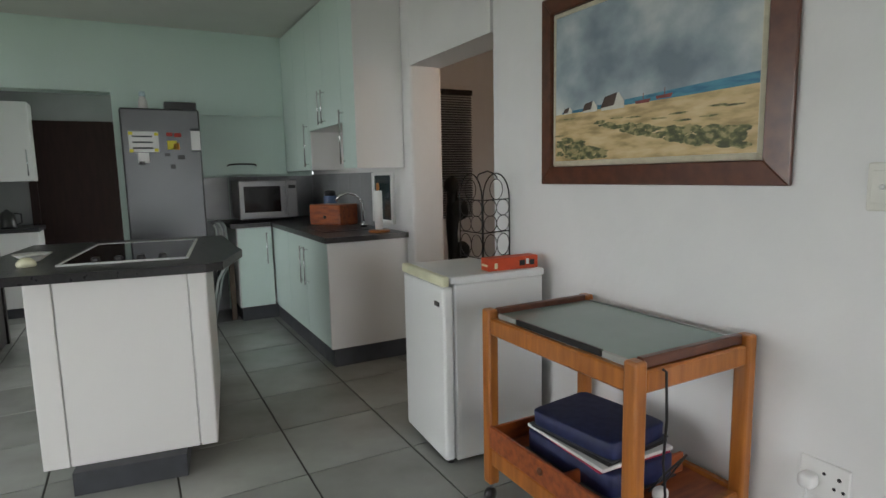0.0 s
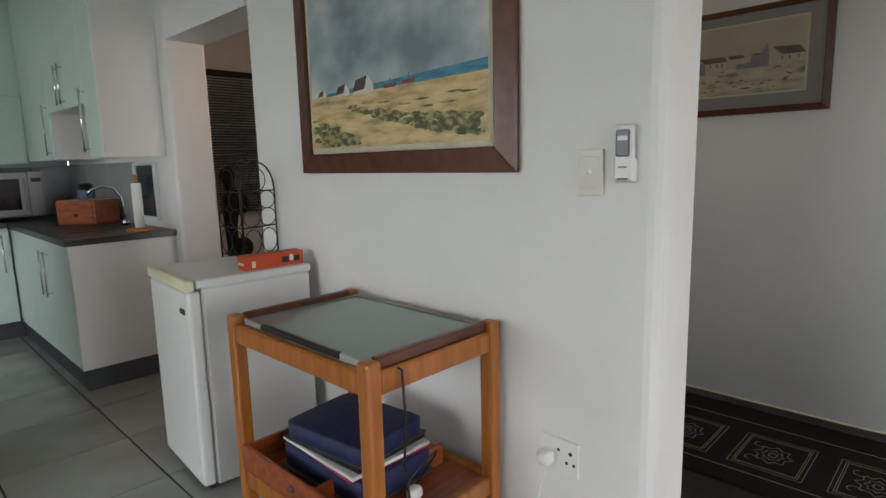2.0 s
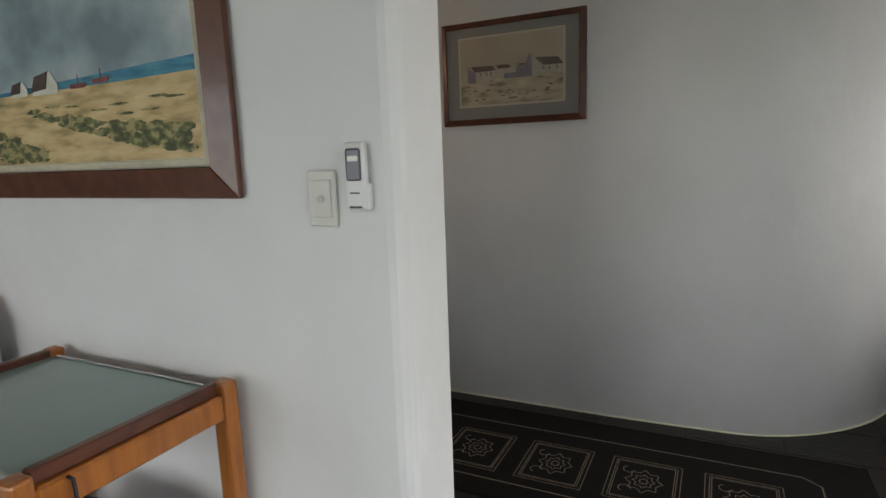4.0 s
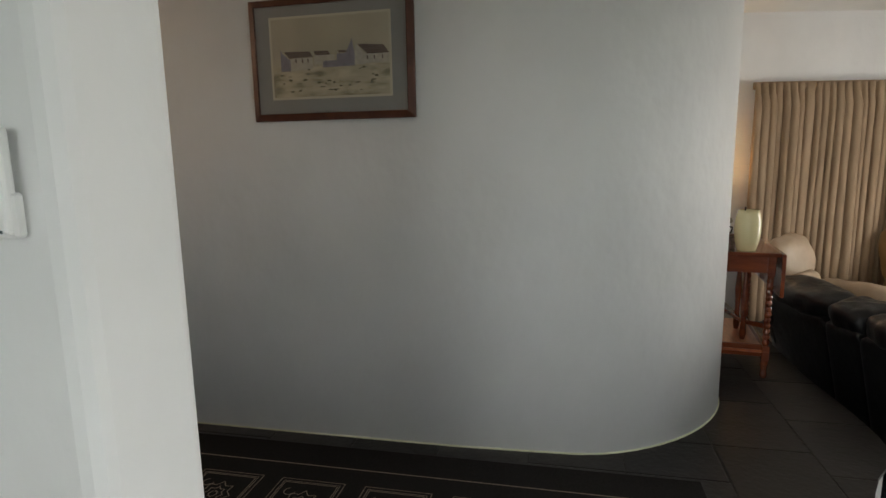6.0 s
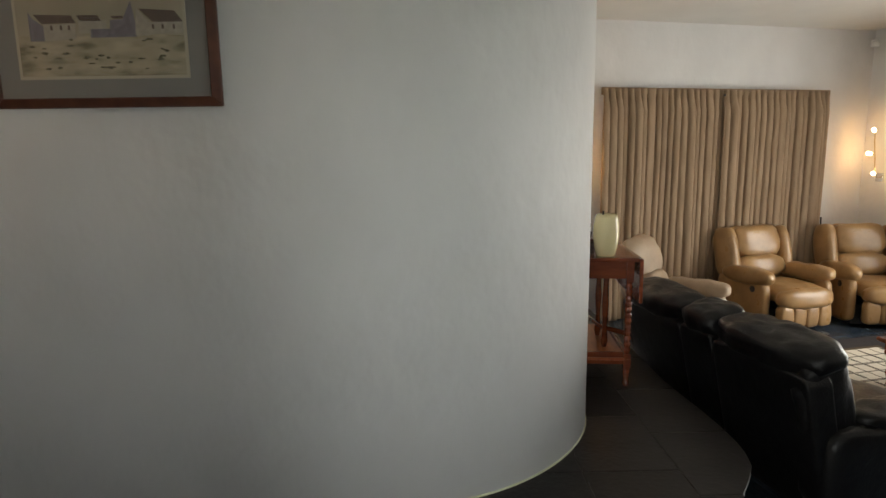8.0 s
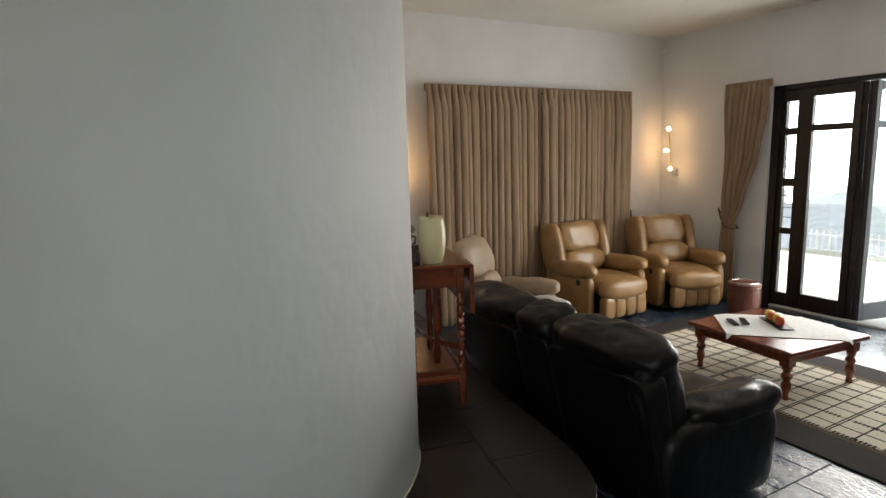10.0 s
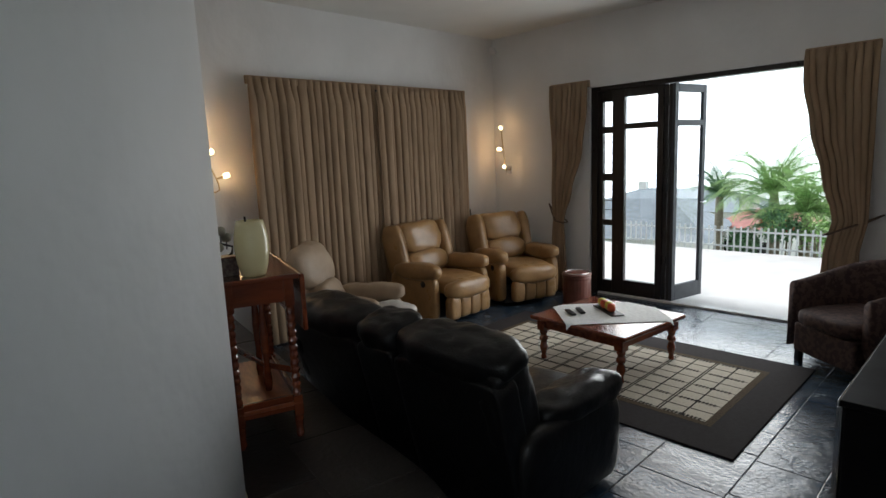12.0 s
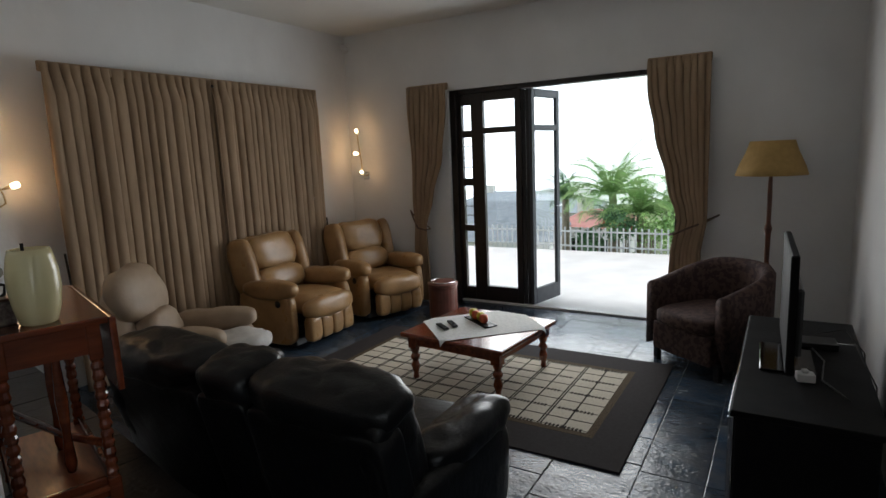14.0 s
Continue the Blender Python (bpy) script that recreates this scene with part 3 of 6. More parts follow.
        tube(bm, [(0.04, -0.057, 0.9), (0.035, 0, 0.915), (0.04, 0.051, 0.9)], 0.011, 8)
        part("top_rail", bm, frame_m, c, smooth=True)
        part("seat", newbox(-0.03, 0.0, -0.05, 0.045, 0.30, 0.62, 0.006), BLACK, c, "dark folded seat")
    p = thing("plain wooden post of a broom propped by the corner cupboard", "broom handle", "broom_handle", pose(1.07, 5.81, 0))
    bm = bmesh.new()
    box(bm, -0.022, 0.022, -0.015, 0.015, 0, 0.62, 0.004)
    part("stick", bm, material("grey_wood", (0.2, 0.15, 0.11), 0.6, scale=5, vary=0.3), p)
    # scullery beyond the opening
    DUSKWOOD = material("dark_scullery_door", (0.018, 0.006, 0.005), 0.6, spec=0.2, scale=5, vary=0.3, stretch=(8, 8, 1))
    dd = base("door_1", pose(-0.16, 7.44, 0), "dark red-brown door closed in the scullery wall", "door", kind="structure")
    part("leaf", newbox(-0.33, 0.48, -0.04, 0, 0.0, 1.9, 0.004), DUSKWOOD, dd)
    part("door_frame", newbox(-0.40, -0.332, -0.05, 0, 0, 1.96, 0.004), DUSKWOOD, dd)
    c = thing("white wall cupboard hanging in the scullery", "wall cabinet", "scullery_wall_cabinet", pose(-0.62, 7.3, 1.3))
    part("body", newbox(-0.5, 0.14, -0.12, 0.148, 0, 0.75, 0.003), WHITE, c)
    d = part("door", newbox(-0.34, 0.14, -0.14, -0.122, 0.0, 0.75, 0.003), WHITE, c)
    bar_handle(d, 0.1, -0.14, 0.05, 0.3, "y")
    c = thing("white scullery cupboard with a dark worktop", "kitchen cabinet", "scullery_cabinet", pose(-0.8, 7.2, 0))
    part("body", newbox(-0.6, 0.32, -0.2, 0.24, 0.1, 0.82, 0.003), WHITE, c)
    part("worktop", newbox(-0.62, 0.34, -0.24, 0.24, 0.822, 0.86, 0.003), WORKTOP, c)
    part("plinth", newbox(-0.58, 0.3, -0.16, 0.24, 0, 0.1), PLINTH, c)
    k = thing("dark kettle on the scullery worktop", "kettle", "kettle", pose(-0.72, 7.1, 0.86))
    bm = bmesh.new()
    lathe(bm, [(0.07, 0), (0.075, 0.02), (0.06, 0.14), (0.02, 0.17), (0.01, 0.18)], 16)
    part("kettle_body", bm, BLACK, k, smooth=True)
    bm = bmesh.new()
    tube(bm, [(0.06, 0, 0.14), (0.11, 0, 0.13), (0.11, 0, 0.05), (0.07, 0, 0.03)], 0.008, 6)
    part("handle", bm, BLACK, k, smooth=True)
    s = base("door_3", pose(0, 0, 0), "black-brown timber door standing open at the scullery", "door", kind="structure")
    part("leaf", newbox(-0.69, -0.645, 5.15, 6.0, 0.01, 1.93, 0.004), DOORWOOD, s)
    part("door_frame", newbox(-0.72, -0.63, 6.0, 6.06, 0, 1.94, 0.004), DOORWOOD, s)


counter_items()


# ---- beside the painting wall ----
def small_fridge():
    t = thing("white bar fridge with yellowed top edge, beside the doorway", "bar fridge", "bar_fridge", pose(1.70, 2.70, 0, 0, 0, -4))
    part("body", newbox(-0.19, 0.262, -0.235, 0.23, 0.02, 0.818, 0.008), ENAMEL, t)
    part("door", newbox(-0.245, -0.195, -0.238, 0.23, 0.03, 0.808, 0.012, seg=2), ENAMEL, t, "plain white door")
    part("badge", newbox(-0.249, -0.244, -0.20, -0.15, 0.718, 0.74, 0.002), BLACK, t, "small black badge")
    part("top", newbox(-0.21, 0.268, -0.24, 0.235, 0.818, 0.85, 0.008, seg=2), ENAMEL, t)
    part("top_trim", newbox(-0.25, -0.215, -0.242, 0.237, 0.81, 0.854, 0.008, seg=2), CREAM_TRIM, t, "yellowed front trim")
    for x in (-0.2, 0.22):
        for y in (-0.19, 0.19):
            bm = bmesh.new()
            lathe(bm, [(0.015, 0), (0.015, 0.03)], 8, pose(x, y, 0))
            part("foot", bm, BLACK, t)


small_fridge()


def wine_rack():
    """Two hinged leaves of rings between arched uprights."""
    z0 = 0.85
    t = thing("folding black wire wine rack with arched tops, on the bar fridge", "wine rack", "wine_rack", pose(1.84, 2.79, z0, 0, 0, 0))

    def leaf(m, w):
        bm = bmesh.new()
        h = 0.40
        arch = [(0, 0, 0), (0, 0, h - w * 0.45)]
        for i in range(1, 10):
            a = math.pi - math.pi * i / 10
            arch.append((w / 2 + w / 2 * math.cos(a), 0, h - w * 0.45 + w * 0.62 * math.sin(a)))
        arch += [(w, 0, h - w * 0.45), (w, 0, 0)]
        tube(bm, [m @ Vector(p) for p in arch], 0.0035, 6)
        part("upright_frame", bm, IRON, t, smooth=True)
        for z in (0.02, 0.145, 0.305):
            bm = bmesh.new()
            tube(bm, [m @ Vector((0, 0, z)), m @ Vector((w, 0, z))], 0.003, 6)
            part("crossbar", bm, IRON, t)
        for cx, cz, rx, rz in [(w * 0.27, 0.08, w * 0.24, 0.055), (w * 0.75, 0.08, w * 0.24, 0.055), (w * 0.27, 0.187, w * 0.24, 0.04), (w * 0.75, 0.187, w * 0.24, 0.04), (w * 0.27, 0.265, w * 0.24, 0.04), (w * 0.75, 0.265, w * 0.24, 0.04), (w * 0.5, 0.355, w * 0.24, 0.05)]:
            bm = bmesh.new()
            tube(bm, [m @ Vector((cx + rx * math.cos(a), 0, cz + rz * math.sin(a))) for a in [2 * math.pi * i / 18 for i in range(18)]], 0.0022, 5, closed=True)
            part("ring", bm, IRON, t, smooth=True)
    a1 = math.degrees(math.atan2(-0.17, -0.02))
    leaf(pose(-0.05, 0.135, 0, 0, 0, -88), 0.20)
    leaf(pose(-0.04, -0.068, 0, 0, 0, 15), 0.197)
    bm = bmesh.new()
    tube(bm, [(0.0, 0.05, 0.405), (0.0, 0.03, 0.43), (0.02, -0.02, 0.445), (0.06, -0.02, 0.43), (0.09, 0.0, 0.41)], 0.0035, 6)
    part("carrying_loop", bm, IRON, t, smooth=True)


wine_rack()


def red_box():
    t = thing("orange-red cardboard carton with dark print, lying on the bar fridge", "carton", "carton", pose(1.815, 2.52, 0.85, 0, 0, -4))
    rc = material("red_card", (0.62, 0.075, 0.02), 0.5, scale=20, vary=0.12)
    part("carton_body", newbox(-0.13, 0.13, -0.03, 0.04, 0, 0.055, 0.002), rc, t)
    part("print", newbox(0.03, 0.06, -0.0315, -0.03, 0.015, 0.04), BLACK, t)
    part("print", newbox(0.065, 0.08, -0.0315, -0.03, 0.02, 0.045), WHITE, t)
    part("print", newbox(0.085, 0.11, -0.0315, -0.03, 0.015, 0.04), BLACK, t)
    part("print", newbox(-0.1, -0.085, -0.0315, -0.03, 0.01, 0.035), CREAM_TRIM, t)
    part("print", newbox(-0.1315, -0.13, -0.02, 0.03, 0.02, 0.03), CREAM_TRIM, t)
    part("flap", newbox(-0.128, 0.128, -0.028, 0.038, 0.055, 0.057), rc, t)


red_box()


def serving_trolley():
    t = thing("orange pine serving trolley with glass top, against the wall", "serving trolley", "serving_trolley", pose(1.455, 1.443, 0, 0, 0, 0))
    W, D, H = 0.525, 0.757, 0.775     # x depth, y length
    lw = 0.045
    for x in (0, W - lw):
        for y in (0, D - lw):
            bm = newbox(x, x + lw, y, y + lw + 0.005, 0.075, H, 0.009, seg=2)
            part("leg", bm, PINE, t)
    for x in (0.005, W - lw + 0.01):
        part("top_rail", newbox(x, x + 0.03, lw, D - lw, H - 0.095, H - 0.03, 0.006), PINE, t)
    for y in (0.005, D - lw + 0.01):
        part("top_rail", newbox(lw, W - lw, y, y + 0.03, H - 0.095, H - 0.03, 0.006), PINE, t)
    # tray
    tray = part("tray_glass", newbox(0.04, W - 0.045, 0.045, D - 0.05, H - 0.028, H - 0.018, 0.001), material("green_grey_glass", (0.25, 0.34, 0.32), 0.12, scale=3, vary=0.1), t, "frosted green-grey glass panel")
    part("tray_lip", newbox(0.045, W - 0.045, 0.02, 0.045, H - 0.03, H + 0.002, 0.004), DARKWOOD, t)
    part("tray_lip", newbox(0.045, W - 0.045, D - 0.047, D - 0.02, H - 0.03, H + 0.002, 0.004), DARKWOOD, t)
    part("tray_edge", newbox(0.028, 0.041, 0.16, 0.58, H - 0.03, H - 0.008, 0.003), BLACK, t, "black edge strip")
    part("tray_edge", newbox(0.028, 0.041, 0.05, 0.158, H - 0.03, H - 0.009, 0.003), KTILE, t, "grey corner strip")
    part("tray_edge", newbox(0.028, 0.041, 0.582, 0.69, H - 0.03, H - 0.009, 0.003), KTILE, t, "grey corner strip")
    part("tray_edge", newbox(W - 0.047, W - 0.036, 0.05, 0.69, H - 0.03, H - 0.012, 0.003), CHROME, t, "thin metal edge strip")
    # lower shelf with drawer tray
    part("shelf", newbox(0.035, W - 0.03, 0.03, D - 0.03, 0.235, 0.25, 0.003), TRAYWOOD, t, "red-brown shelf board")
    part("drawer_front", newbox(-0.004, 0.012, lw + 0.002, D - lw, 0.235, 0.325, 0.004), TRAYWOOD, t, "red-brown drawer front")
    bm = bmesh.new()
    lathe(bm, [(0.014, 0), (0.014, 0.004), (0.009, 0.008)], 12, pose(-0.004, 0.40, 0.285, 0, -90))
    part("drawer_pull", bm, DARKWOOD, t)
    part("drawer_side", newbox(0.014, 0.26, 0.30, 0.315, 0.251, 0.315, 0.003), TRAYWOOD, t)
    part("drawer_side", newbox(0.3, 0.46, 0.2, 0.215, 0.251, 0.32, 0.003), TRAYWOOD, t)
    part("drawer_side", newbox(0.014, 0.48, D - 0.06, D - 0.045, 0.251, 0.32, 0.003), TRAYWOOD, t)
    part("lower_rail", newbox(0.005, 0.035, lw, D - lw, 0.16, 0.228, 0.005), PINE, t)
    part("lower_rail", newbox(lw, W - lw, 0.01, 0.04, 0.20, 0.262, 0.005), PINE, t)
    part("lower_rail", newbox(W - lw + 0.01, W - 0.005, lw, D - lw, 0.16, 0.262, 0.005), PINE, t)
    for x in (0.022, W - 0.022):
        for y in (0.022, D - 0.022):
            bm = bmesh.new()
            lathe(bm, [(0.006, -0.014), (0.026, -0.012), (0.028, 0), (0.026, 0.012), (0.006, 0.014)], 16, pose(x - 0.008, y, 0.028, 90, 0, 20))
            part("castor", bm, BLACK, t, "black castor wheel", True)
            bm = bmesh.new()
            tube(bm, [(x, y, 0.03), (x, y, 0.076)], 0.007, 6)
            part("castor_stem", bm, CHROME, t)
    # folders on the shelf
    navy = material("navy_cloth", (0.012, 0.02, 0.085), 0.6, scale=30, vary=0.3, bump=0.0008)
    red = material("magenta_card", (0.45, 0.015, 0.06), 0.5, scale=10, vary=0.1)
    z = 0.266
    for k, (w, d, h, mt, lab, r) in enumerate(((0.30, 0.42, 0.085, navy, "navy blue folded cloth at the bottom of the pile", 2), (0.30, 0.38, 0.008, red, "magenta card folder in the pile", -3), (0.31, 0.39, 0.012, WHITE, "white document folder in the pile", -1), (0.29, 0.36, 0.014, BLACK, "black folder under the blue one", 4), (0.29, 0.36, 0.06, navy, "thick navy blue folder on top of the pile", 7))):
        g = thing(lab, "folder", "folder", pose(1.455 + 0.23, 1.443 + 0.38, z, 0, 0, r), "pile on the trolley shelf")
        bm = bmesh.new()
        if h > 0.02:
            pillow(bm, -w / 2, w / 2, -d / 2, d / 2, 0, h, 12, seg=(14, 7), depth=0.004, seed=k * 3)
            part("cover", bm, mt, g, smooth=True)
            part("edge_binding", newbox(-w / 2 - 0.004, w / 2 + 0.004, -d / 2 - 0.004, d / 2 + 0.004, 0, 0.005, 0.002), PLINTH, g, "dark grey bound edge")
        else:
            box(bm, -w / 2, w / 2, -d / 2, d / 2, 0, h, 0.002)
            part("cover", bm, mt, g)
        z += h * (0.97 if h > 0.02 else 1)
    c = thing("dark power cord hanging from the trolley top", "cord", "power_cord")
    bm = bmesh.new()
    tube(bm, [(1.55, 1.440, 0.745), (1.555, 1.430, 0.74), (1.56, 1.428, 0.6), (1.553, 1.430, 0.48), (1.563, 1.428, 0.38), (1.56, 1.430, 0.28)], 0.004, 6)
    part("cord_length", bm, IRON, c, smooth=True)
    bm = bmesh.new()
    tube(bm, [(1.70, 1.568, 0.28), (1.78, 1.538, 0.38), (1.74, 1.498, 0.42), (1.68, 1.528, 0.36), (1.66, 1.568, 0.29)], 0.0035, 6)
    part("cord_coil", bm, BLACK, c, smooth=True)
    p = thing("white two-pin plug lying on the trolley shelf", "plug", "plug", pose(1.70, 1.558, 0.262))
    bm = bmesh.new()
    pillow(bm, -0.025, 0.025, -0.02, 0.02, -0.008, 0.035, 3, seg=(6, 5))
    part("plug_body", bm, WHITE, p, smooth=True)


serving_trolley()


# ---- pictures ----
def canvas_material(name, kind):
    """A landscape painting built from bands and noise."""
    m = bpy.data.materials.new(name)
    m.use_nodes = True
    nt = m.node_tree
    b = nt.nodes["Principled BSDF"]
    b.inputs["Roughness"].default_value = 0.5
    tc = nt.nodes.new("ShaderNodeTexCoord")

    def noise_tex(scale, detail, stretch=(1, 1, 1)):
        mp = nt.nodes.new("ShaderNodeMapping")
        mp.inputs["Scale"].default_value = stretch
        nt.links.new(tc.outputs["Object"], mp.inputs[0])
        n = nt.nodes.new("ShaderNodeTexNoise")
        n.inputs["Scale"].default_value = scale
        n.inputs["Detail"].default_value = detail
        nt.links.new(mp.outputs[0], n.inputs[0])
        return n.outputs[0]

    def ramp(src, stops):
        r = nt.nodes.new("ShaderNodeValToRGB")
        e = r.color_ramp.elements
        e[0].position, e[0].color = stops[0][0], (*stops[0][1], 1)
        e[1].position, e[1].color = stops[-1][0], (*stops[-1][1], 1)
        for p, c in stops[1:-1]:
            q = e.new(p)
            q.color = (*c, 1)
        nt.links.new(src, r.inputs[0])
        return r.outputs[0]
    if kind == "sky":
        c = ramp(noise_tex(2.6, 6, (1.0, 1.0, 1.25)), [(0.32, (0.17, 0.22, 0.26)), (0.42, (0.27, 0.34, 0.38)), (0.51, (0.42, 0.48, 0.50)), (0.60, (0.62, 0.65, 0.62))])
    elif kind == "sand":
        c = ramp(noise_tex(7, 8, (1, 1, 4)), [(0.36, (0.36, 0.26, 0.12)), (0.5, (0.60, 0.44, 0.22)), (0.66, (0.70, 0.56, 0.32))])
    elif kind == "scrub":
        c = ramp(noise_tex(38, 8, (1, 1, 1.5)), [(0.38, (0.06, 0.07, 0.028)), (0.5, (0.14, 0.145, 0.055)), (0.60, (0.36, 0.30, 0.14))])
    elif kind == "sea":
        c = ramp(noise_tex(14, 4, (1, 1, 6)), [(0.35, (0.03, 0.16, 0.27)), (0.65, (0.07, 0.28, 0.38))])
    elif kind == "paper_sky":
        c = ramp(noise_tex(5, 6), [(0.35, (0.42, 0.39, 0.28)), (0.65, (0.55, 0.51, 0.38))])
    else:
        c = ramp(noise_tex(9, 8, (1, 1, 3)), [(0.34, (0.20, 0.19, 0.11)), (0.46, (0.44, 0.40, 0.27)), (0.66, (0.62, 0.57, 0.42))])
    nt.links.new(c, b.inputs["Base Color"])
    return m


def strip(bm, x, pts, z0=None):
    """A thin patch of paint standing on the plane x, from an outline in (y, z)."""
    vs = [bm.verts.new((x, y, z)) for y, z in pts]
    f = bm.faces.new(vs)
    r = bmesh.ops.extrude_face_region(bm, geom=[f])
    for v in r["geom"]:
        if isinstance(v, bmesh.types.BMVert):
            v.co.x += 0.0012


def blob(rng, cy, cz, w, h, n=16, rough=0.35):
    return [(cy + w / 2 * math.cos(2 * math.pi * i / n) * (1 + rng.uniform(-rough, rough)), cz + h / 2 * math.sin(2 * math.pi * i / n) * (1 + rng.uniform(-rough, rough))) for i in range(n)]


def frame_bars(t, x0, x1, hy, z0, z1, w, mat, bevel=0.008, name="frame_side"):
    """Four mitred bars round (-hy..hy, z0..z1), facing -x."""
    for k in range(4):
        o = [(-hy, z0), (hy, z0), (hy, z1), (-hy, z1)]
        i = [(-hy + w, z0 + w), (hy - w, z0 + w), (hy - w, z1 - w), (-hy + w, z1 - w)]
        a, b = k, (k + 1) % 4
        bm = bmesh.new()
        vs = []
        for (y, z), x in ((o[a], x1), (o[b], x1), (i[b], x1), (i[a], x1)):
            vs.append(bm.verts.new((x, y, z)))
        fr = []
        for (y, z), x in ((o[a], x0 + 0.012), (o[b], x0 + 0.012), (i[b], x0), (i[a], x0)):
            fr.append(bm.verts.new((x, y, z)))
        bm.faces.new(vs)
        bm.faces.new(fr[::-1])
        for q in range(4):
            bm.faces.new((vs[q], fr[q], fr[(q + 1) % 4], vs[(q + 1) % 4]))
        bmesh.ops.recalc_face_normals(bm, faces=bm.faces[:])
        bmesh.ops.bevel(bm, geom=[e for e in bm.edges], offset=0.003, segments=1, affect="EDGES")
        part(name, bm, mat, t)


def seascape():
    # y is mirrored: the picture's left lies at high y
    t = thing("oil painting of cottages on dunes in a wide brown frame", "painting", "framed_painting", pose(1.965, 1.938, 1.230, 0, 0, 0))
    rng = random.Random(4)
    hy, H = 0.562, 0.80
    frame_bars(t, 0.0, 0.03, hy, 0, H, 0.076, DARKWOOD)
    lin = material("linen_slip", (0.66, 0.62, 0.48), 0.6, scale=40, vary=0.12)
    frame_bars(t, 0.006, 0.025, hy - 0.077, 0.077, H - 0.077, 0.021, lin, name="slip")
    a, zb, zt = hy - 0.099, 0.099, H - 0.099     # canvas half width, bottom, top
    X = 0.014
    sky = part("sky", newbox(X, X + 0.01, -a, a, zb, zt), canvas_material("painted_sky", "sky"), t, "stormy grey-blue painted sky")
    bm = bmesh.new()
    # sea: on the right (low y) side
    strip(bm, X - 0.0014, [(-a, zb + 0.19), (-a, zb + 0.240), (0.0, zb + 0.222), (0.42, zb + 0.206), (0.42, zb + 0.19)])
    part("sea", bm, canvas_material("painted_sea", "sea"), t, "blue painted sea")
    bm = bmesh.new()
    strip(bm, X - 0.0028, [(a, zb), (a, zb + 0.198), (0.25, zb + 0.198), (0.05, zb + 0.199), (-0.2, zb + 0.200), (-a, zb + 0.205), (-a, zb)])
    part("sand", bm, canvas_material("painted_sand", "sand"), t, "ochre painted dunes")
    bm = bmesh.new()
    sc = canvas_material("painted_scrub", "scrub")

    def tuft(y, z, w, h):
        strip(bm, X - 0.0042 - 0.000008 * tuft.n, blob(rng, min(a - 0.03, max(-a + 0.035, y)), zb + max(z, h * 0.8), w, h, 14, 0.28))
        tuft.n += 1
    tuft.n = 0
    for k in range(90):
        u = rng.random()
        tuft(a - 0.02 - 0.27 * u, 0.008 + 0.115 * rng.random() * (1 - u * 0.75), rng.uniform(0.03, 0.06), rng.uniform(0.008, 0.018))
    for k in range(110):
        u = rng.random() ** 0.8
        tuft(0.22 - 0.64 * u, 0.158 - 0.108 * u ** 0.7 + rng.uniform(-0.022, 0.018) * (0.3 + 1.4 * u), rng.uniform(0.03, 0.05) + 0.02 * u, rng.uniform(0.006, 0.012) + 0.012 * u)
    for y, z in ((-0.33, 0.155), (-0.38, 0.15), (-0.2, 0.12), (-0.14, 0.10), (-0.1, 0.135), (0.02, 0.15), (0.1, 0.155), (0.37, 0.175), (-0.3, 0.125), (-0.18, 0.145)):
        tuft(y, z, 0.07, 0.007)
    part("scrub", bm, sc, t, "olive painted scrub")["kind"] = "stuff"
    wm = material("painted_white", (0.66, 0.65, 0.58), 0.5, scale=30, vary=0.15)
    rm = material("painted_thatch", (0.075, 0.045, 0.035), 0.5, scale=60, vary=0.3)
    for y, z, s in ((0.385, 0.196, 0.36), (0.255, 0.192, 0.56), (0.135, 0.19, 0.82)):
        z += zb
        bm, br = bmesh.new(), bmesh.new()
        strip(bm, X - 0.0062, [(y + 0.06 * s, z), (y + 0.055 * s, z + 0.025 * s), (y - 0.05 * s, z + 0.075 * s), (y - 0.085 * s, z + 0.03 * s), (y - 0.085 * s, z)])
        strip(br, X - 0.0078, [(y + 0.062 * s, z + 0.012 * s), (y + 0.035 * s, z + 0.062 * s), (y - 0.042 * s, z + 0.074 * s), (y - 0.022 * s, z + 0.018 * s)])
        part("cottage", bm, wm, t, "white painted cottage")
        part("thatch", br, rm, t, "dark painted thatch")
    bt = material("painted_boat", (0.28, 0.07, 0.06), 0.5, scale=30, vary=0.4)
    for y, z in ((-0.025, 0.196), (-0.12, 0.203)):
        bm = bmesh.new()
        strip(bm, X - 0.0062, [(y + 0.034, zb + z), (y + 0.038, zb + z + 0.010), (y - 0.034, zb + z + 0.013), (y - 0.026, zb + z)])
        strip(bm, X - 0.0070, [(y, zb + z + 0.012), (y, zb + z + 0.035), (y - 0.002, zb + z + 0.035), (y - 0.002, zb + z + 0.012)])
        part("boat", bm, bt, t, "small red painted boat")


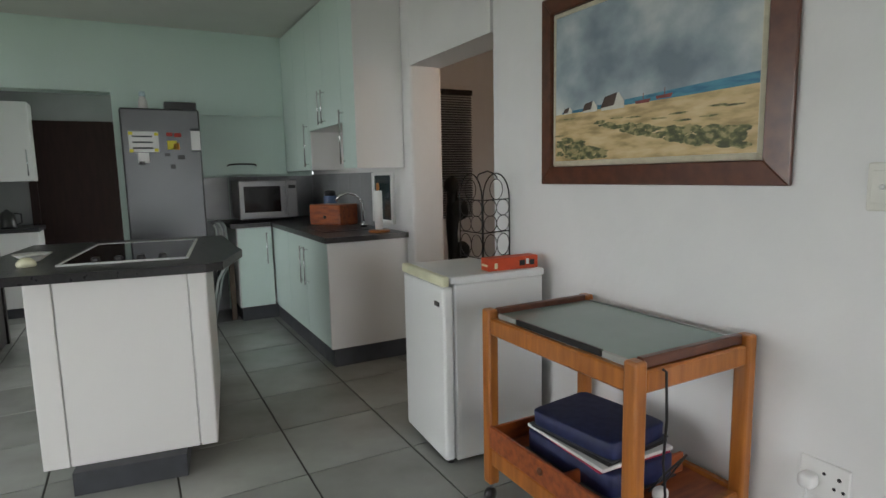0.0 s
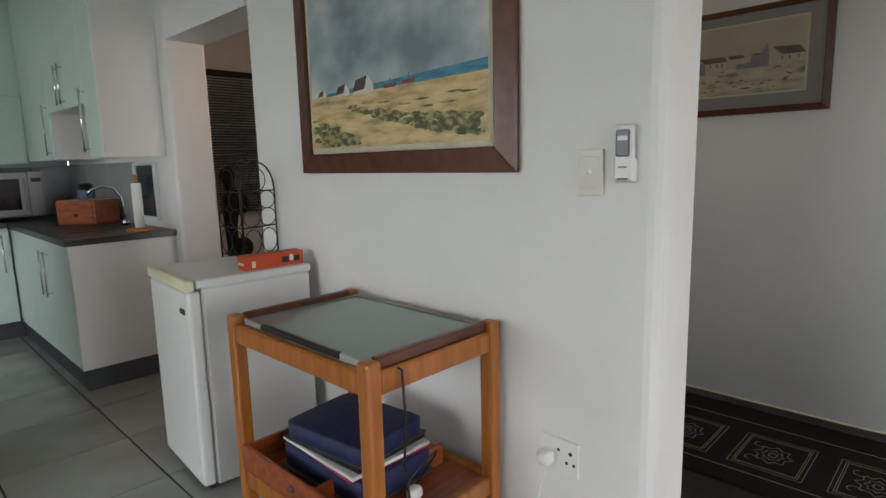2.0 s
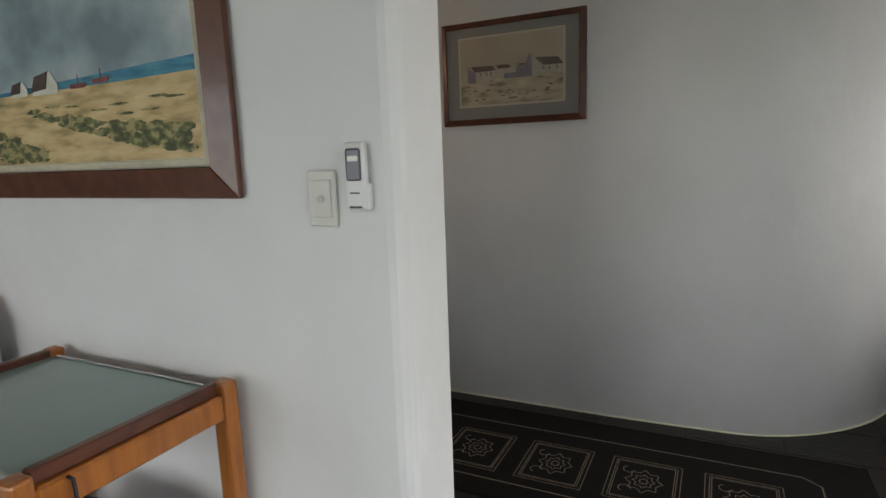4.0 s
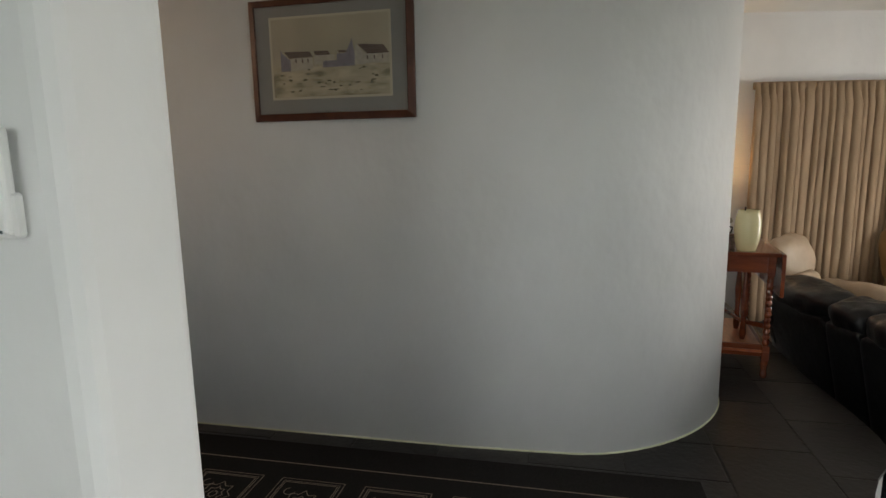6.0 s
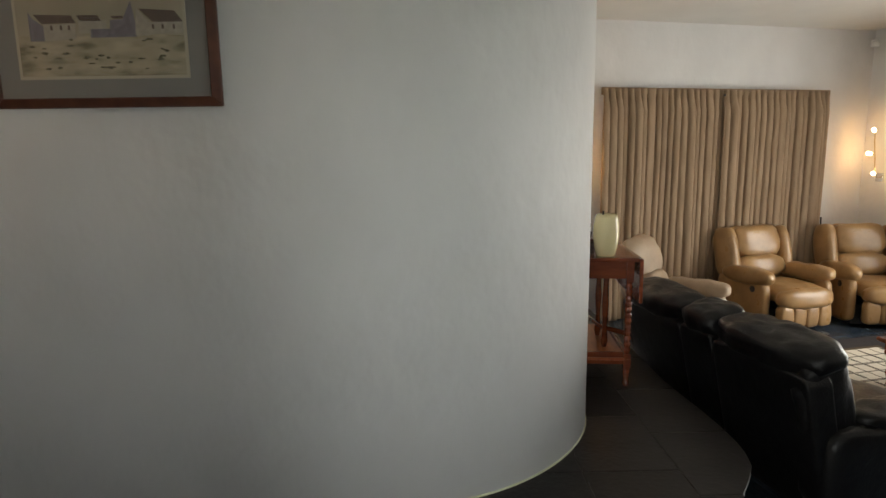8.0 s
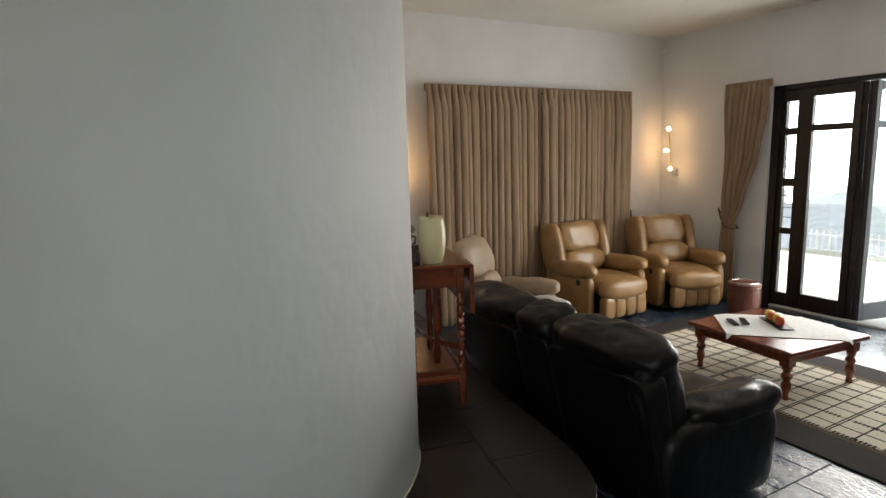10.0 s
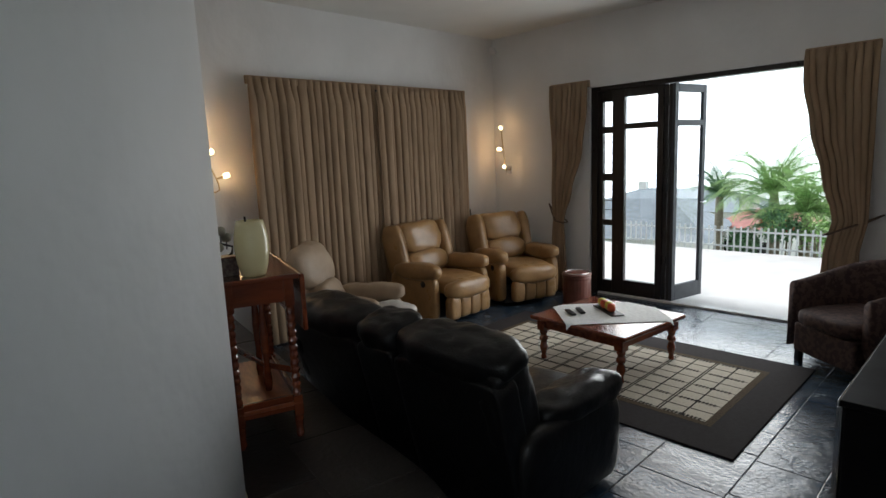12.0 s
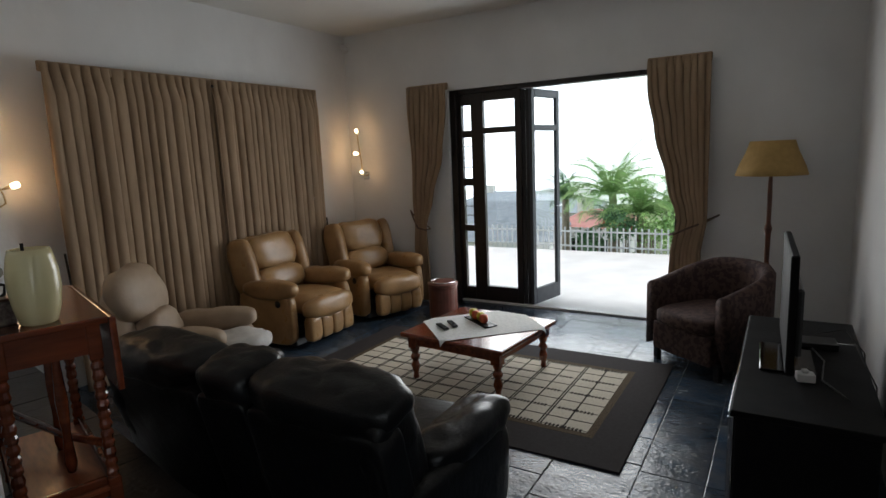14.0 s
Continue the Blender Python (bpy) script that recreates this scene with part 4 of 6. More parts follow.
def cottage_print():
    t = thing("framed watercolour of whitewashed cottages, hanging on the curved wall", "painting", "framed_print", pose(3.687, 1.295, 1.457, 0, 0, -1))
    rng = random.Random(9)
    hy, H = 0.366, 0.50
    frame_bars(t, 0.0, 0.028, hy, 0, H, 0.03, DARKWOOD)
    part("mount", newbox(0.012, 0.03, -hy + 0.03, hy - 0.03, 0.03, H - 0.03), material("grey_mount", (0.27, 0.28, 0.265), 0.6, scale=20, vary=0.05), t, "grey card mount")
    hw, zb, zt = 0.262, 0.098, 0.418
    bm = bmesh.new()
    for q in ((-hw - 0.009, hw + 0.009, zb - 0.009, zb), (-hw - 0.009, hw + 0.009, zt, zt + 0.009), (-hw - 0.009, -hw, zb, zt), (hw, hw + 0.009, zb, zt)):
        box(bm, 0.009, 0.012, *q)
    part("mount_line", bm, material("cream_card", (0.6, 0.57, 0.45), 0.6), t, "cream inner edge of the mount")
    part("paper_sky", newbox(0.0105, 0.012, -hw, hw, zb, zt), canvas_material("wash_sky", "paper_sky"), t, "pale yellow painted sky")
    X = 0.009
    bm = bmesh.new()
    strip(bm, X, [(hw, zb), (hw, zb + 0.13), (0.1, zb + 0.12), (-0.1, zb + 0.13), (-hw, zb + 0.12), (-hw, zb)])
    part("paper_ground", bm, canvas_material("wash_ground", "paper"), t, "sandy painted foreground")
    wm = material("wash_white", (0.55, 0.53, 0.44), 0.6, scale=60, vary=0.2)
    gm = material("wash_grey", (0.27, 0.26, 0.31), 0.6, scale=60, vary=0.3)
    dm = material("wash_brown", (0.16, 0.11, 0.085), 0.6, scale=80, vary=0.4)
    om = material("wash_olive", (0.13, 0.125, 0.06), 0.6, scale=80, vary=0.4)
    b1, b2, b3, b4 = bmesh.new(), bmesh.new(), bmesh.new(), bmesh.new()
    def at(*pts):
        """Points across and up the sheet, in thousandths of its width."""
        return [(hw - 2 * hw * a / 1000, zb + 2 * hw * b / 1000) for a, b in pts]
    strip(b2, X - 0.0022, at((75, 205), (75, 372), (95, 340), (160, 290), (160, 205)))
    strip(b1, X - 0.0015, at((160, 205), (160, 300), (352, 302), (352, 215)))
    strip(b3, X - 0.0030, at((106, 358), (152, 304), (358, 308), (331, 351)))
    strip(b1, X - 0.0015, at((370, 250), (370, 320), (540, 320), (540, 255)))
    strip(b3, X - 0.0030, at((364, 351), (384, 318), (512, 318), (490, 351)))
    strip(b2, X - 0.0022, at((440, 222), (445, 272), (560, 272), (565, 322), (640, 326), (695, 430), (716, 300), (716, 225)))
    strip(b3, X - 0.0032, at((570, 345), (584, 328), (650, 330), (640, 345)))
    strip(b1, X - 0.0026, at((712, 232), (716, 300), (728, 385), (800, 300), (800, 232)))
    strip(b1, X - 0.0015, at((800, 238), (800, 308), (1000, 308), (1000, 245)))
    strip(b3, X - 0.0030, at((741, 384), (821, 308), (1000, 308), (954, 371)))
    for k in range(30):
        strip(b4, X - 0.0032, blob(rng, rng.uniform(-hw + 0.03, hw - 0.03), zb + rng.uniform(0.02, 0.115), rng.uniform(0.01, 0.03), rng.uniform(0.003, 0.008), 10))
    for y in (0.155, 0.125, 0.10, -0.165, -0.195, -0.23):
        strip(b3, X - 0.0034, [(y, zb + 0.140), (y, zb + 0.154), (y - 0.006, zb + 0.154), (y - 0.006, zb + 0.140)])
    part("cottage_walls", b1, wm, t, "whitewashed painted walls")
    part("cottage_gables", b2, gm, t, "grey shaded painted gables")
    part("cottage_roofs", b3, dm, t, "brown painted roofs and windows")
    part("bushes", b4, om, t, "olive painted bushes")
    g = part("pane", newbox(0.0005, 0.0025, -hy + 0.03, hy - 0.03, 0.03, H - 0.03), GLASS, t)
    g.visible_shadow = False


seascape()
cottage_print()


CREAM_SWITCH = material("switch_plastic", (0.66, 0.65, 0.60), 0.35, scale=8, vary=0.04)


def wall_fittings():
    s = thing("white rectangular light switch plate with one round dimmer, on the wall", "light switch", "light_switch", pose(1.993, 1.146, 1.229))
    part("plate", newbox(-0.003, 0.007, -0.037, 0.037, -0.062, 0.062, 0.003), CREAM_SWITCH, s)
    part("insert", newbox(-0.006, -0.003, -0.027, 0.027, -0.042, 0.042, 0.0015), CREAM_SWITCH, s)
    bm = bmesh.new()
    lathe(bm, [(0.007, 0), (0.006, 0.006)], 14, pose(-0.006, 0, 0, 0, -90))
    part("knob", bm, WHITE, s, smooth=True)
    r = thing("white air-conditioner remote control in its wall holder", "remote control", "remote_control", pose(1.985, 1.046, 1.203))
    part("holder", newbox(-0.004, 0.014, -0.029, 0.026, 0.0, 0.06, 0.004), WHITE, r)
    part("case", newbox(-0.012, 0.008, -0.025, 0.025, 0.004, 0.145, 0.006, seg=2), WHITE, r)
    part("display", newbox(-0.0145, -0.011, -0.018, 0.018, 0.065, 0.132, 0.004), material("grey_violet_screen", (0.13, 0.125, 0.16), 0.3, scale=20, vary=0.1), r, "grey-violet upper face")
    part("badge", newbox(-0.0155, -0.0142, -0.013, 0.013, 0.105, 0.117, 0.002), WHITE, r)
    part("label_bar", newbox(-0.013, -0.0115, -0.012, 0.012, 0.038, 0.041), PLINTH, r)
    part("label_bar", newbox(-0.013, -0.0115, -0.015, 0.015, 0.008, 0.012), PLINTH, r)
    o = thing("white three-pin socket with a plug pushed in", "socket", "wall_socket", pose(1.99, 1.235, 0.393))
    part("plate", newbox(0, 0.01, -0.067, 0.067, -0.055, 0.055, 0.003), WHITE, o)
    # no real holes: black discs paint the shade inside them
    for y, z, rr in ((-0.04, 0.018, 0.006), (-0.028, -0.014, 0.005), (-0.052, -0.014, 0.005), (0.0, 0.02, 0.005)):
        bm = bmesh.new()
        lathe(bm, [(rr, 0), (rr, 0.001)], 10, pose(-0.0005, y, z, 0, -90))
        part("pin_hole", bm, BLACK, o)
    p = thing("white plug with its flex hanging down the wall", "plug", "plug_in_socket", pose(1.985, 1.265, 0.388))
    bm = bmesh.new()
    pillow(bm, -0.045, 0.004, -0.024, 0.024, -0.022, 0.024, 3, seg=(7, 5))
    part("plug_body", bm, WHITE, p, smooth=True)
    bm = bmesh.new()
    tube(bm, [(-0.03, 0, -0.015), (-0.03, 0.0, -0.05), (-0.02, 0.02, -0.1), (-0.012, 0.04, -0.2), (-0.012, 0.05, -0.385)], 0.0035, 6)
    part("flex", bm, WHITE, p, smooth=True)


wall_fittings()


# ---- passage ----
def passage():
    w = base("window_2", pose(3.1, 5.41, 1.2), "passage window behind a dark slatted blind", "window", kind="structure")
    part("window_frame", newbox(-0.34, 0.28, -0.01, 0.008, -0.35, 0.95, 0.004), PLASTER, w)
    b = thing("dark grey venetian blind with fine slats, lowered over the passage window", "blind", "venetian_blind", pose(3.1, 5.36, 0))
    part("head_rail", newbox(-0.33, 0.27, -0.03, 0.03, 2.05, 2.10, 0.004), IRON, b)
    sl = newbox(-0.33, 0.27, -0.014, 0.014, -0.0012, 0.0012)
    m0 = part("slat", sl, material("blind_slat", (0.10, 0.10, 0.105), 0.5), b)
    m0.matrix_local = pose(0, 0, 2.03, 28)
    for k in range(1, 50):
        o = new("slat", m0.data)
        o.parent = b
        o.matrix_local = pose(0, 0, 2.03 - 0.024 * k, 28)
    sm = material("ebony", (0.006, 0.006, 0.005), 0.5, spec=0.15, scale=12, vary=0.3, bump=0.002)
    # tall dark carving behind the fridge, against the reveal
    s = bmesh.new()
    pillow(s, -0.07, 0.01, -0.04, 0.04, 0.0, 1.27, 3.0, seg=(8, 16), depth=0.014, seed=4)
    for cx, cz, rx, rz in ((0.0, 0.12, 0.09, 0.12), (0.03, 0.72, 0.075, 0.07), (0.06, 0.70, 0.05, 0.03), (0.01, 1.02, 0.08, 0.09), (0.04, 1.0, 0.055, 0.05), (0.0, 0.45, 0.06, 0.12), (-0.03, 1.2, 0.05, 0.06)):
        pillow(s, cx - rx, cx + rx, -0.045, 0.045, cz - rz, cz + rz, 2.4, seg=(8, 6), depth=0.012, seed=int(cz * 50))
    o = part("statue", s, sm, smooth=True)
    o.matrix_world = pose(2.40, 4.02, 0)
    tagged(o, "tall black carved wooden figure standing in the passage behind the fridge", "statue")


passage()


# ---- landing ----
def side_table():
    m = pose(4.83, -0.54, 0, 0, 0, -6)
    t = thing("red-brown drop-leaf table with twisted legs, standing on the slate landing", "drop-leaf table", "drop_leaf_table", m)
    L, D, H = 0.66, 0.29, 0.735
    part("tabletop", newbox(-0.03, L + 0.03, -D - 0.02, 0.0, H - 0.022, H, 0.006, seg=2), REDWOOD, t)
    part("drop_leaf", newbox(-0.03, L + 0.03, -D - 0.042, -D - 0.022, H - 0.25, H - 0.004, 0.006, seg=2), REDWOOD, t)
    for y in (-D + 0.01, -0.03):
        part("apron", newbox(0.03, L - 0.03, y, y + 0.018, H - 0.12, H - 0.022), REDWOOD, t)
    for x in (0.012, L - 0.03):
        part("apron", newbox(x, x + 0.018, -D + 0.04, -0.04, H - 0.12, H - 0.022), REDWOOD, t)
    for x in (0.02, L - 0.02):
        for y in (-D + 0.02, -0.025):
            bm = bmesh.new()
            box(bm, x - 0.02, x + 0.02, y - 0.02, y + 0.02, H - 0.14, H - 0.022, 0.003)
            box(bm, x - 0.02, x + 0.02, y - 0.02, y + 0.02, 0.10, 0.19, 0.003)
            rows = []
            n = 44
            for j in range(n + 1):
                z = 0.19 + (H - 0.33) * j / n
                rr = 0.014 + 0.006 * abs(math.sin(math.pi * j / 3.6))
                rows.append((rr, z))
            lathe(bm, rows, 10, pose(x, y, 0))
            lathe(bm, [(0.014, 0.0), (0.02, 0.015), (0.016, 0.04), (0.02, 0.08), (0.018, 0.102)], 10, pose(x, y, 0))
            part("leg", bm, REDWOOD, t, "twisted turned leg")
    part("shelf", newbox(0.0, L, -D + 0.0, -0.01, 0.15, 0.166, 0.003), TRAYWOOD, t)
    part("stretcher", newbox(0.01, L - 0.01, -D + 0.008, -D + 0.026, 0.125, 0.195, 0.003), REDWOOD, t)
    part("stretcher", newbox(0.01, 0.028, -D + 0.04, -0.04, 0.125, 0.195, 0.003), REDWOOD, t)
    bm = bmesh.new()
    tube(bm, [(0.03, -D + 0.02, 0.30), (0.33, -0.2, 0.24), (0.62, -0.04, 0.30)], 0.014, 8)
    part("gate_stretcher", bm, REDWOOD, t, smooth=True)
    for x in (0.2, 0.42):
        bm = bmesh.new()
        lathe(bm, [(0.012, 0.16), (0.02, 0.2), (0.013, 0.3), (0.02, 0.42), (0.013, 0.55), (0.018, H - 0.03)], 10, pose(x, -0.18, 0))
        part("gate_leg", bm, REDWOOD, t, smooth=True)
    v = thing("pale green frosted glass vase lamp, on the drop-leaf table", "vase", "vase", pose(4.875, -0.69, H))
    gm = material("celadon_glass", (0.68, 0.60, 0.34), 0.25, scale=4, vary=0.08, coat=0.3)
    bm = bmesh.new()
    lathe(bm, [(0.046, 0), (0.050, 0.004), (0.062, 0.05), (0.070, 0.11), (0.069, 0.16), (0.060, 0.21), (0.054, 0.23), (0.049, 0.23), (0.053, 0.205)], 28)
    part("vase_body", bm, gm, v, smooth=True)
    bm = bmesh.new()
    tube(bm, [(0.03, 0.01, 0.21), (0.03, 0.01, 0.245)], 0.005, 6)
    part("stem", bm, IRON, v)
    c = thing("black metal branch holder with grey shell balls, on the drop-leaf table", "candle holder", "candle_holder", pose(4.97, -0.57, H))
    bm = bmesh.new()
    tube(bm, [(0.0, -0.03, 0.004), (-0.02, 0.02, 0.03), (0.0, -0.06, 0.09), (-0.02, -0.06, 0.12), (-0.02, 0.02, 0.15), (-0.01, 0.06, 0.17)], 0.005, 6)
    part("branch", bm, IRON, c, smooth=True)
    bm = bmesh.new()
    tube(bm, [(-0.03, -0.06, 0.004), (0.03, -0.04, 0.004), (0.03, 0.04, 0.004), (-0.03, 0.06, 0.004)], 0.004, 6)
    part("base_wire", bm, IRON, c, smooth=True)
    bl = material("shell_ball", (0.30, 0.29, 0.22), 0.6, scale=20, vary=0.4, bump=0.003)
    for y, z, x in ((0.05, 0.20, -0.01), (-0.02, 0.185, 0), (-0.045, 0.155, 0.02), (0.0, 0.12, -0.02), (0.07, 0.09, 0.02)):
        bm = bmesh.new()
        pillow(bm, x - 0.024, x + 0.024, y - 0.024, y + 0.024, z - 0.018, z + 0.022, 2.2, seg=(7, 5), depth=0.003)
        part("ball", bm, bl, c, "grey woven shell ball", True)
        bm = bmesh.new()
        tube(bm, [(x, y, z - 0.05), (x, y, z - 0.012)], 0.003, 5)
        part("pin", bm, IRON, c)
    b = thing("small dark box with a carved pattern, on the drop-leaf table", "trinket box", "trinket_box", pose(4.95, -0.60, H, 0, 0, 8))
    cm = material("carved_dark", (0.075, 0.05, 0.05), 0.6, scale=70, colour2=(0.24, 0.20, 0.17), bump=0.002)
    part("casket", newbox(-0.035, 0.035, -0.04, 0.04, 0, 0.075, 0.004), cm, b)
    part("lid", newbox(-0.037, 0.037, -0.042, 0.042, 0.075, 0.083, 0.003), DARKWOOD, b)


side_table()


def runner():
    """The black patterned runner on the landing, with its pale line drawing woven in."""
    t = thing("black runner rug with pale line-drawn square motifs, on the slate landing", "runner rug", "runner_rug", pose(0, 0, 0))
    rm = material("runner_pile", (0.013, 0.011, 0.010), 0.9, scale=120, vary=0.4, bump=0.002, spec=0.2)
    x0, x1, y0, y1 = 2.85, 3.61, -0.22, 4.6
    part("woven_body", newbox(x0, x1, y0, y1, 0.001, 0.010, 0.002), rm, t)
    pm = material("runner_thread", (0.30, 0.25, 0.19), 0.9, scale=90, vary=0.3, spec=0.2)
    Z0, Z1 = 0.0095, 0.0112

    def line(bm, pts, w=0.004, closed=False):
        n = len(pts)
        for i in range(n if closed else n - 1):
            a, b = Vector((*pts[i], 0)), Vector((*pts[(i + 1) % n], 0))
            d = (b - a)
            if d.length < 1e-5:
                continue
            nrm = Vector((-d.y, d.x, 0)).normalized() * w / 2
            vs = [bm.verts.new((p.x, p.y, Z1)) for p in (a - nrm, b - nrm, b + nrm, a + nrm)]
            bm.faces.new(vs)
    bm = bmesh.new()
    for xa, xb in ((x1 - 0.17, x0 + 0.11),):
        line(bm, [(xa, y1 - 0.1), (xa, y0 + 0.24), (xa - 0.05, y0 + 0.18), (xb + 0.05, y0 + 0.18), (xb, y0 + 0.24), (xb, y1 - 0.1)], 0.006)
    part("border_line", bm, pm, t, "pale woven border line")
    n = 0
    ys = 0.23
    while ys < 4.2:
        bm = bmesh.new()
        for cx, dx in ((3.175, 0.155),):
            dy = 0.135
            for q in (0, 0.016, 0.024):
                k = 0 if q == 0 else q
                line(bm, [(cx - dx + k, ys - dy + k), (cx + dx - k, ys - dy + k), (cx + dx - k, ys + dy - k), (cx - dx + k, ys + dy - k)], 0.0032, True)
            s = dx / 0.155
            for rr in (0.085, 0.05, 0.022):
                star = []
                for i in range(16):
                    a = 2 * math.pi * i / 16
                    r = rr * (1.0 if i % 2 == 0 else 0.72)
                    star.append((cx + r * s * math.cos(a), ys + r * 0.85 * math.sin(a)))
                line(bm, star, 0.0038, True)
            for sg in (-1, 1):
                curl = []
                for i in range(12):
                    a = math.pi * 1.5 * i / 11
                    curl.append((cx + sg * s * (0.07 + 0.022 * math.cos(a)), ys + 0.07 + 0.02 * math.sin(a) - 0.01 * i / 11))
                line(bm, curl, 0.0038)
        part("motif", bm, pm, t, "pale woven square motif")
        ys += 0.355


runner()


# ---- lounge ----
def curtain_mesh(rows, folds, amp, seed=0, thick=0.006):
    """A pleated cloth hanging in the plane y = 0; rows of (z, x0, x1, depth factor), top first."""
    rng = random.Random(seed)
    ph = [rng.uniform(-0.9, 0.9) for _ in range(folds + 2)]
    am = [rng.uniform(0.35, 1.3) for _ in range(folds + 2)]
    n = folds * 10
    bm = bmesh.new()
    grid = []
    zs = []
    for (za, a0, a1, fa), (zb, b0, b1, fb) in zip(rows, rows[1:]):
        k = max(1, int(abs(za - zb) / 0.09))
        for j in range(k):
            s = j / k
            e = s * s * (3 - 2 * s)
            zs.append((za + (zb - za) * s, a0 + (b0 - a0) * e, a1 + (b1 - a1) * e, fa + (fb - fa) * s))
    zs.append(rows[-1])
    for z, x0, x1, f in zs:
        row = []
        for i in range(n + 1):
            u = i / n
            fi = u * folds + 0.4 * noise.noise(Vector((u * folds * 0.6 + seed * 7, z * 0.2, 0.5)))
            k = max(0, min(folds, int(fi)))
            w = 2 * abs(math.cos(math.pi * fi + 0.35 * ph[min(k, folds)] * math.sin(math.pi * (fi - k)))) ** 0.75 - 1
            a = amp * f * (am[k] * (1 - (fi - k)) + am[k + 1] * (fi - k))
            drift = 0.012 * noise.noise(Vector((u * 6 + seed, z * 1.3, 0)))
            row.append((x0 + (x1 - x0) * u + 0.35 * a * math.sin(2 * math.pi * fi) + drift, a * w + drift, z))
        grid.append(row)
    front = [[bm.verts.new((x, y - thick / 2, z)) for x, y, z in r] for r in grid]
    back = [[bm.verts.new((x, y + thick / 2, z)) for x, y, z in r] for r in grid]
    for g, flip in ((front, False), (back, True)):
        for a, b in zip(g, g[1:]):
            for i in range(n):
                q = (a[i], b[i], b[i + 1], a[i + 1])
                bm.faces.new(q[::-1] if flip else q)
    for i in range(n):
        bm.faces.new((front[0][i], front[0][i + 1], back[0][i + 1], back[0][i]))
        bm.faces.new((front[-1][i + 1], front[-1][i], back[-1][i], back[-1][i + 1]))
    for a, b, c, d in zip(front, front[1:], back, back[1:]):
        bm.faces.new((a[0], c[0], d[0], b[0]))
        bm.faces.new((a[-1], b[-1], d[-1], c[-1]))
    return bm


def curtains():
    z1 = 1.93
    t = thing("long taupe pleated curtains drawn shut, hanging from a track", "curtain", "drawn_curtains", lp(-0.125, 0, 0, 90))
    # along the wall: local x follows the wall
    for a, b, s, lab in ((0.67, 1.99, 1, "drawn taupe curtain"), (1.97, 3.29, 2, "drawn taupe curtain")):
        part("curtain_panel", curtain_mesh([(z1 - 0.012, a, b, 0.3), (z1 - 0.10, a, b, 0.5), (z1 - 0.22, a, b, 0.95), (0.6, a, b, 1.0), (LOW + 0.01, a, b, 1.1)], 18, 0.070, s), CURTAIN, t, smooth=True)
    part("heading", newbox(0.65, 3.30, -0.03, 0.002, z1 - 0.07, z1, 0.006), CURTAIN, t, "gathered taupe heading")
    part("track", newbox(0.68, 3.28, -0.04, -0.016, z1 - 0.03, z1 - 0.005, 0.002), WHITE, t, "white curtain track")
    bm = bmesh.new()
    tube(bm, [(1.98, 0.05, z1 - 0.06), (1.98, 0.05, z1 - 0.08)], 0.01, 8)
    part("runner_end", bm, BLACK, t)
    for nm, xs, zt, lab, rows in (
        ("tied_curtain", 0, z1, "taupe pleated curtain tied back beside the folding doors",
         [(z1 - 0.012, -1.40, -0.92, 0.2), (z1 - 0.1, -1.40, -0.92, 0.5), (z1 - 0.25, -1.40, -0.92, 1), (1.2, -1.33, -0.93, 1), (0.75, -1.2, -0.93, 0.9), (0.42, -1.10, -0.95, 0.55), (0.2, -1.11, -0.93, 0.8), (LOW + 0.01, -1.13, -0.92, 1)]),
        ("tied_curtain", 1, z1, "taupe pleated curtain tied back on the open side of the doors",
         [(z1 - 0.012, -3.88, -3.39, 0.2), (z1 - 0.1, -3.88, -3.39, 0.5), (z1 - 0.25, -3.88, -3.40, 1), (1.3, -3.88, -3.46, 1), (0.9, -3.88, -3.56, 0.9), (0.55, -3.89, -3.65, 0.6), (0.3, -3.85, -3.60, 0.8), (LOW + 0.01, -3.86, -3.56, 1)])):
        t = thing(lab, "curtain", nm, lp(0, 0.10, 0))
        part("curtain_panel", curtain_mesh(rows, 8, 0.045, 5 + xs), CURTAIN, t, smooth=True)
        x0, x1 = rows[0][1], rows[0][2]
        part("heading", newbox(x0 - 0.005, x1 + 0.005, -0.03, 0.0, z1 - 0.07, z1, 0.006), CURTAIN, t, "gathered heading tape")
        cord = material("tie_cord_" + ("a" if xs == 0 else "b"), (0.13, 0.085, 0.06), 0.8, scale=60, vary=0.4)
        bm = bmesh.new()
        if xs == 0:
            pts = [(-0.82, -0.09, 0.60), (-0.90, -0.03, 0.50), (-1.0, 0.05, 0.42), (-1.10, 0.05, 0.40), (-1.13, 0.0, 0.41), (-1.08, -0.05, 0.42), (-0.92, -0.06, 0.5), (-0.83, -0.085, 0.59)]
        else:
            pts = [(-3.97, -0.09, 0.60), (-3.88, 0.0, 0.55), (-3.75, 0.06, 0.50), (-3.63, 0.05, 0.44), (-3.59, 0.0, 0.43), (-3.64, -0.05, 0.45), (-3.85, -0.06, 0.54), (-3.95, -0.085, 0.59)]
        tube(bm, pts, 0.008, 8)
        part("tie_back", bm, cord, t, "brown twisted cord tie-back", True)


curtains()


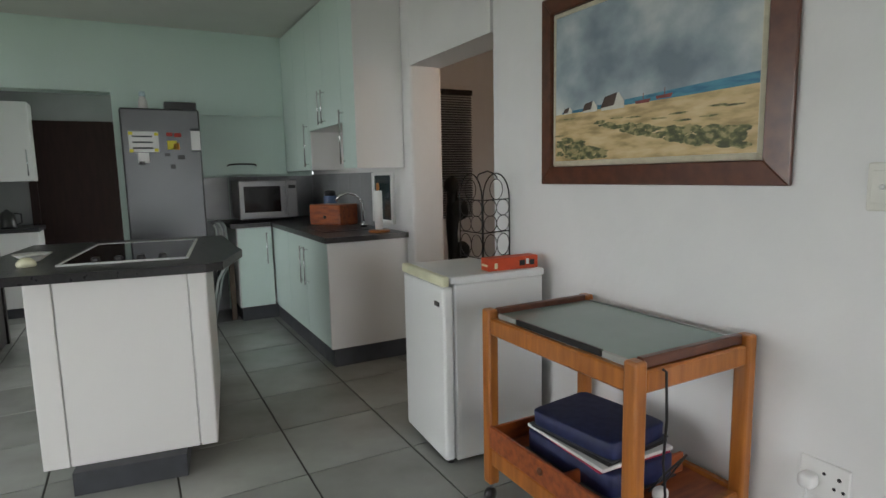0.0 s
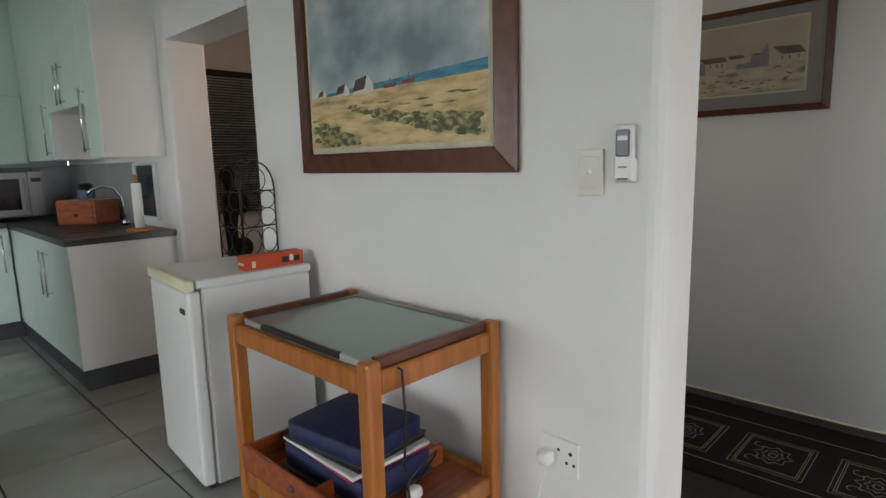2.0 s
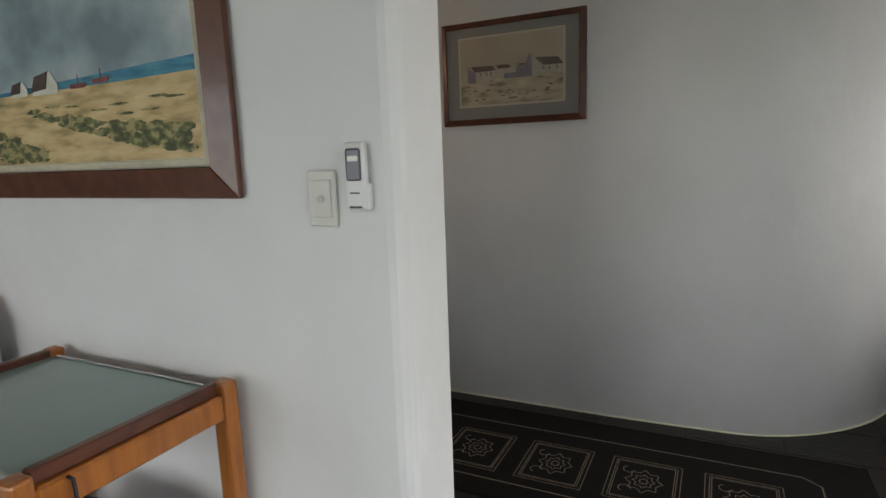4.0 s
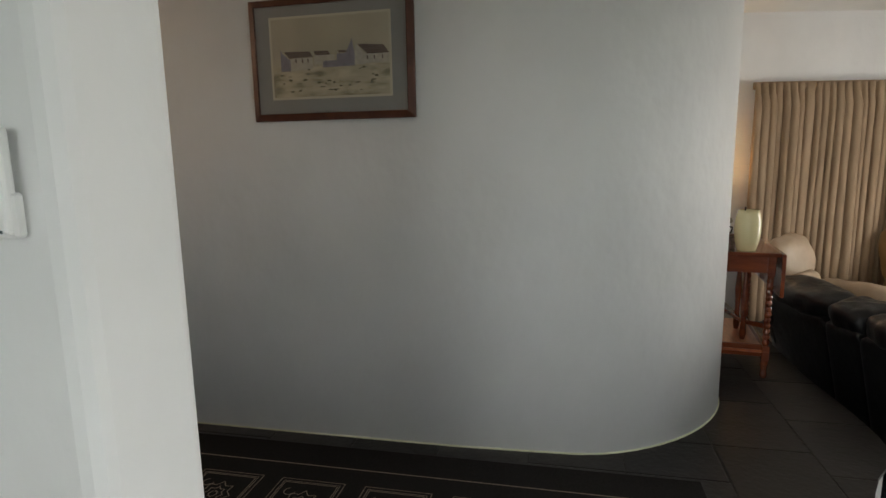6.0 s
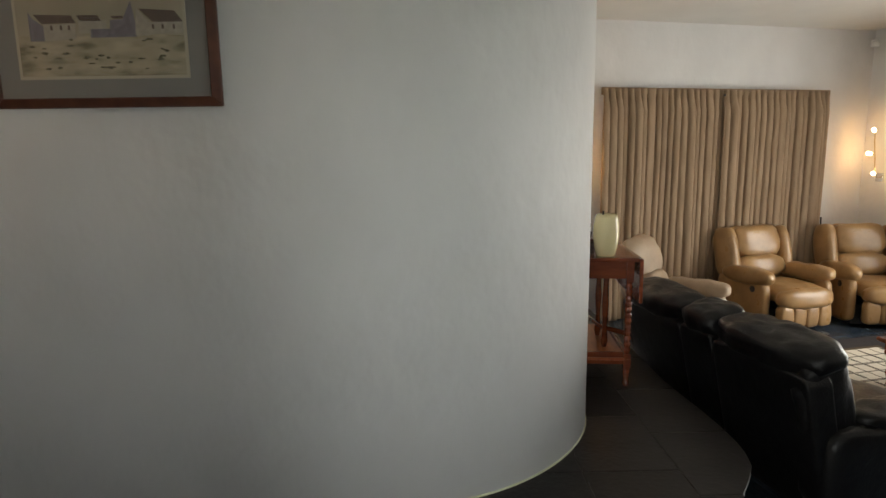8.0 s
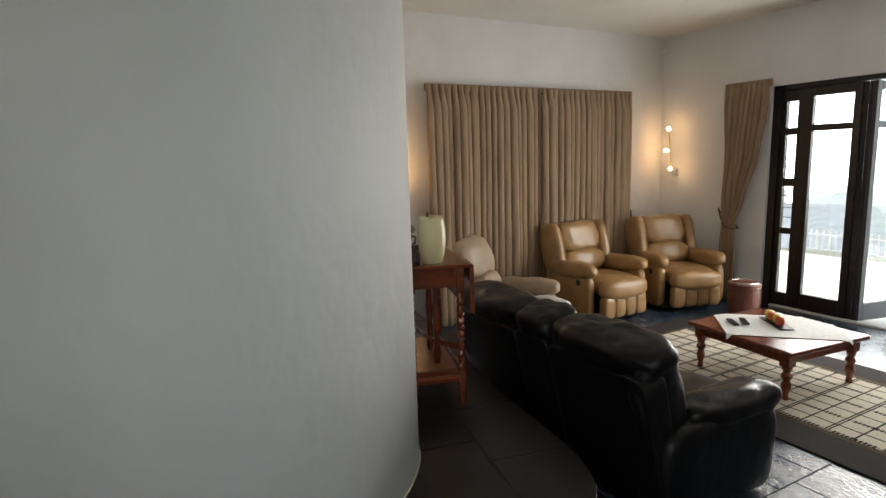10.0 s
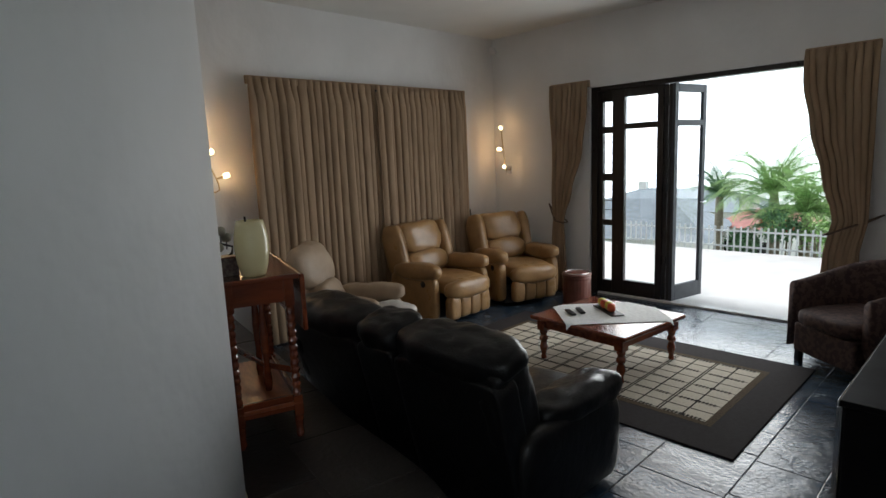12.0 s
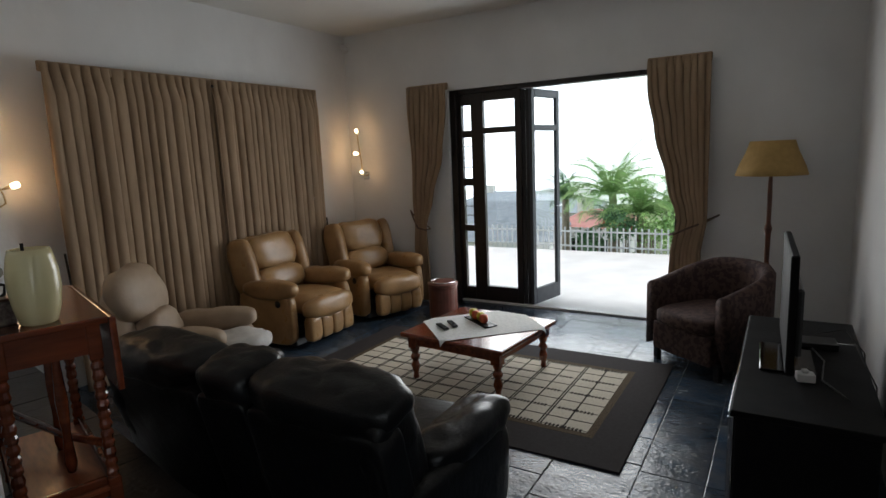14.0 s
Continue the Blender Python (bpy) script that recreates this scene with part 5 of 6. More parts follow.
def folding_doors():
    t = base("door_2", lp(0, 0, 0), "black timber folding glass doors, mostly folded open to the terrace", "door", kind="structure")
    z0, z1 = LOW, 1.86
    W = DOORWOOD

    def b(name, x0, x1, za, zb, y0=-0.13, y1=-0.075, parent=t, mat=W, lab=""):
        return part(name, newbox(x0, x1, y0, y1, za, zb, 0.003), mat, parent, lab)
    b("door_frame", -3.66, -3.61, z0, z1, -0.16, -0.04)
    b("door_frame", -1.42, -0.95, z0, z1 - 0.045, -0.16, -0.04)
    b("door_frame", -3.61, -0.95, z1 - 0.045, z1, -0.16, -0.04)
    b("sill_track", -3.61, -1.42, z0 - 0.004, z0 + 0.018, -0.15, -0.05, mat=WHITE, lab="pale aluminium floor track")
    # narrow side light
    b("stile", -1.47, -1.42, z0 + 0.02, z1 - 0.045)
    b("stile", -1.72, -1.58, z0 + 0.02, z1 - 0.045)
    for za, zb in ((z0 + 0.02, -0.24), (0.375, 0.44), (0.86, 0.94), (1.37, 1.44), (1.70, z1 - 0.045)):
        b("rail", -1.58, -1.47, za, zb)
    for z in (0.54, 0.64, 0.76, 1.05, 1.15, 1.27):
        b("glazing_bar", -1.58, -1.47, z, z + 0.008, -0.11, -0.095)
    # fixed leaf
    b("stile", -2.14, -2.075, z0 + 0.02, z1 - 0.045)
    for za, zb in ((z0 + 0.02, -0.22), (1.40, 1.46), (1.73, z1 - 0.045)):
        b("rail", -2.075, -1.72, za, zb)
    for x0, x1, za, zb in ((-1.58, -1.47, z0 + 0.08, 1.70), (-2.075, -1.72, -0.22, 1.40), (-2.075, -1.72, 1.46, 1.73)):
        g = part("pane", newbox(x0, x1, -0.104, -0.1, za, zb), GLASS, t, "clear glass pane")
        g.visible_shadow = False
    # folded leaves, standing out over the terrace
    for k, (x, ang) in enumerate(((-2.165, -69), (-2.21, -73), (-2.235, -103))):
        lf = base("leaf", pose(x, -0.09, 0, 0, 0, ang), "", "")
        lf.parent = t
        for key in ("label", "category"):
            if key in lf:
                del lf[key]
        Lw = 0.50 if k == 2 else 0.40
        # last leaf in lighter grey: daylight on its black frame, put into the colour
        for x0, x1, za, zb in ((0, 0.055, z0 + 0.02, z1 - 0.05), (Lw - 0.055, Lw, z0 + 0.02, z1 - 0.05)):
            part("stile", newbox(x0, x1, -0.02, 0.02, za, zb, 0.003), W if k < 2 else PLINTH, lf)
        for za, zb in ((z0 + 0.02, -0.22), (1.40, 1.46), (1.73, z1 - 0.05)):
            part("rail", newbox(0.055, Lw - 0.055, -0.02, 0.02, za, zb, 0.003), W if k < 2 else PLINTH, lf)
        for za, zb in ((-0.22, 1.40), (1.46, 1.73)):
            g = part("pane", newbox(0.055, Lw - 0.055, -0.002, 0.002, za, zb), GLASS, lf)
            g.visible_shadow = False
        for z in (0.0, 0.75, 1.6):
            bm = bmesh.new()
            tube(bm, [(0.0, 0.028, z), (0.0, 0.028, z + 0.09)], 0.009, 8)
            part("hinge", bm, IRON, lf)
        if k == 2:
            bm = bmesh.new()
            tube(bm, [(Lw - 0.03, -0.02, 0.62), (Lw - 0.03, -0.06, 0.62), (Lw - 0.12, -0.065, 0.62)], 0.008, 8)
            part("handle", bm, CHROME, lf, "chrome lever handle", True)


folding_doors()


def recliner(m, label, leather, back_tilt=14, width=0.70, channels=4, group="", throw=None, round_head=False):
    """A padded reclining armchair, front towards -y."""
    t = thing(label, "reclining armchair", "recliner", m, group)
    w = width / 2
    iw = w - 0.13
    part("base_frame", newbox(-iw - 0.07, iw + 0.07, -0.30, 0.30, 0.02, 0.22, 0.01), BLACK, t, "dark underframe")
    for s in (-1, 1):
        bm = bmesh.new()
        pillow(bm, s * w - 0.10 if s > 0 else -w, w if s > 0 else -w + 0.10, -0.32, 0.33, 0.03, 0.48, 6, seg=(10, 8), depth=0.006, seed=s)
        part("side_panel", bm, leather, t, smooth=True)
        bm = bmesh.new()
        pillow(bm, -0.085, 0.085, -0.37, 0.25, 0.40, 0.56, 3.0, m=pose(s * (w - 0.06), 0, 0.02, -3), seg=(12, 8), depth=0.012, seed=s * 5)
        part("armrest", bm, leather, t, "plump padded armrest", True)
    bm = bmesh.new()
    pillow(bm, -iw - 0.01, iw + 0.01, -0.42, 0.2, 0.27, 0.44, 4.0, seg=(12, 8), depth=0.012, seed=7)
    part("seat", bm, leather, t, smooth=True)
    bm = bmesh.new()
    pillow(bm, -iw - 0.025, iw + 0.025, -0.47, -0.30, 0.235, 0.425, 3.0, seg=(14, 9), depth=0.012, seed=8)
    part("seat_front_roll", bm, leather, t, smooth=True)
    for k in range(channels):
        a = -iw - 0.01 + (2 * iw + 0.02) * k / channels
        b = -iw - 0.01 + (2 * iw + 0.02) * (k + 1) / channels
        bm = bmesh.new()
        pillow(bm, a - 0.003, b + 0.003, -0.435, -0.33, 0.05, 0.27, 4.5, seg=(8, 7), depth=0.006, seed=k)
        part("footrest_channel", bm, leather, t, "stitched footrest channel", True)
    bt = pose(0, 0.20, 0.36, -back_tilt)
    bm = bmesh.new()
    pillow(bm, -w + 0.03, w - 0.03, -0.02, 0.16, -0.12, 0.54 if round_head else 0.60, 2.6 if round_head else 4.2, m=bt, seg=(12, 10), depth=0.008, seed=20)
    part("back_shell", bm, leather, t, smooth=True)
    for s in (() if round_head else (-1, 1)):
        bm = bmesh.new()
        pillow(bm, -0.065, 0.065, -0.12, 0.14, 0.06, 0.585, 3.2, m=bt @ pose(s * (w - 0.075), 0, 0, 0, 0, s * -12), seg=(8, 9), depth=0.01, seed=30 + s)
        part("back_wing", bm, leather, t, smooth=True)
    bm = bmesh.new()
    pillow(bm, -iw - (0.09 if round_head else 0), iw + (0.09 if round_head else 0), -0.12, 0.08, 0.24 if round_head else 0.26, 0.59 + (0.04 if round_head else 0), 2.4 if round_head else 3.4, m=bt, seg=(12, 9), depth=0.018, seed=41)
    part("head_cushion", bm, leather, t, smooth=True)
    bm = bmesh.new()
    pillow(bm, -iw, iw, -0.15, 0.05, 0.05, 0.28, 3.0, m=bt, seg=(12, 8), depth=0.016, seed=42)
    part("lumbar_cushion", bm, leather, t, smooth=True)
    bm = bmesh.new()
    lathe(bm, [(0.03, 0), (0.032, 0.006), (0.02, 0.012)], 14, pose(-w - 0.002, -0.18, 0.40, 0, -90))
    part("recline_lever", bm, BLACK, t, "black recline handle")
    if throw:
        bm = bmesh.new()
        pillow(bm, -iw - 0.03, iw + 0.05, -0.5, -0.12, 0.33, 0.47, 3.0, seg=(12, 8), depth=0.03, seed=77)
        g = tagged(part("throw", bm, throw, smooth=True), "white crumpled cotton throw lying over the seat of the cream recliner", "throw")
        g.matrix_world = m
    return t


recliner(lp(-0.60, 1.62, LOW, -90), "tan leather recliner armchair with a stitched footrest, before the drawn curtains", TAN, 15, 0.80, 4, "tan recliners")
recliner(lp(-0.77, 0.62, LOW, -90 - 20), "tan leather recliner turned towards the coffee table, by the wall lamp", TAN, 15, 0.76, 4, "tan recliners")
recliner(lp(-1.05, 3.03, LOW, -62), "cream leather recliner with a high rounded back, behind the black sofa", CREAMFAB, 22, 0.63, 4, throw=material("white_throw", (0.55, 0.53, 0.50), 0.8, scale=40, vary=0.1, bump=0.002), round_head=True)


def sofa():
    t = thing("black leather three-seat recliner sofa at the foot of the raised landing", "sofa", "sofa", lp(-2.615, 3.50, LOW, 0))
    W = 0.83      # half width
    part("base_frame", newbox(-W + 0.08, W - 0.08, -0.26, 0.30, 0.03, 0.26, 0.02), BLACK, t)
    for s in (-1, 1):
        bm = bmesh.new()
        pillow(bm, -0.10, 0.10, -0.36, 0.42, 0.03, 0.46, 6, m=pose(s * (W - 0.10), 0, 0, 3), seg=(12, 12), depth=0.008, seed=s)
        part("arm_side", bm, BLKLEATHER, t, smooth=True)
        bm = bmesh.new()
        pillow(bm, -0.115, 0.115, -0.42, 0.22, 0.39, 0.545, 2.9, m=pose(s * (W - 0.11), 0, 0.0, 1), seg=(18, 12), depth=0.022, seed=s * 4)
        part("armrest", bm, BLKLEATHER, t, "plump wrinkled armrest", True)
        bm = bmesh.new()
        pillow(bm, -0.06, 0.06, -0.02, 0.25, 0.30, 0.84, 3.2, m=pose(s * (W - 0.11), 0.10, 0, -14), seg=(12, 14), depth=0.02, seed=s * 9)
        part("back_wing", bm, BLKLEATHER, t, smooth=True)
    cuts = (-0.775, -0.15, 0.125, 0.775)
    for k in range(3):
        a, b = cuts[k], cuts[k + 1]
        bm = bmesh.new()
        pillow(bm, a, b, -0.42, 0.16, 0.28, 0.44, 3.6, seg=(12, 8), depth=0.015, seed=k)
        part("seat_cushion", bm, BLKLEATHER, t, smooth=True)
        bm = bmesh.new()
        pillow(bm, a + 0.01, b - 0.01, 0.0, 0.20, 0.38, 0.78, 3.4, m=pose(0, 0.10, 0, -14), seg=(12, 10), depth=0.02, seed=10 + k)
        part("back_cushion", bm, BLKLEATHER, t, smooth=True)
        bm = bmesh.new()
        pillow(bm, a - 0.004, b + 0.004, 0.16, 0.297, 0.04, 0.80, 12, m=pose(0, 0.06, 0, -13), seg=(20, 16), depth=0.006, seed=30 + k)
        part("rear_panel", bm, BLKLEATHER, t, "plain stitched rear panel", True)
        bm = bmesh.new()
        pillow(bm, a - 0.016, b + 0.016, 0.03, 0.315, 0.745, 0.915, 3.0, m=pose(0, 0.06, 0.0, -12), seg=(24, 14), depth=0.016, seed=20 + k)
        part("head_roll", bm, BLKLEATHER, t, "thick padded head roll", True)
    for x in (-W + 0.12, W - 0.12):
        for y in (-0.3, 0.3):
            bm = bmesh.new()
            lathe(bm, [(0.02, 0), (0.025, 0.04)], 10, pose(x, y, 0))
            part("foot", bm, BLACK, t)


sofa()


def coffee_table():
    m = pose(5.33, -3.375, LOW, 0, 0, 6)
    t = thing("low square red-brown coffee table with turned legs, standing on the rug", "coffee table", "coffee_table", m)
    H = 0.36
    part("tabletop", newbox(-0.42, 0.42, -0.397, 0.397, H - 0.032, H, 0.01, seg=2), REDWOOD, t)
    for y in (-0.335, 0.315):
        part("apron", newbox(-0.33, 0.33, y, y + 0.02, H - 0.10, H - 0.032), REDWOOD, t)
    for x in (-0.36, 0.34):
        part("apron", newbox(x, x + 0.02, -0.31, 0.31, H - 0.10, H - 0.032), REDWOOD, t)
    for x in (-0.345, 0.345):
        for y in (-0.325, 0.325):
            bm = bmesh.new()
            box(bm, x - 0.035, x + 0.035, y - 0.035, y + 0.035, H - 0.12, H - 0.032, 0.003)
            lathe(bm, [(0.02, 0.012), (0.022, 0.02), (0.017, 0.05), (0.026, 0.08), (0.033, 0.105), (0.024, 0.135), (0.021, 0.145), (0.034, 0.165), (0.034, 0.18), (0.022, 0.2), (0.032, 0.225), (0.03, H - 0.118)], 14, pose(x, y, 0))
            part("leg", bm, REDWOOD, t, "turned wooden leg", False)
    z = LOW + H
    c = thing("white lace-edged cloth laid cornerwise over the coffee table", "tablecloth", "table_cloth", m @ pose(0.01, -0.045, H, 0, 0, 51))
    lm = material("white_lace", (0.70, 0.71, 0.70), 0.8, scale=60, vary=0.18, bump=0.002)
    bm = bmesh.new()
    n = 26
    s, sw = 0.385, 0.28
    top, bot = [], []
    mi = (pose(0.01, -0.045, 0, 0, 0, 51))
    for j in range(n + 1):
        r1, r2 = [], []
        for i in range(n + 1):
            x, y = -s + 2 * s * i / n, -sw + 2 * sw * j / n
            if i in (0, n):
                y += 0.006 * (-1) ** j
            if j in (0, n):
                x += 0.004 * (-1) ** i
            g = mi @ Vector((x, y, 0))
            over = max(0, abs(g.x) - 0.415, abs(g.y) - 0.397)
            zz = 0.003 + 0.0016 * noise.noise(Vector((x * 14, y * 14, 0)))
            if over > 0:
                zz = 0.004 - max(0, over - 0.012) * 1.3
            r1.append(bm.verts.new((x, y, zz + 0.002)))
            r2.append(bm.verts.new((x, y, zz)))
        top.append(r1)
        bot.append(r2)
    for j in range(n):
        for i in range(n):
            bm.faces.new((top[j][i], top[j][i + 1], top[j + 1][i + 1], top[j + 1][i]))
            bm.faces.new((bot[j][i], bot[j + 1][i], bot[j + 1][i + 1], bot[j][i + 1]))
    part("cloth", bm, lm, c, smooth=True)
    d = thing("dark slate tray holding red and yellow candles, on the lace cloth", "tray", "candle_tray", m @ pose(0.04, -0.075, H + 0.008, 0, 0, 151))
    part("plate", newbox(-0.165, 0.165, -0.05, 0.05, 0, 0.008, 0.002), IRON, d)
    for k, (x, cc) in enumerate(((-0.115, "y"), (-0.055, "r"), (0.005, "y"), (0.065, "r"))):
        cm = material("fruit_red" if cc == "r" else "fruit_yellow", (0.55, 0.05, 0.02) if cc == "r" else (0.65, 0.5, 0.04), 0.35, scale=20, vary=0.2, colour2=(0.55, 0.12, 0.03) if cc == "r" else (0.35, 0.42, 0.04))
        o = thing("round red and yellow candle on the slate tray", "candle", "candle", m @ pose(0.04, -0.075, H + 0.016, 0, 0, 151) @ pose(x, 0.005 * (-1) ** k, 0), "candles on the tray")
        bm = bmesh.new()
        lathe(bm, [(0.018, 0), (0.030, 0.012), (0.033, 0.035), (0.027, 0.058), (0.010, 0.064)], 12)
        part("wax", bm, cm, o, smooth=True)
    for k, (x, y, r) in enumerate(((0.20, 0.18, 150), (0.175, 0.09, 143))):
        o = thing("slim black remote control lying on the lace cloth", "remote control", "tv_remote", m @ pose(x, y, H + 0.009, 0, 0, r - 90), "remotes on the coffee table")
        part("case", newbox(-0.02, 0.02, -0.075, 0.075, 0, 0.016, 0.004), BLACK, o)
        bm = bmesh.new()
        for q in range(5):
            for w in (-0.01, 0, 0.01):
                box(bm, w - 0.003, w + 0.003, -0.05 + 0.02 * q, -0.043 + 0.02 * q, 0.016, 0.018)
        part("buttons", bm, PLINTH, o)


coffee_table()


def rug():
    t = thing("dark bordered rug with cream squared field, under the coffee table", "rug", "area_rug", lp(0, 0, LOW))
    x0, x1, y0, y1 = -3.80, -1.27, 1.07, 2.67
    dk = material("rug_border", (0.045, 0.041, 0.042), 0.95, scale=55, colour2=(0.04, 0.036, 0.036), bump=0.002, spec=0.1)
    br = material("rug_brown_band", (0.115, 0.085, 0.055), 0.95, scale=90, vary=0.5, spec=0.1)
    cr = material("rug_cream", (0.62, 0.57, 0.47), 0.95, scale=120, vary=0.2, bump=0.0015, spec=0.1)
    part("woven_body", newbox(x0, x1, y0, y1, 0.0005, 0.010, 0.003), dk, t, "charcoal rug border")
    i0, i1, j0, j1 = x0 + 0.26, x1 - 0.26, y0 + 0.30, y1 - 0.32
    part("field", newbox(i0 - 0.045, i1 + 0.045, j0 - 0.045, j1 + 0.045, 0.0095, 0.0110), br, t, "brown inner band")
    part("field_ground", newbox(i0, i1, j0, j1, 0.0105, 0.0118), cr, t, "cream squared field")
    n, m2 = 7, 4
    km = material("rug_black_yarn", (0.035, 0.03, 0.028), 0.95, scale=90, vary=0.3, spec=0.1)

    def yarn(name, *q):
        b = bmesh.new()
        for a in q:
            box(b, *a)
        part(name, b, km, t, "black woven line" if name == "grid_line" else "dashed black woven line")
    sx, sy = (i1 - i0) / n, (j1 - j0) / m2
    for i in range(1, n):
        x = i0 + sx * i
        yarn("grid_line", (x - 0.013, x - 0.004, j0, j1, 0.0117, 0.0128), (x + 0.004, x + 0.013, j0, j1, 0.0117, 0.0128))
    for i in range(n):
        x = i0 + sx * (i + 0.5)
        yarn("grid_line", (x - 0.005, x + 0.005, j0, j1, 0.0117, 0.0127))
    for j in range(m2):
        y = j0 + sy * (j + 0.5)
        yarn("grid_line", (i0, i1, y - 0.005, y + 0.005, 0.0117, 0.0126))
    for j in range(m2 + 1):
        y = min(max(j0 + sy * j, j0 + 0.012), j1 - 0.012)
        row = [(i0, i1, y - 0.003, y + 0.003, 0.0117, 0.0126)]
        x = i0 + 0.01
        while x < i1:
            ph = ((x - i0) / sx) % 1.0
            if 0.10 < ph < 0.90:
                row.append((x, x + 0.012, y - 0.016, y + 0.016, 0.0117, 0.0130))
            x += 0.023
        yarn("dashed_line", *row)


rug()


def drum_stool():
    t = thing("brown leather drum pouffe with a studded lid, beside the tied-back curtain", "pouffe", "drum_stool", pose(6.56, -4.33, LOW))
    lm = material("brown_hide", (0.15, 0.05, 0.033), 0.4, scale=14, vary=0.3, bump=0.002)
    bm = bmesh.new()
    lathe(bm, [(0.135, 0), (0.142, 0.02), (0.142, 0.30), (0.148, 0.315), (0.146, 0.34)], 26)
    part("drum_body", bm, lm, t, smooth=False)
    bm = bmesh.new()
    lathe(bm, [(0.15, 0.335), (0.152, 0.35), (0.13, 0.365), (0.04, 0.37)], 26)
    part("lid", bm, lm, t, smooth=True)
    bm = bmesh.new()
    tube(bm, [(0.125 * math.cos(a), 0.125 * math.sin(a), 0.366) for a in [2 * math.pi * i / 24 for i in range(24)]], 0.007, 6, closed=True)
    part("ring", bm, CHROME, t, "pale metal ring", True)


drum_stool()


def tub_chair():
    m = pose(4.07, -4.58, LOW, 0, 0, 65 + 90)
    t = thing("dark brown patterned fabric tub armchair beside the open doors", "tub chair", "tub_chair", m)
    fm = material("brocade", (0.042, 0.023, 0.022), 0.75, scale=28, colour2=(0.085, 0.052, 0.045), bump=0.0015, lo=0.47, hi=0.53, spec=0.3)
    outer, inner = 0.36, 0.265

    def ring(r, k):
        a = math.pi * (1.0 + k)
        return r * math.cos(a), r * math.sin(a)
    bm = bmesh.new()
    n = 22
    cols = []
    for i in range(n + 1):
        u = i / n
        # horse-shoe: straight arms to the front (-y), round at the back
        if u < 0.25:
            s = u / 0.25
            px, py, nx, ny = -1, -1 + s, -1, 0
        elif u > 0.75:
            s = (u - 0.75) / 0.25
            px, py, nx, ny = 1, -s, 1, 0
        else:
            a = math.pi - math.pi * (u - 0.25) / 0.5
            px, py, nx, ny = math.cos(a), math.sin(a), math.cos(a), math.sin(a)
        L = 0.33
        ox, oy = (px * outer, (py * L if py < 0 else py * outer))
        ix, iy = (px * inner, (py * (L - 0.01) if py < 0 else py * inner))
        h = 0.60 + 0.14 * max(0, min(1, (oy + 0.33) / 0.6)) ** 1.2
        cols.append([(ox, oy, 0.10), (ox, oy, h - 0.04), (ox - nx * 0.02, oy - ny * 0.02, h - 0.01), ((ox + ix) / 2, (oy + iy) / 2, h), (ix + nx * 0.02, iy + ny * 0.02, h - 0.015), (ix, iy, h - 0.05), (ix, iy, 0.3)])
    vs = [[bm.verts.new(p) for p in c] for c in cols]
    for a, b in zip(vs, vs[1:]):
        for k in range(6):
            bm.faces.new((a[k], a[k + 1], b[k + 1], b[k]))
        bm.faces.new((a[6], a[0], b[0], b[6]))
    bm.faces.new(vs[0][::-1])
    bm.faces.new(vs[-1])
    bmesh.ops.recalc_face_normals(bm, faces=bm.faces[:])
    part("shell", bm, fm, t, "curved upholstered arms and back", True)
    part("seat_base", newbox(-0.26, 0.26, -0.36, 0.24, 0.10, 0.31, 0.015, seg=2), fm, t)
    bm = bmesh.new()
    pillow(bm, -0.265, 0.265, -0.40, 0.2, 0.30, 0.43, 4.5, seg=(12, 8), depth=0.006, seed=3)
    part("seat_cushion", bm, fm, t, smooth=True)
    for x in (-0.28, 0.28):
        for y in (-0.29, 0.2):
            part("leg", newbox(x - 0.022, x + 0.022, y - 0.022, y + 0.022, 0, 0.11, 0.004), DOORWOOD, t)


tub_chair()


def floor_lamp():
    t = thing("turned wooden floor lamp with yellow shade, behind the tub chair", "floor lamp", "floor_lamp", lp(-4.34, 0.34, LOW))
    bm = bmesh.new()
    lathe(bm, [(0.14, 0), (0.14, 0.02), (0.10, 0.035), (0.03, 0.05), (0.022, 0.09), (0.02, 0.3), (0.028, 0.34), (0.018, 0.37), (0.021, 0.6), (0.03, 0.64), (0.017, 0.68), (0.02, 0.9), (0.028, 0.94), (0.016, 0.98), (0.017, 1.2), (0.012, 1.38)], 14)
    part("pole", bm, DARKWOOD, t, "turned dark wood pole")
    bm = bmesh.new()
    seg = 28
    for r0, r1, za, zb in ((0.245, 0.15, 1.27, 1.52),):
        rings = [[bm.verts.new((r * math.cos(2 * math.pi * i / seg), r * math.sin(2 * math.pi * i / seg), z)) for i in range(seg)] for r, z in ((0.245, 1.345), (0.225, 1.41), (0.175, 1.52), (0.15, 1.60), (0.147, 1.60), (0.172, 1.52), (0.222, 1.41), (0.241, 1.345))]
        for a, b in zip(rings, rings[1:] + rings[:1]):
            for i in range(seg):
                bm.faces.new((a[i], a[(i + 1) % seg], b[(i + 1) % seg], b[i]))
    sm = material("yellow_shade", (0.42, 0.27, 0.09), 0.8, scale=30, vary=0.12)
    part("shade", bm, sm, t, "yellow-ochre fabric shade", True)


floor_lamp()


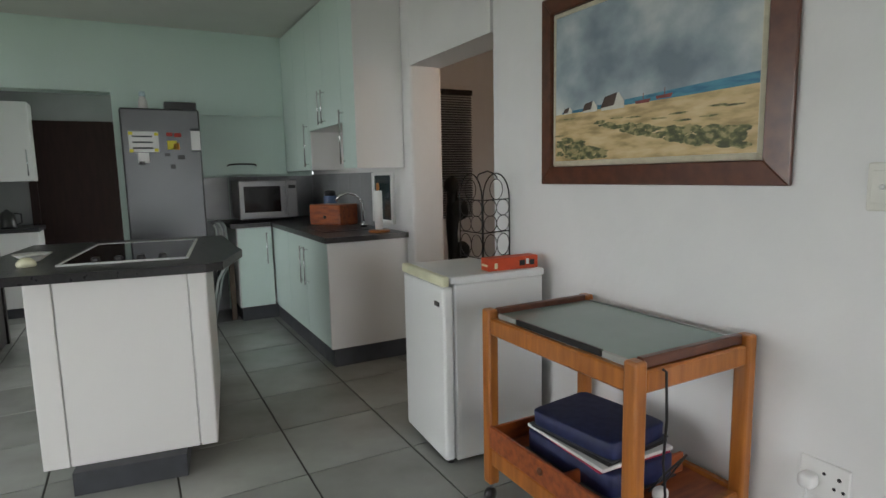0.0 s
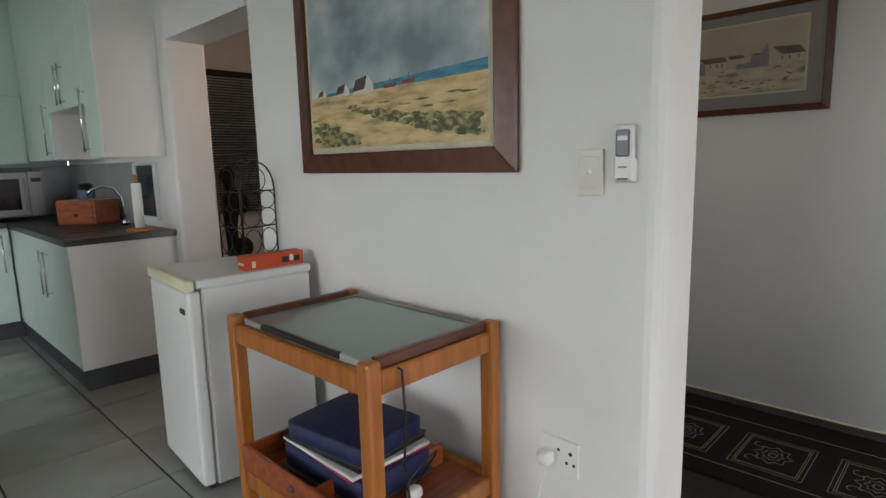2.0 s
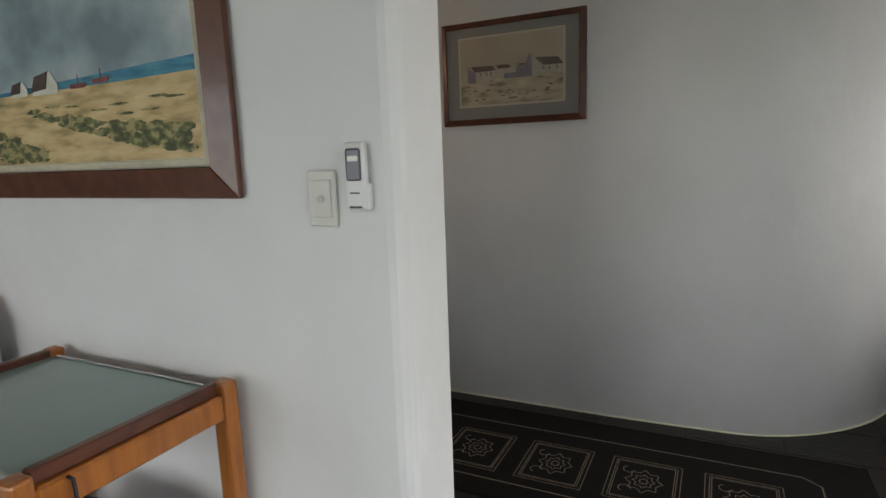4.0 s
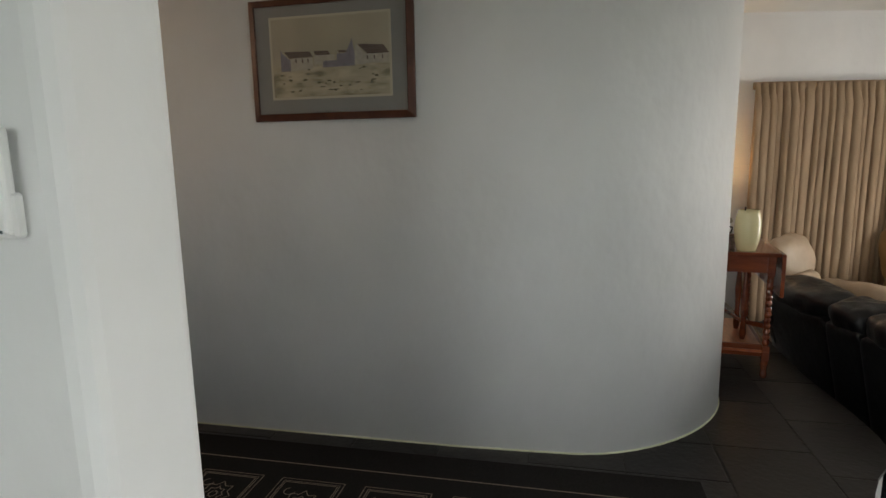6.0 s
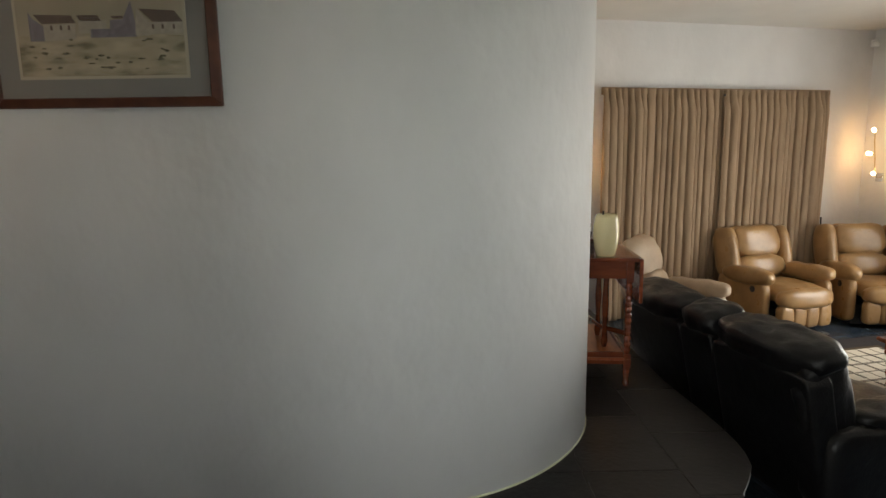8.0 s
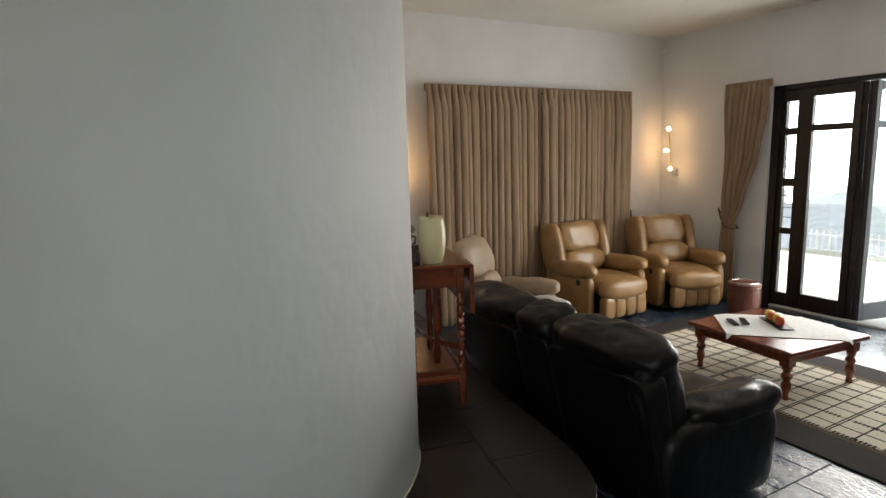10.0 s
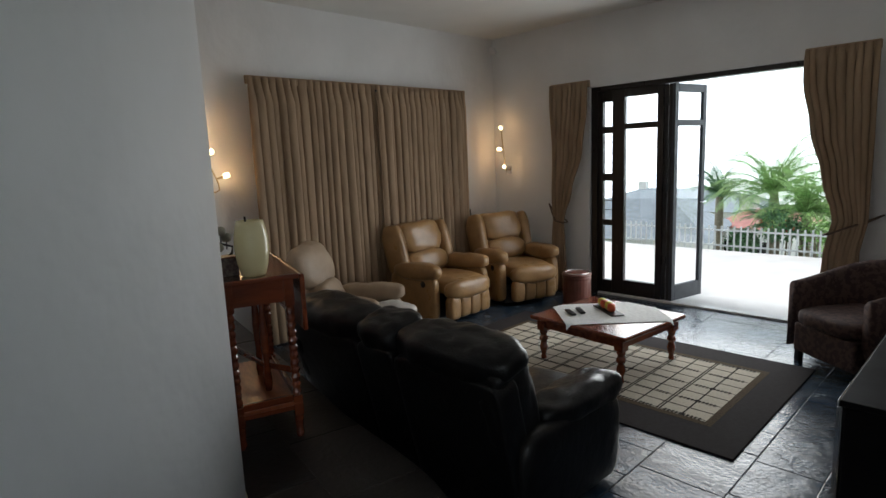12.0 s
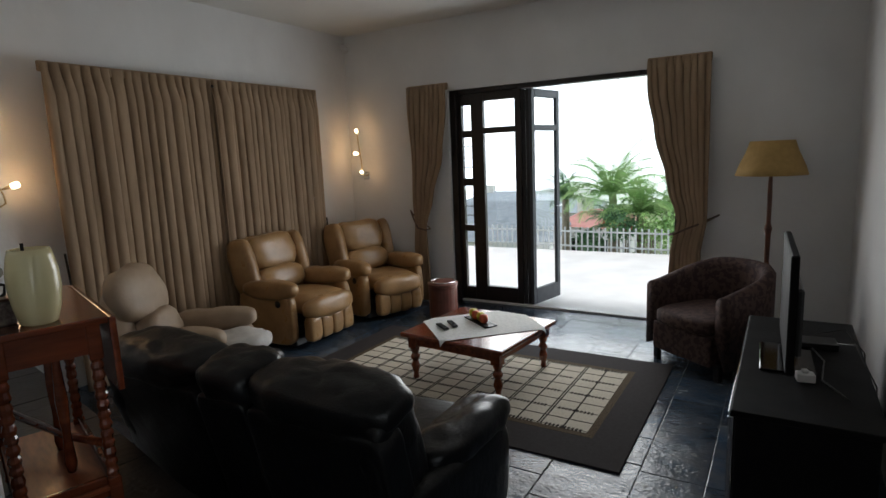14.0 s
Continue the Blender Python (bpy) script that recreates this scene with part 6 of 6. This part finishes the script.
def tv_corner():
    t = thing("long low black television cabinet with bright metal edging, against the wall", "television cabinet", "tv_cabinet", lp(-4.535, 2.41, LOW))
    H = 0.62
    bm = newbox(-0.22, 0.22, -0.66, 0.66, 0.05, H - 0.025, 0.004)
    blk = material("black_lacquer", (0.006, 0.006, 0.007), 0.6, spec=0.12, scale=6, vary=0.3)
    part("body", bm, blk, t)
    part("tabletop", newbox(-0.24, 0.235, -0.68, 0.68, H - 0.025, H, 0.003), blk, t)
    part("plinth", newbox(-0.2, 0.2, -0.64, 0.64, 0, 0.05), BLACK, t)
    for k in range(3):
        y = -0.65 + 0.435 * k
        d = part("door", newbox(0.221, 0.235, y, y + 0.425, 0.07, H - 0.04, 0.003), blk, t)
        part("knob", newbox(0.235, 0.25, y + 0.19, y + 0.235, 0.3, 0.31, 0.002), CHROME, d)
    part("edging", newbox(0.236, 0.242, -0.68, 0.68, H - 0.02, H - 0.006, 0.001), CHROME, t, "bright metal edging")
    part("edging", newbox(0.224, 0.242, 0.672, 0.682, 0.05, H - 0.026, 0.001), CHROME, t, "bright metal edging")
    v = thing("black flat television seen edge-on, standing on the cabinet", "television", "television", lp(-4.47, 2.43, LOW + H, 2))
    part("screen", newbox(-0.016, 0.014, -0.36, 0.36, 0.05, 0.535, 0.006), blk, v)
    part("back_case", newbox(-0.045, -0.016, -0.25, 0.25, 0.09, 0.38, 0.01), BLACK, v)
    part("stand_neck", newbox(-0.03, 0.0, -0.04, 0.04, 0.012, 0.07, 0.003), BLACK, v)
    part("stand_foot", newbox(-0.11, 0.10, -0.19, 0.19, 0, 0.012, 0.004), HOB, v)
    a = thing("small white plug adaptor lying on the television cabinet", "adaptor", "adaptor", lp(-4.54, 2.675, LOW + H, 10))
    part("adaptor_body", newbox(-0.035, 0.03, -0.025, 0.025, 0, 0.035, 0.004), WHITE, a)
    part("socket_tip", newbox(-0.012, 0.012, -0.012, 0.012, 0.035, 0.05, 0.003), WHITE, a)
    r = thing("small black set-top box lying on the television cabinet", "set-top box", "set_top_box", lp(-4.60, 2.18, LOW + H, 6))
    part("case", newbox(-0.08, 0.08, -0.06, 0.06, 0, 0.03, 0.003), BLACK, r)
    for k, pts in enumerate((((-4.58, 2.25, H + 0.01), (-4.62, 2.4, H + 0.004), (-4.6, 2.65, H + 0.005), (-4.68, 2.85, H + 0.01)), ((-4.64, 2.15, H + 0.01), (-4.74, 2.3, H + 0.06), (-4.8, 2.5, H - 0.05), (-4.78, 2.75, H - 0.2)), ((-4.55, 2.1, H + 0.02), (-4.72, 2.05, H + 0.06), (-4.79, 2.15, H - 0.02), (-4.8, 2.3, H - 0.35)))):
        c = thing("thin black cable trailing behind the television", "cable", "tv_cable", lp(0, 0, LOW), "television cables")
        bm = bmesh.new()
        sm = []
        for i in range(len(pts) - 1):
            p, q = Vector(pts[i]), Vector(pts[i + 1])
            for s in range(5):
                u = s / 5
                sm.append(p.lerp(q, u) + Vector((0, 0, 0)))
        sm.append(Vector(pts[-1]))
        tube(bm, sm, 0.0035, 5)
        part("cable_length", bm, BLACK, c, smooth=True)


tv_corner()


# ---- wall lamps ----
BULB = glow("lamp_glass", (1.0, 0.76, 0.42), 14.0)
BRASS = material("satin_brass", (0.55, 0.44, 0.28), 0.3, metal=1.0, scale=8, vary=0.1)


def wall_lamp(m, label, plate, rod, bulbs, group):
    t = thing(label, "wall lamp", "wall_lamp", m, group)
    px, pz = plate
    part("wall_plate", newbox(px - 0.042, px + 0.042, -0.016, 0, pz - 0.045, pz + 0.045, 0.003), CHROME, t, "square chrome wall plate")
    bm = bmesh.new()
    tube(bm, [(px, -0.016, pz)] + rod, 0.006, 8)
    part("stem", bm, BRASS, t, "curved satin brass stem", True)
    for (ax, ay, az), (bx, by, bz) in bulbs:
        a, b = Vector((ax, ay, az)), Vector((bx, by, bz))
        d = (b - a).normalized()
        bm = bmesh.new()
        tube(bm, [a, b - d * 0.012], [0.005, 0.014], 10)
        part("lamp_holder", bm, BRASS, t, smooth=True)
        bm = bmesh.new()
        tube(bm, [b - d * 0.012, b, b + d * 0.035, b + d * 0.042], [0.015, 0.021, 0.022, 0.012], 12)
        part("lamp_shade", bm, BULB, t, "lit frosted glass cup", True)
        p = m @ (b + d * 0.07)
        lamp("wall_lamp_light", "POINT", pose(*p), 1.4, (1.0, 0.55, 0.22), (0.02, 0))


wall_lamp(lp(-0.265, 0, 0, 180), "lit brass wall lamp with three cups, in the lounge corner",
          (-0.04, 1.0), [(-0.045, -0.05, 1.0), (-0.04, -0.08, 1.03), (-0.045, -0.09, 1.2), (-0.07, -0.09, 1.38), (-0.075, -0.09, 1.5)],
          [((-0.04, -0.08, 1.03), (-0.01, -0.13, 1.04)), ((-0.05, -0.09, 1.25), (-0.065, -0.13, 1.255)), ((-0.07, -0.09, 1.48), (-0.05, -0.13, 1.5))], "wall lamps")
wall_lamp(lp(0, 3.72, 0, -90), "lit slanting brass wall lamp with three cups, beside the curtains",
          (-0.06, 1.03), [(0.04, -0.05, 1.0), (0.10, -0.07, 0.98), (0.13, -0.08, 1.0), (0.12, -0.09, 1.06), (0.03, -0.09, 1.28), (-0.08, -0.09, 1.52)],
          [((0.11, -0.09, 1.09), (0.17, -0.11, 1.11)), ((0.03, -0.09, 1.28), (0.05, -0.14, 1.30)), ((-0.06, -0.09, 1.47), (0.02, -0.11, 1.50))], "wall lamps")

bm = bmesh.new()
lathe(bm, [(0.04, 0), (0.045, 0.03), (0.03, 0.06)], 14)
o = thing("small white alarm sensor high in the corner of the lounge", "alarm sensor", "alarm_sensor", lp(-0.06, 0.06, 2.40))
part("case", bm, WHITE, o, smooth=True)
part("bracket", newbox(-0.015, 0.058, -0.015, 0.0, 0.05, 0.08), WHITE, o)

# curtain-side floor uprights
o = thing("slim walking stick with pale round knob, leaning by drawn curtain", "walking stick", "walking_stick", lp(-0.19, 0.84, LOW))
bm = bmesh.new()
tube(bm, [(0, 0, 0.0), (0.03, 0.0, 1.18)], 0.011, 8)
part("shaft", bm, IRON, o, smooth=True)
bm = bmesh.new()
pillow(bm, -0.0, 0.06, -0.03, 0.03, 1.17, 1.24, 2.2, seg=(8, 6))
part("knob", bm, CREAMFAB, o, smooth=True)
o = thing("thin dark rod leaning by the drawn curtain", "rod", "thin_rod", lp(-0.13, 0.60, LOW))
bm = bmesh.new()
tube(bm, [(0, 0, 0.0), (0.03, 0.0, 0.97)], 0.008, 8)
part("shaft", bm, IRON, o, smooth=True)
o = thing("thin dark rod standing at the far edge of the drawn curtain", "rod", "thin_rod", lp(-0.14, 3.26, LOW))
bm = bmesh.new()
tube(bm, [(0, 0, 0.0), (0.03, 0.04, 1.02)], 0.008, 8)
part("shaft", bm, IRON, o, smooth=True)


# ---- outside ----
PAVE = material("pale_terrace", (0.82, 0.81, 0.79), 0.7, scale=2, vary=0.12, bump=0.001)
bm = bmesh.new()
prism(bm, [(-9, -3.85), (6, -3.35), (6, -0.17), (-9, -0.17)], LOW - 0.2, LOW - 0.02)
setting("terrace", bm, PAVE, "bright pale terrace outside the doors", lp(0, 0))
bm = bmesh.new()
vs = [bm.verts.new(p) for p in ((-400, -400, -4), (400, -400, -4), (400, 400, -4), (-400, 400, -4))]
bm.faces.new(vs)
setting("ground", bm, material("garden_ground", (0.16, 0.2, 0.09), 0.9, scale=0.4, vary=0.4), "green hillside falling away below the terrace")
HAZE = material("hazy_green", (0.34, 0.40, 0.36), 0.9, scale=0.6, vary=0.3)


def railing():
    t = thing("white-tipped metal palisade fence along the terrace edge", "fence", "terrace_fence", lp(0, -3.72, LOW - 0.07))
    fm = material("fence_paint", (0.5, 0.52, 0.52), 0.5, scale=10, vary=0.2)
    mesh = None
    x = -6.0
    while x < 0.2:
        if mesh is None:
            bm = newbox(-0.012, 0.012, -0.008, 0.008, 0, 0.42, 0.0)
            bmesh.ops.transform(bm, matrix=Matrix.Identity(4), verts=bm.verts[:])
            o = part("paling", bm, fm, t)
            mesh = o.data
        else:
            o = new("paling", mesh)
            o.parent = t
        o.matrix_local = pose(x, 0, 0)
        x += 0.095
    for z in (0.10, 0.34):
        part("rail", newbox(-6.0, 0.2, 0.01, 0.03, z, z + 0.025), fm, t)


railing()

LEAF1 = material("palm_leaf", (0.16, 0.33, 0.09), 0.45, scale=6, colour2=(0.32, 0.48, 0.17), island=0.4)
LEAF2 = material("dark_palm_leaf", (0.06, 0.15, 0.07), 0.5, scale=6, colour2=(0.12, 0.24, 0.11), island=0.35)
TRUNK = material("palm_trunk", (0.26, 0.22, 0.16), 0.8, scale=12, vary=0.35, bump=0.01, stretch=(1, 1, 6))


def palm(x, y, top, spread, fronds, leaf, seed, label, lean=0.0, arch=1.0):
    rng = random.Random(seed)
    t = thing(label, "palm tree", "palm_tree", lp(x, y, -4.0))
    h = top + 4.0
    bm = bmesh.new()
    tube(bm, [(lean * (i / 8) ** 2, 0, h * i / 8) for i in range(9)], [0.12 - 0.05 * i / 8 for i in range(9)], 10)
    part("trunk", bm, TRUNK, t, smooth=True)
    bm = bmesh.new()
    for f in range(fronds):
        az = 2 * math.pi * (f + rng.uniform(-0.3, 0.3)) / fronds * 1.0 + f * 2.4
        up = rng.uniform(0.2, 1.4)
        L = spread * rng.uniform(0.8, 1.1)
        n = 18
        p = Vector((lean, 0, h))
        d = Vector((math.cos(az) * math.cos(up), math.sin(az) * math.cos(up), math.sin(up)))
        pts = [p.copy()]
        for i in range(n):
            d = (d + Vector((0, 0, -0.10 * arch * (0.4 + i / n)))).normalized()
            p = p + d * (L / n)
            pts.append(p.copy())
        tube(bm, pts, [0.014 * (1 - i / (n + 3)) + 0.003 for i in range(n + 1)], 4)
        for i in range(2, n + 1):
            q = pts[i]
            dd = (pts[i] - pts[i - 1]).normalized()
            side = dd.cross(Vector((0, 0, 1)))
            side = side.normalized() if side.length > 0.01 else Vector((1, 0, 0))
            ll = L * 0.30 * math.sin(math.pi * min(0.96, 0.16 + 0.8 * i / n)) * rng.uniform(0.85, 1.1)
            for s in (-1, 1):
                for sub in (0, 0.5):
                    b = q - dd * (L / n) * sub
                    tip = b + side * s * ll * 0.8 + dd * ll * 0.55 - Vector((0, 0, ll * rng.uniform(0.2, 0.55)))
                    mid = b + side * s * ll * 0.45 + dd * ll * 0.22 - Vector((0, 0, ll * 0.06))
                    w = dd * 0.0065 * spread
                    v = [bm.verts.new(c) for c in (b - w * 0.5, mid - w, tip, mid + w, b + w * 0.5)]
                    bm.faces.new(v)
    part("crown", bm, leaf, t, "arching green fronds")
    return t


palm(-1.72, -5.3, 0.34, 1.2, 32, LEAF1, 3, "tall feathery palm with bright arching fronds beyond the fence")
palm(-0.72, -5.6, 0.24, 0.72, 26, LEAF2, 5, "small dark green palm beyond the fence")
palm(-2.35, -4.7, 0.08, 0.9, 32, LEAF1, 7, "low bushy palm beside the fence")
palm(-2.9, -4.9, 0.10, 0.85, 30, LEAF1, 8, "bushy palm behind the fence")
palm(-1.95, -4.6, -0.15, 0.7, 22, LEAF2, 11, "low dense palm clump against the fence")


def bush(x, y, z, r, seed, label, leaf, accent=None):
    rng = random.Random(seed)
    t = thing(label, "shrub", "shrub", lp(x, y, -4.0))
    bm = bmesh.new()
    for k in range(5):
        a = rng.uniform(0, 6.28)
        tube(bm, [(0, 0, 0), (0.1 * math.cos(a), 0.1 * math.sin(a), (4 + z) * 0.6), (r * 0.5 * math.cos(a), r * 0.5 * math.sin(a), 4 + z)], [0.04, 0.03, 0.012], 6)
    part("stems", bm, TRUNK, t)
    bm = bmesh.new()
    for k in range(900):
        v = Vector((rng.gauss(0, 1), rng.gauss(0, 1), rng.gauss(0, 1))).normalized() * r * rng.uniform(0.5, 1.0) * (0.8 + 0.3 * math.sin(k))
        v.z = v.z * 0.8 + 4 + z
        s = 0.035
        a = Vector((rng.uniform(-1, 1), rng.uniform(-1, 1), rng.uniform(-1, 1))).normalized() * s
        b = a.orthogonal().normalized() * s * 0.45
        bm.faces.new([bm.verts.new(v + q) for q in (a, b, -a, -b)])
    part("crown", bm, leaf, t, "small dense leaves")
    if accent:
        bm = bmesh.new()
        for k in range(40):
            v = Vector((rng.gauss(0, 0.12), 0.25 * r, 4 + z + rng.gauss(0, 0.05)))
            pillow(bm, v.x - 0.015, v.x + 0.015, v.y - 0.015, v.y + 0.015, v.z - 0.015, v.z + 0.015, 2, seg=(3, 3))
        part("flowers", bm, accent, t, "reddish flower heads")["kind"] = "stuff"


bush(-2.1, -4.3, -0.08, 0.36, 21, "leafy shrub with reddish flowers at the fence", LEAF2, material("flower_red", (0.5, 0.14, 0.07), 0.6, scale=30, vary=0.4))
bush(-2.75, -4.3, -0.15, 0.45, 22, "dense green shrub at the fence", LEAF1)
bush(-1.55, -4.4, -0.38, 0.3, 23, "low dark shrub at the fence", LEAF2)


def house(x, y, w, d, eave, ridge, wallc, roofc, label, rz=0):
    t = thing(label, "house", "house", lp(x, y, -4.0, rz))
    part("wall", newbox(-w / 2, w / 2, -d / 2, d / 2, 0, eave + 4), wallc, t)
    bm = bmesh.new()
    a, b = w / 2 + 0.3, d / 2 + 0.3
    e, r = eave + 4, ridge + 4
    v = [bm.verts.new(p) for p in ((-a, -b, e), (a, -b, e), (a, b, e), (-a, b, e), (-a * 0.45, 0, r), (a * 0.45, 0, r))]
    for q in ((0, 1, 5, 4), (2, 3, 4, 5), (1, 2, 5), (3, 0, 4), (3, 2, 1, 0)):
        bm.faces.new([v[i] for i in q])
    part("roof", bm, roofc, t)
    for k in (-0.3, 0.0, 0.3):
        wn = part("window", newbox(k * w - 0.5, k * w + 0.5, d / 2, d / 2 + 0.05, e - 1.6, e - 0.5, 0.02), WHITE, t, "white window frame")
        part("pane", newbox(k * w - 0.44, k * w + 0.44, d / 2 + 0.05, d / 2 + 0.06, e - 1.54, e - 0.56), HOB, wn, "dark window pane")
    part("chimney", newbox(w * 0.2, w * 0.2 + 0.6, -0.3, 0.3, r - 1.0, r + 0.5), wallc, t)


SL_ROOF = material("grey_roof_tiles", (0.22, 0.26, 0.29), 0.7, scale=4, vary=0.2, bump=0.02)
RED_ROOF = material("red_roof_tiles", (0.45, 0.20, 0.17), 0.7, scale=4, vary=0.2)
WASH = material("pale_render", (0.6, 0.6, 0.57), 0.8, scale=2, vary=0.1)
house(7.5, -18, 7, 6, -2.3, -0.95, WASH, SL_ROOF, "grey-roofed neighbouring house down the slope", 12)
house(3.4, -23, 2.6, 4, -2.4, -1.75, WASH, RED_ROOF, "red-roofed house farther down the slope", -8)
house(14, -38, 12, 8, -3.2, -1.9, WASH, SL_ROOF, "distant pale house with a grey roof", 4)

# bright overcast sky and haze far off
bm = bmesh.new()
n = 48
lo = [bm.verts.new((58 * math.cos(2 * math.pi * k / n), 58 * math.sin(2 * math.pi * k / n), -6)) for k in range(n)]
hi = [bm.verts.new((58 * math.cos(2 * math.pi * k / n), 58 * math.sin(2 * math.pi * k / n), 34)) for k in range(n)]
for k in range(n):
    bm.faces.new((lo[k], hi[k], hi[(k + 1) % n], lo[(k + 1) % n]))
o = setting("backdrop", bm, glow("sky_haze", (0.93, 0.97, 1.0), 5.0), "white overcast sky low over the horizon")

# ---- floors laid piece by piece ----
rng = random.Random(11)
tile_mesh = None
for i in range(-7, 5):
    for j in range(-2, 15):
        x, y = -0.10 + 0.5 * i, 0.25 + 0.5 * j
        if x + 0.5 > 2.12 or x < -3.2 or y < -0.7:
            continue
        if tile_mesh is None:
            o = part("tile", newbox(0.004, 0.496, 0.004, 0.496, -0.008, 0, 0.0015), KTILE)
            tile_mesh = o.data
        else:
            o = new("tile", tile_mesh)
        o.location = (x, y, 0)
        o["kind"] = "structure"
        o.parent = bpy.data.objects["floor_kitchen"]
for j in range(-2, 15):
    y = 0.25 + 0.5 * j
    if y < -0.7:
        continue
    for x0, x1 in ((1.90, 2.115),):
        o = part("tile", newbox(x0 + 0.0025, x1, y + 0.0025, y + 0.4975, -0.008, 0, 0.0015), KTILE)
        o["kind"] = "structure"
        o.parent = bpy.data.objects["floor_kitchen"]


for i in range(-7, 5):
    x0, x1 = max(-3.2, -0.10 + 0.5 * i), min(2.115, 0.40 + 0.5 * i)
    o = part("tile", newbox(x0 + 0.004, x1 - 0.004, -0.696, -0.254, -0.008, 0, 0.0015), KTILE)
    o["kind"] = "structure"
    o.parent = bpy.data.objects["floor_kitchen"]


def edge_y(x):
    pts = sorted(EDGE)
    for (xa, ya), (xb, yb) in zip(pts, pts[1:]):
        if xa <= x <= xb:
            return ya + (yb - ya) * (x - xa) / (xb - xa)
    return pts[0][1] if x < pts[0][0] else pts[-1][1]


landing = bpy.data.objects["landing_floor"]


def slab(name, poly, z0, z1, mat, parent, m=None):
    """A slate with slightly uneven, dressed edges."""
    bm = bmesh.new()
    n = len(poly)
    cx, cy = sum(p[0] for p in poly) / n, sum(p[1] for p in poly) / n
    lo = [bm.verts.new((x, y, z0)) for x, y in poly]
    mid = [bm.verts.new((x, y, z1 - 0.0015)) for x, y in poly]
    hi = [bm.verts.new((x + (cx - x) * 0.018, y + (cy - y) * 0.018, z1)) for x, y in poly]
    for a, b in ((lo, mid), (mid, hi)):
        for i in range(n):
            bm.faces.new((a[i], a[(i + 1) % n], b[(i + 1) % n], b[i]))
    bm.faces.new(hi)
    o = part(name, bm, mat, parent)
    if m is not None:
        o.matrix_world = m
    return o


# landing slates in rows along x, trimmed to the curved nosing
y = -1.10
row = 0
while y < 3.2:
    h = 0.40 if row else 0.36
    x = 2.125 + (0.2 if row % 2 else 0)
    if row % 2:
        x = 2.125
    while x < 7.3:
        w = rng.choice((0.3, 0.42, 0.5)) if x > 2.2 else 0.3
        x1 = min(x + w, 7.4)
        top = y + h
        if y < -0.6:
            n = 5
            lowp = [(x + 0.003 + (x1 - x - 0.006) * k / n, max(y + 0.003, edge_y(x + (x1 - x) * k / n) - 0.03)) for k in range(n + 1)]
            if min(p[1] for p in lowp) < top - 0.02 and max(p[1] for p in lowp) < top - 0.006:
                slab("slate", lowp + [(x1 - 0.003, top - 0.003), (x + 0.003, top - 0.003)], -0.012, rng.uniform(-0.0012, 0.0004), SLATE_DARK, landing)
        elif not (x > 4.6 and y > -0.3) and not (x > 3.9 and y > 0.7):
            j = [rng.uniform(0.001, 0.005) for _ in range(4)]
            slab("slate", [(x + j[0], y + j[1]), (x1 - j[2], y + j[1]), (x1 - j[2], top - j[3]), (x + j[0], top - j[3])], -0.012, rng.uniform(-0.0012, 0.0004), SLATE_DARK, landing)
        x = x1
    y += h
    row += 1

lounge = bpy.data.objects["floor_lounge"]
LP = lp(0, 0, 0)
x = -4.9
while x < 0.0:
    w = rng.choice((0.30, 0.36, 0.42))
    y = 0.0 - rng.uniform(0, 0.2)
    while y < 4.3:
        h = rng.choice((0.30, 0.38, 0.48))
        j = [rng.uniform(0.0006, 0.003) for _ in range(8)]
        x1 = min(x + w, 0.0)
        ya, yb = max(y, -0.24), min(y + h, 4.3)
        slab("slate", [(x + j[0], ya + j[1]), (x1 - j[2], ya + j[3]), (x1 - j[4], yb - j[5]), (x + j[6], yb - j[7])], LOW - 0.010, LOW - rng.uniform(0.0003, 0.002), SLATE, lounge, LP)
        y += h
    x += w
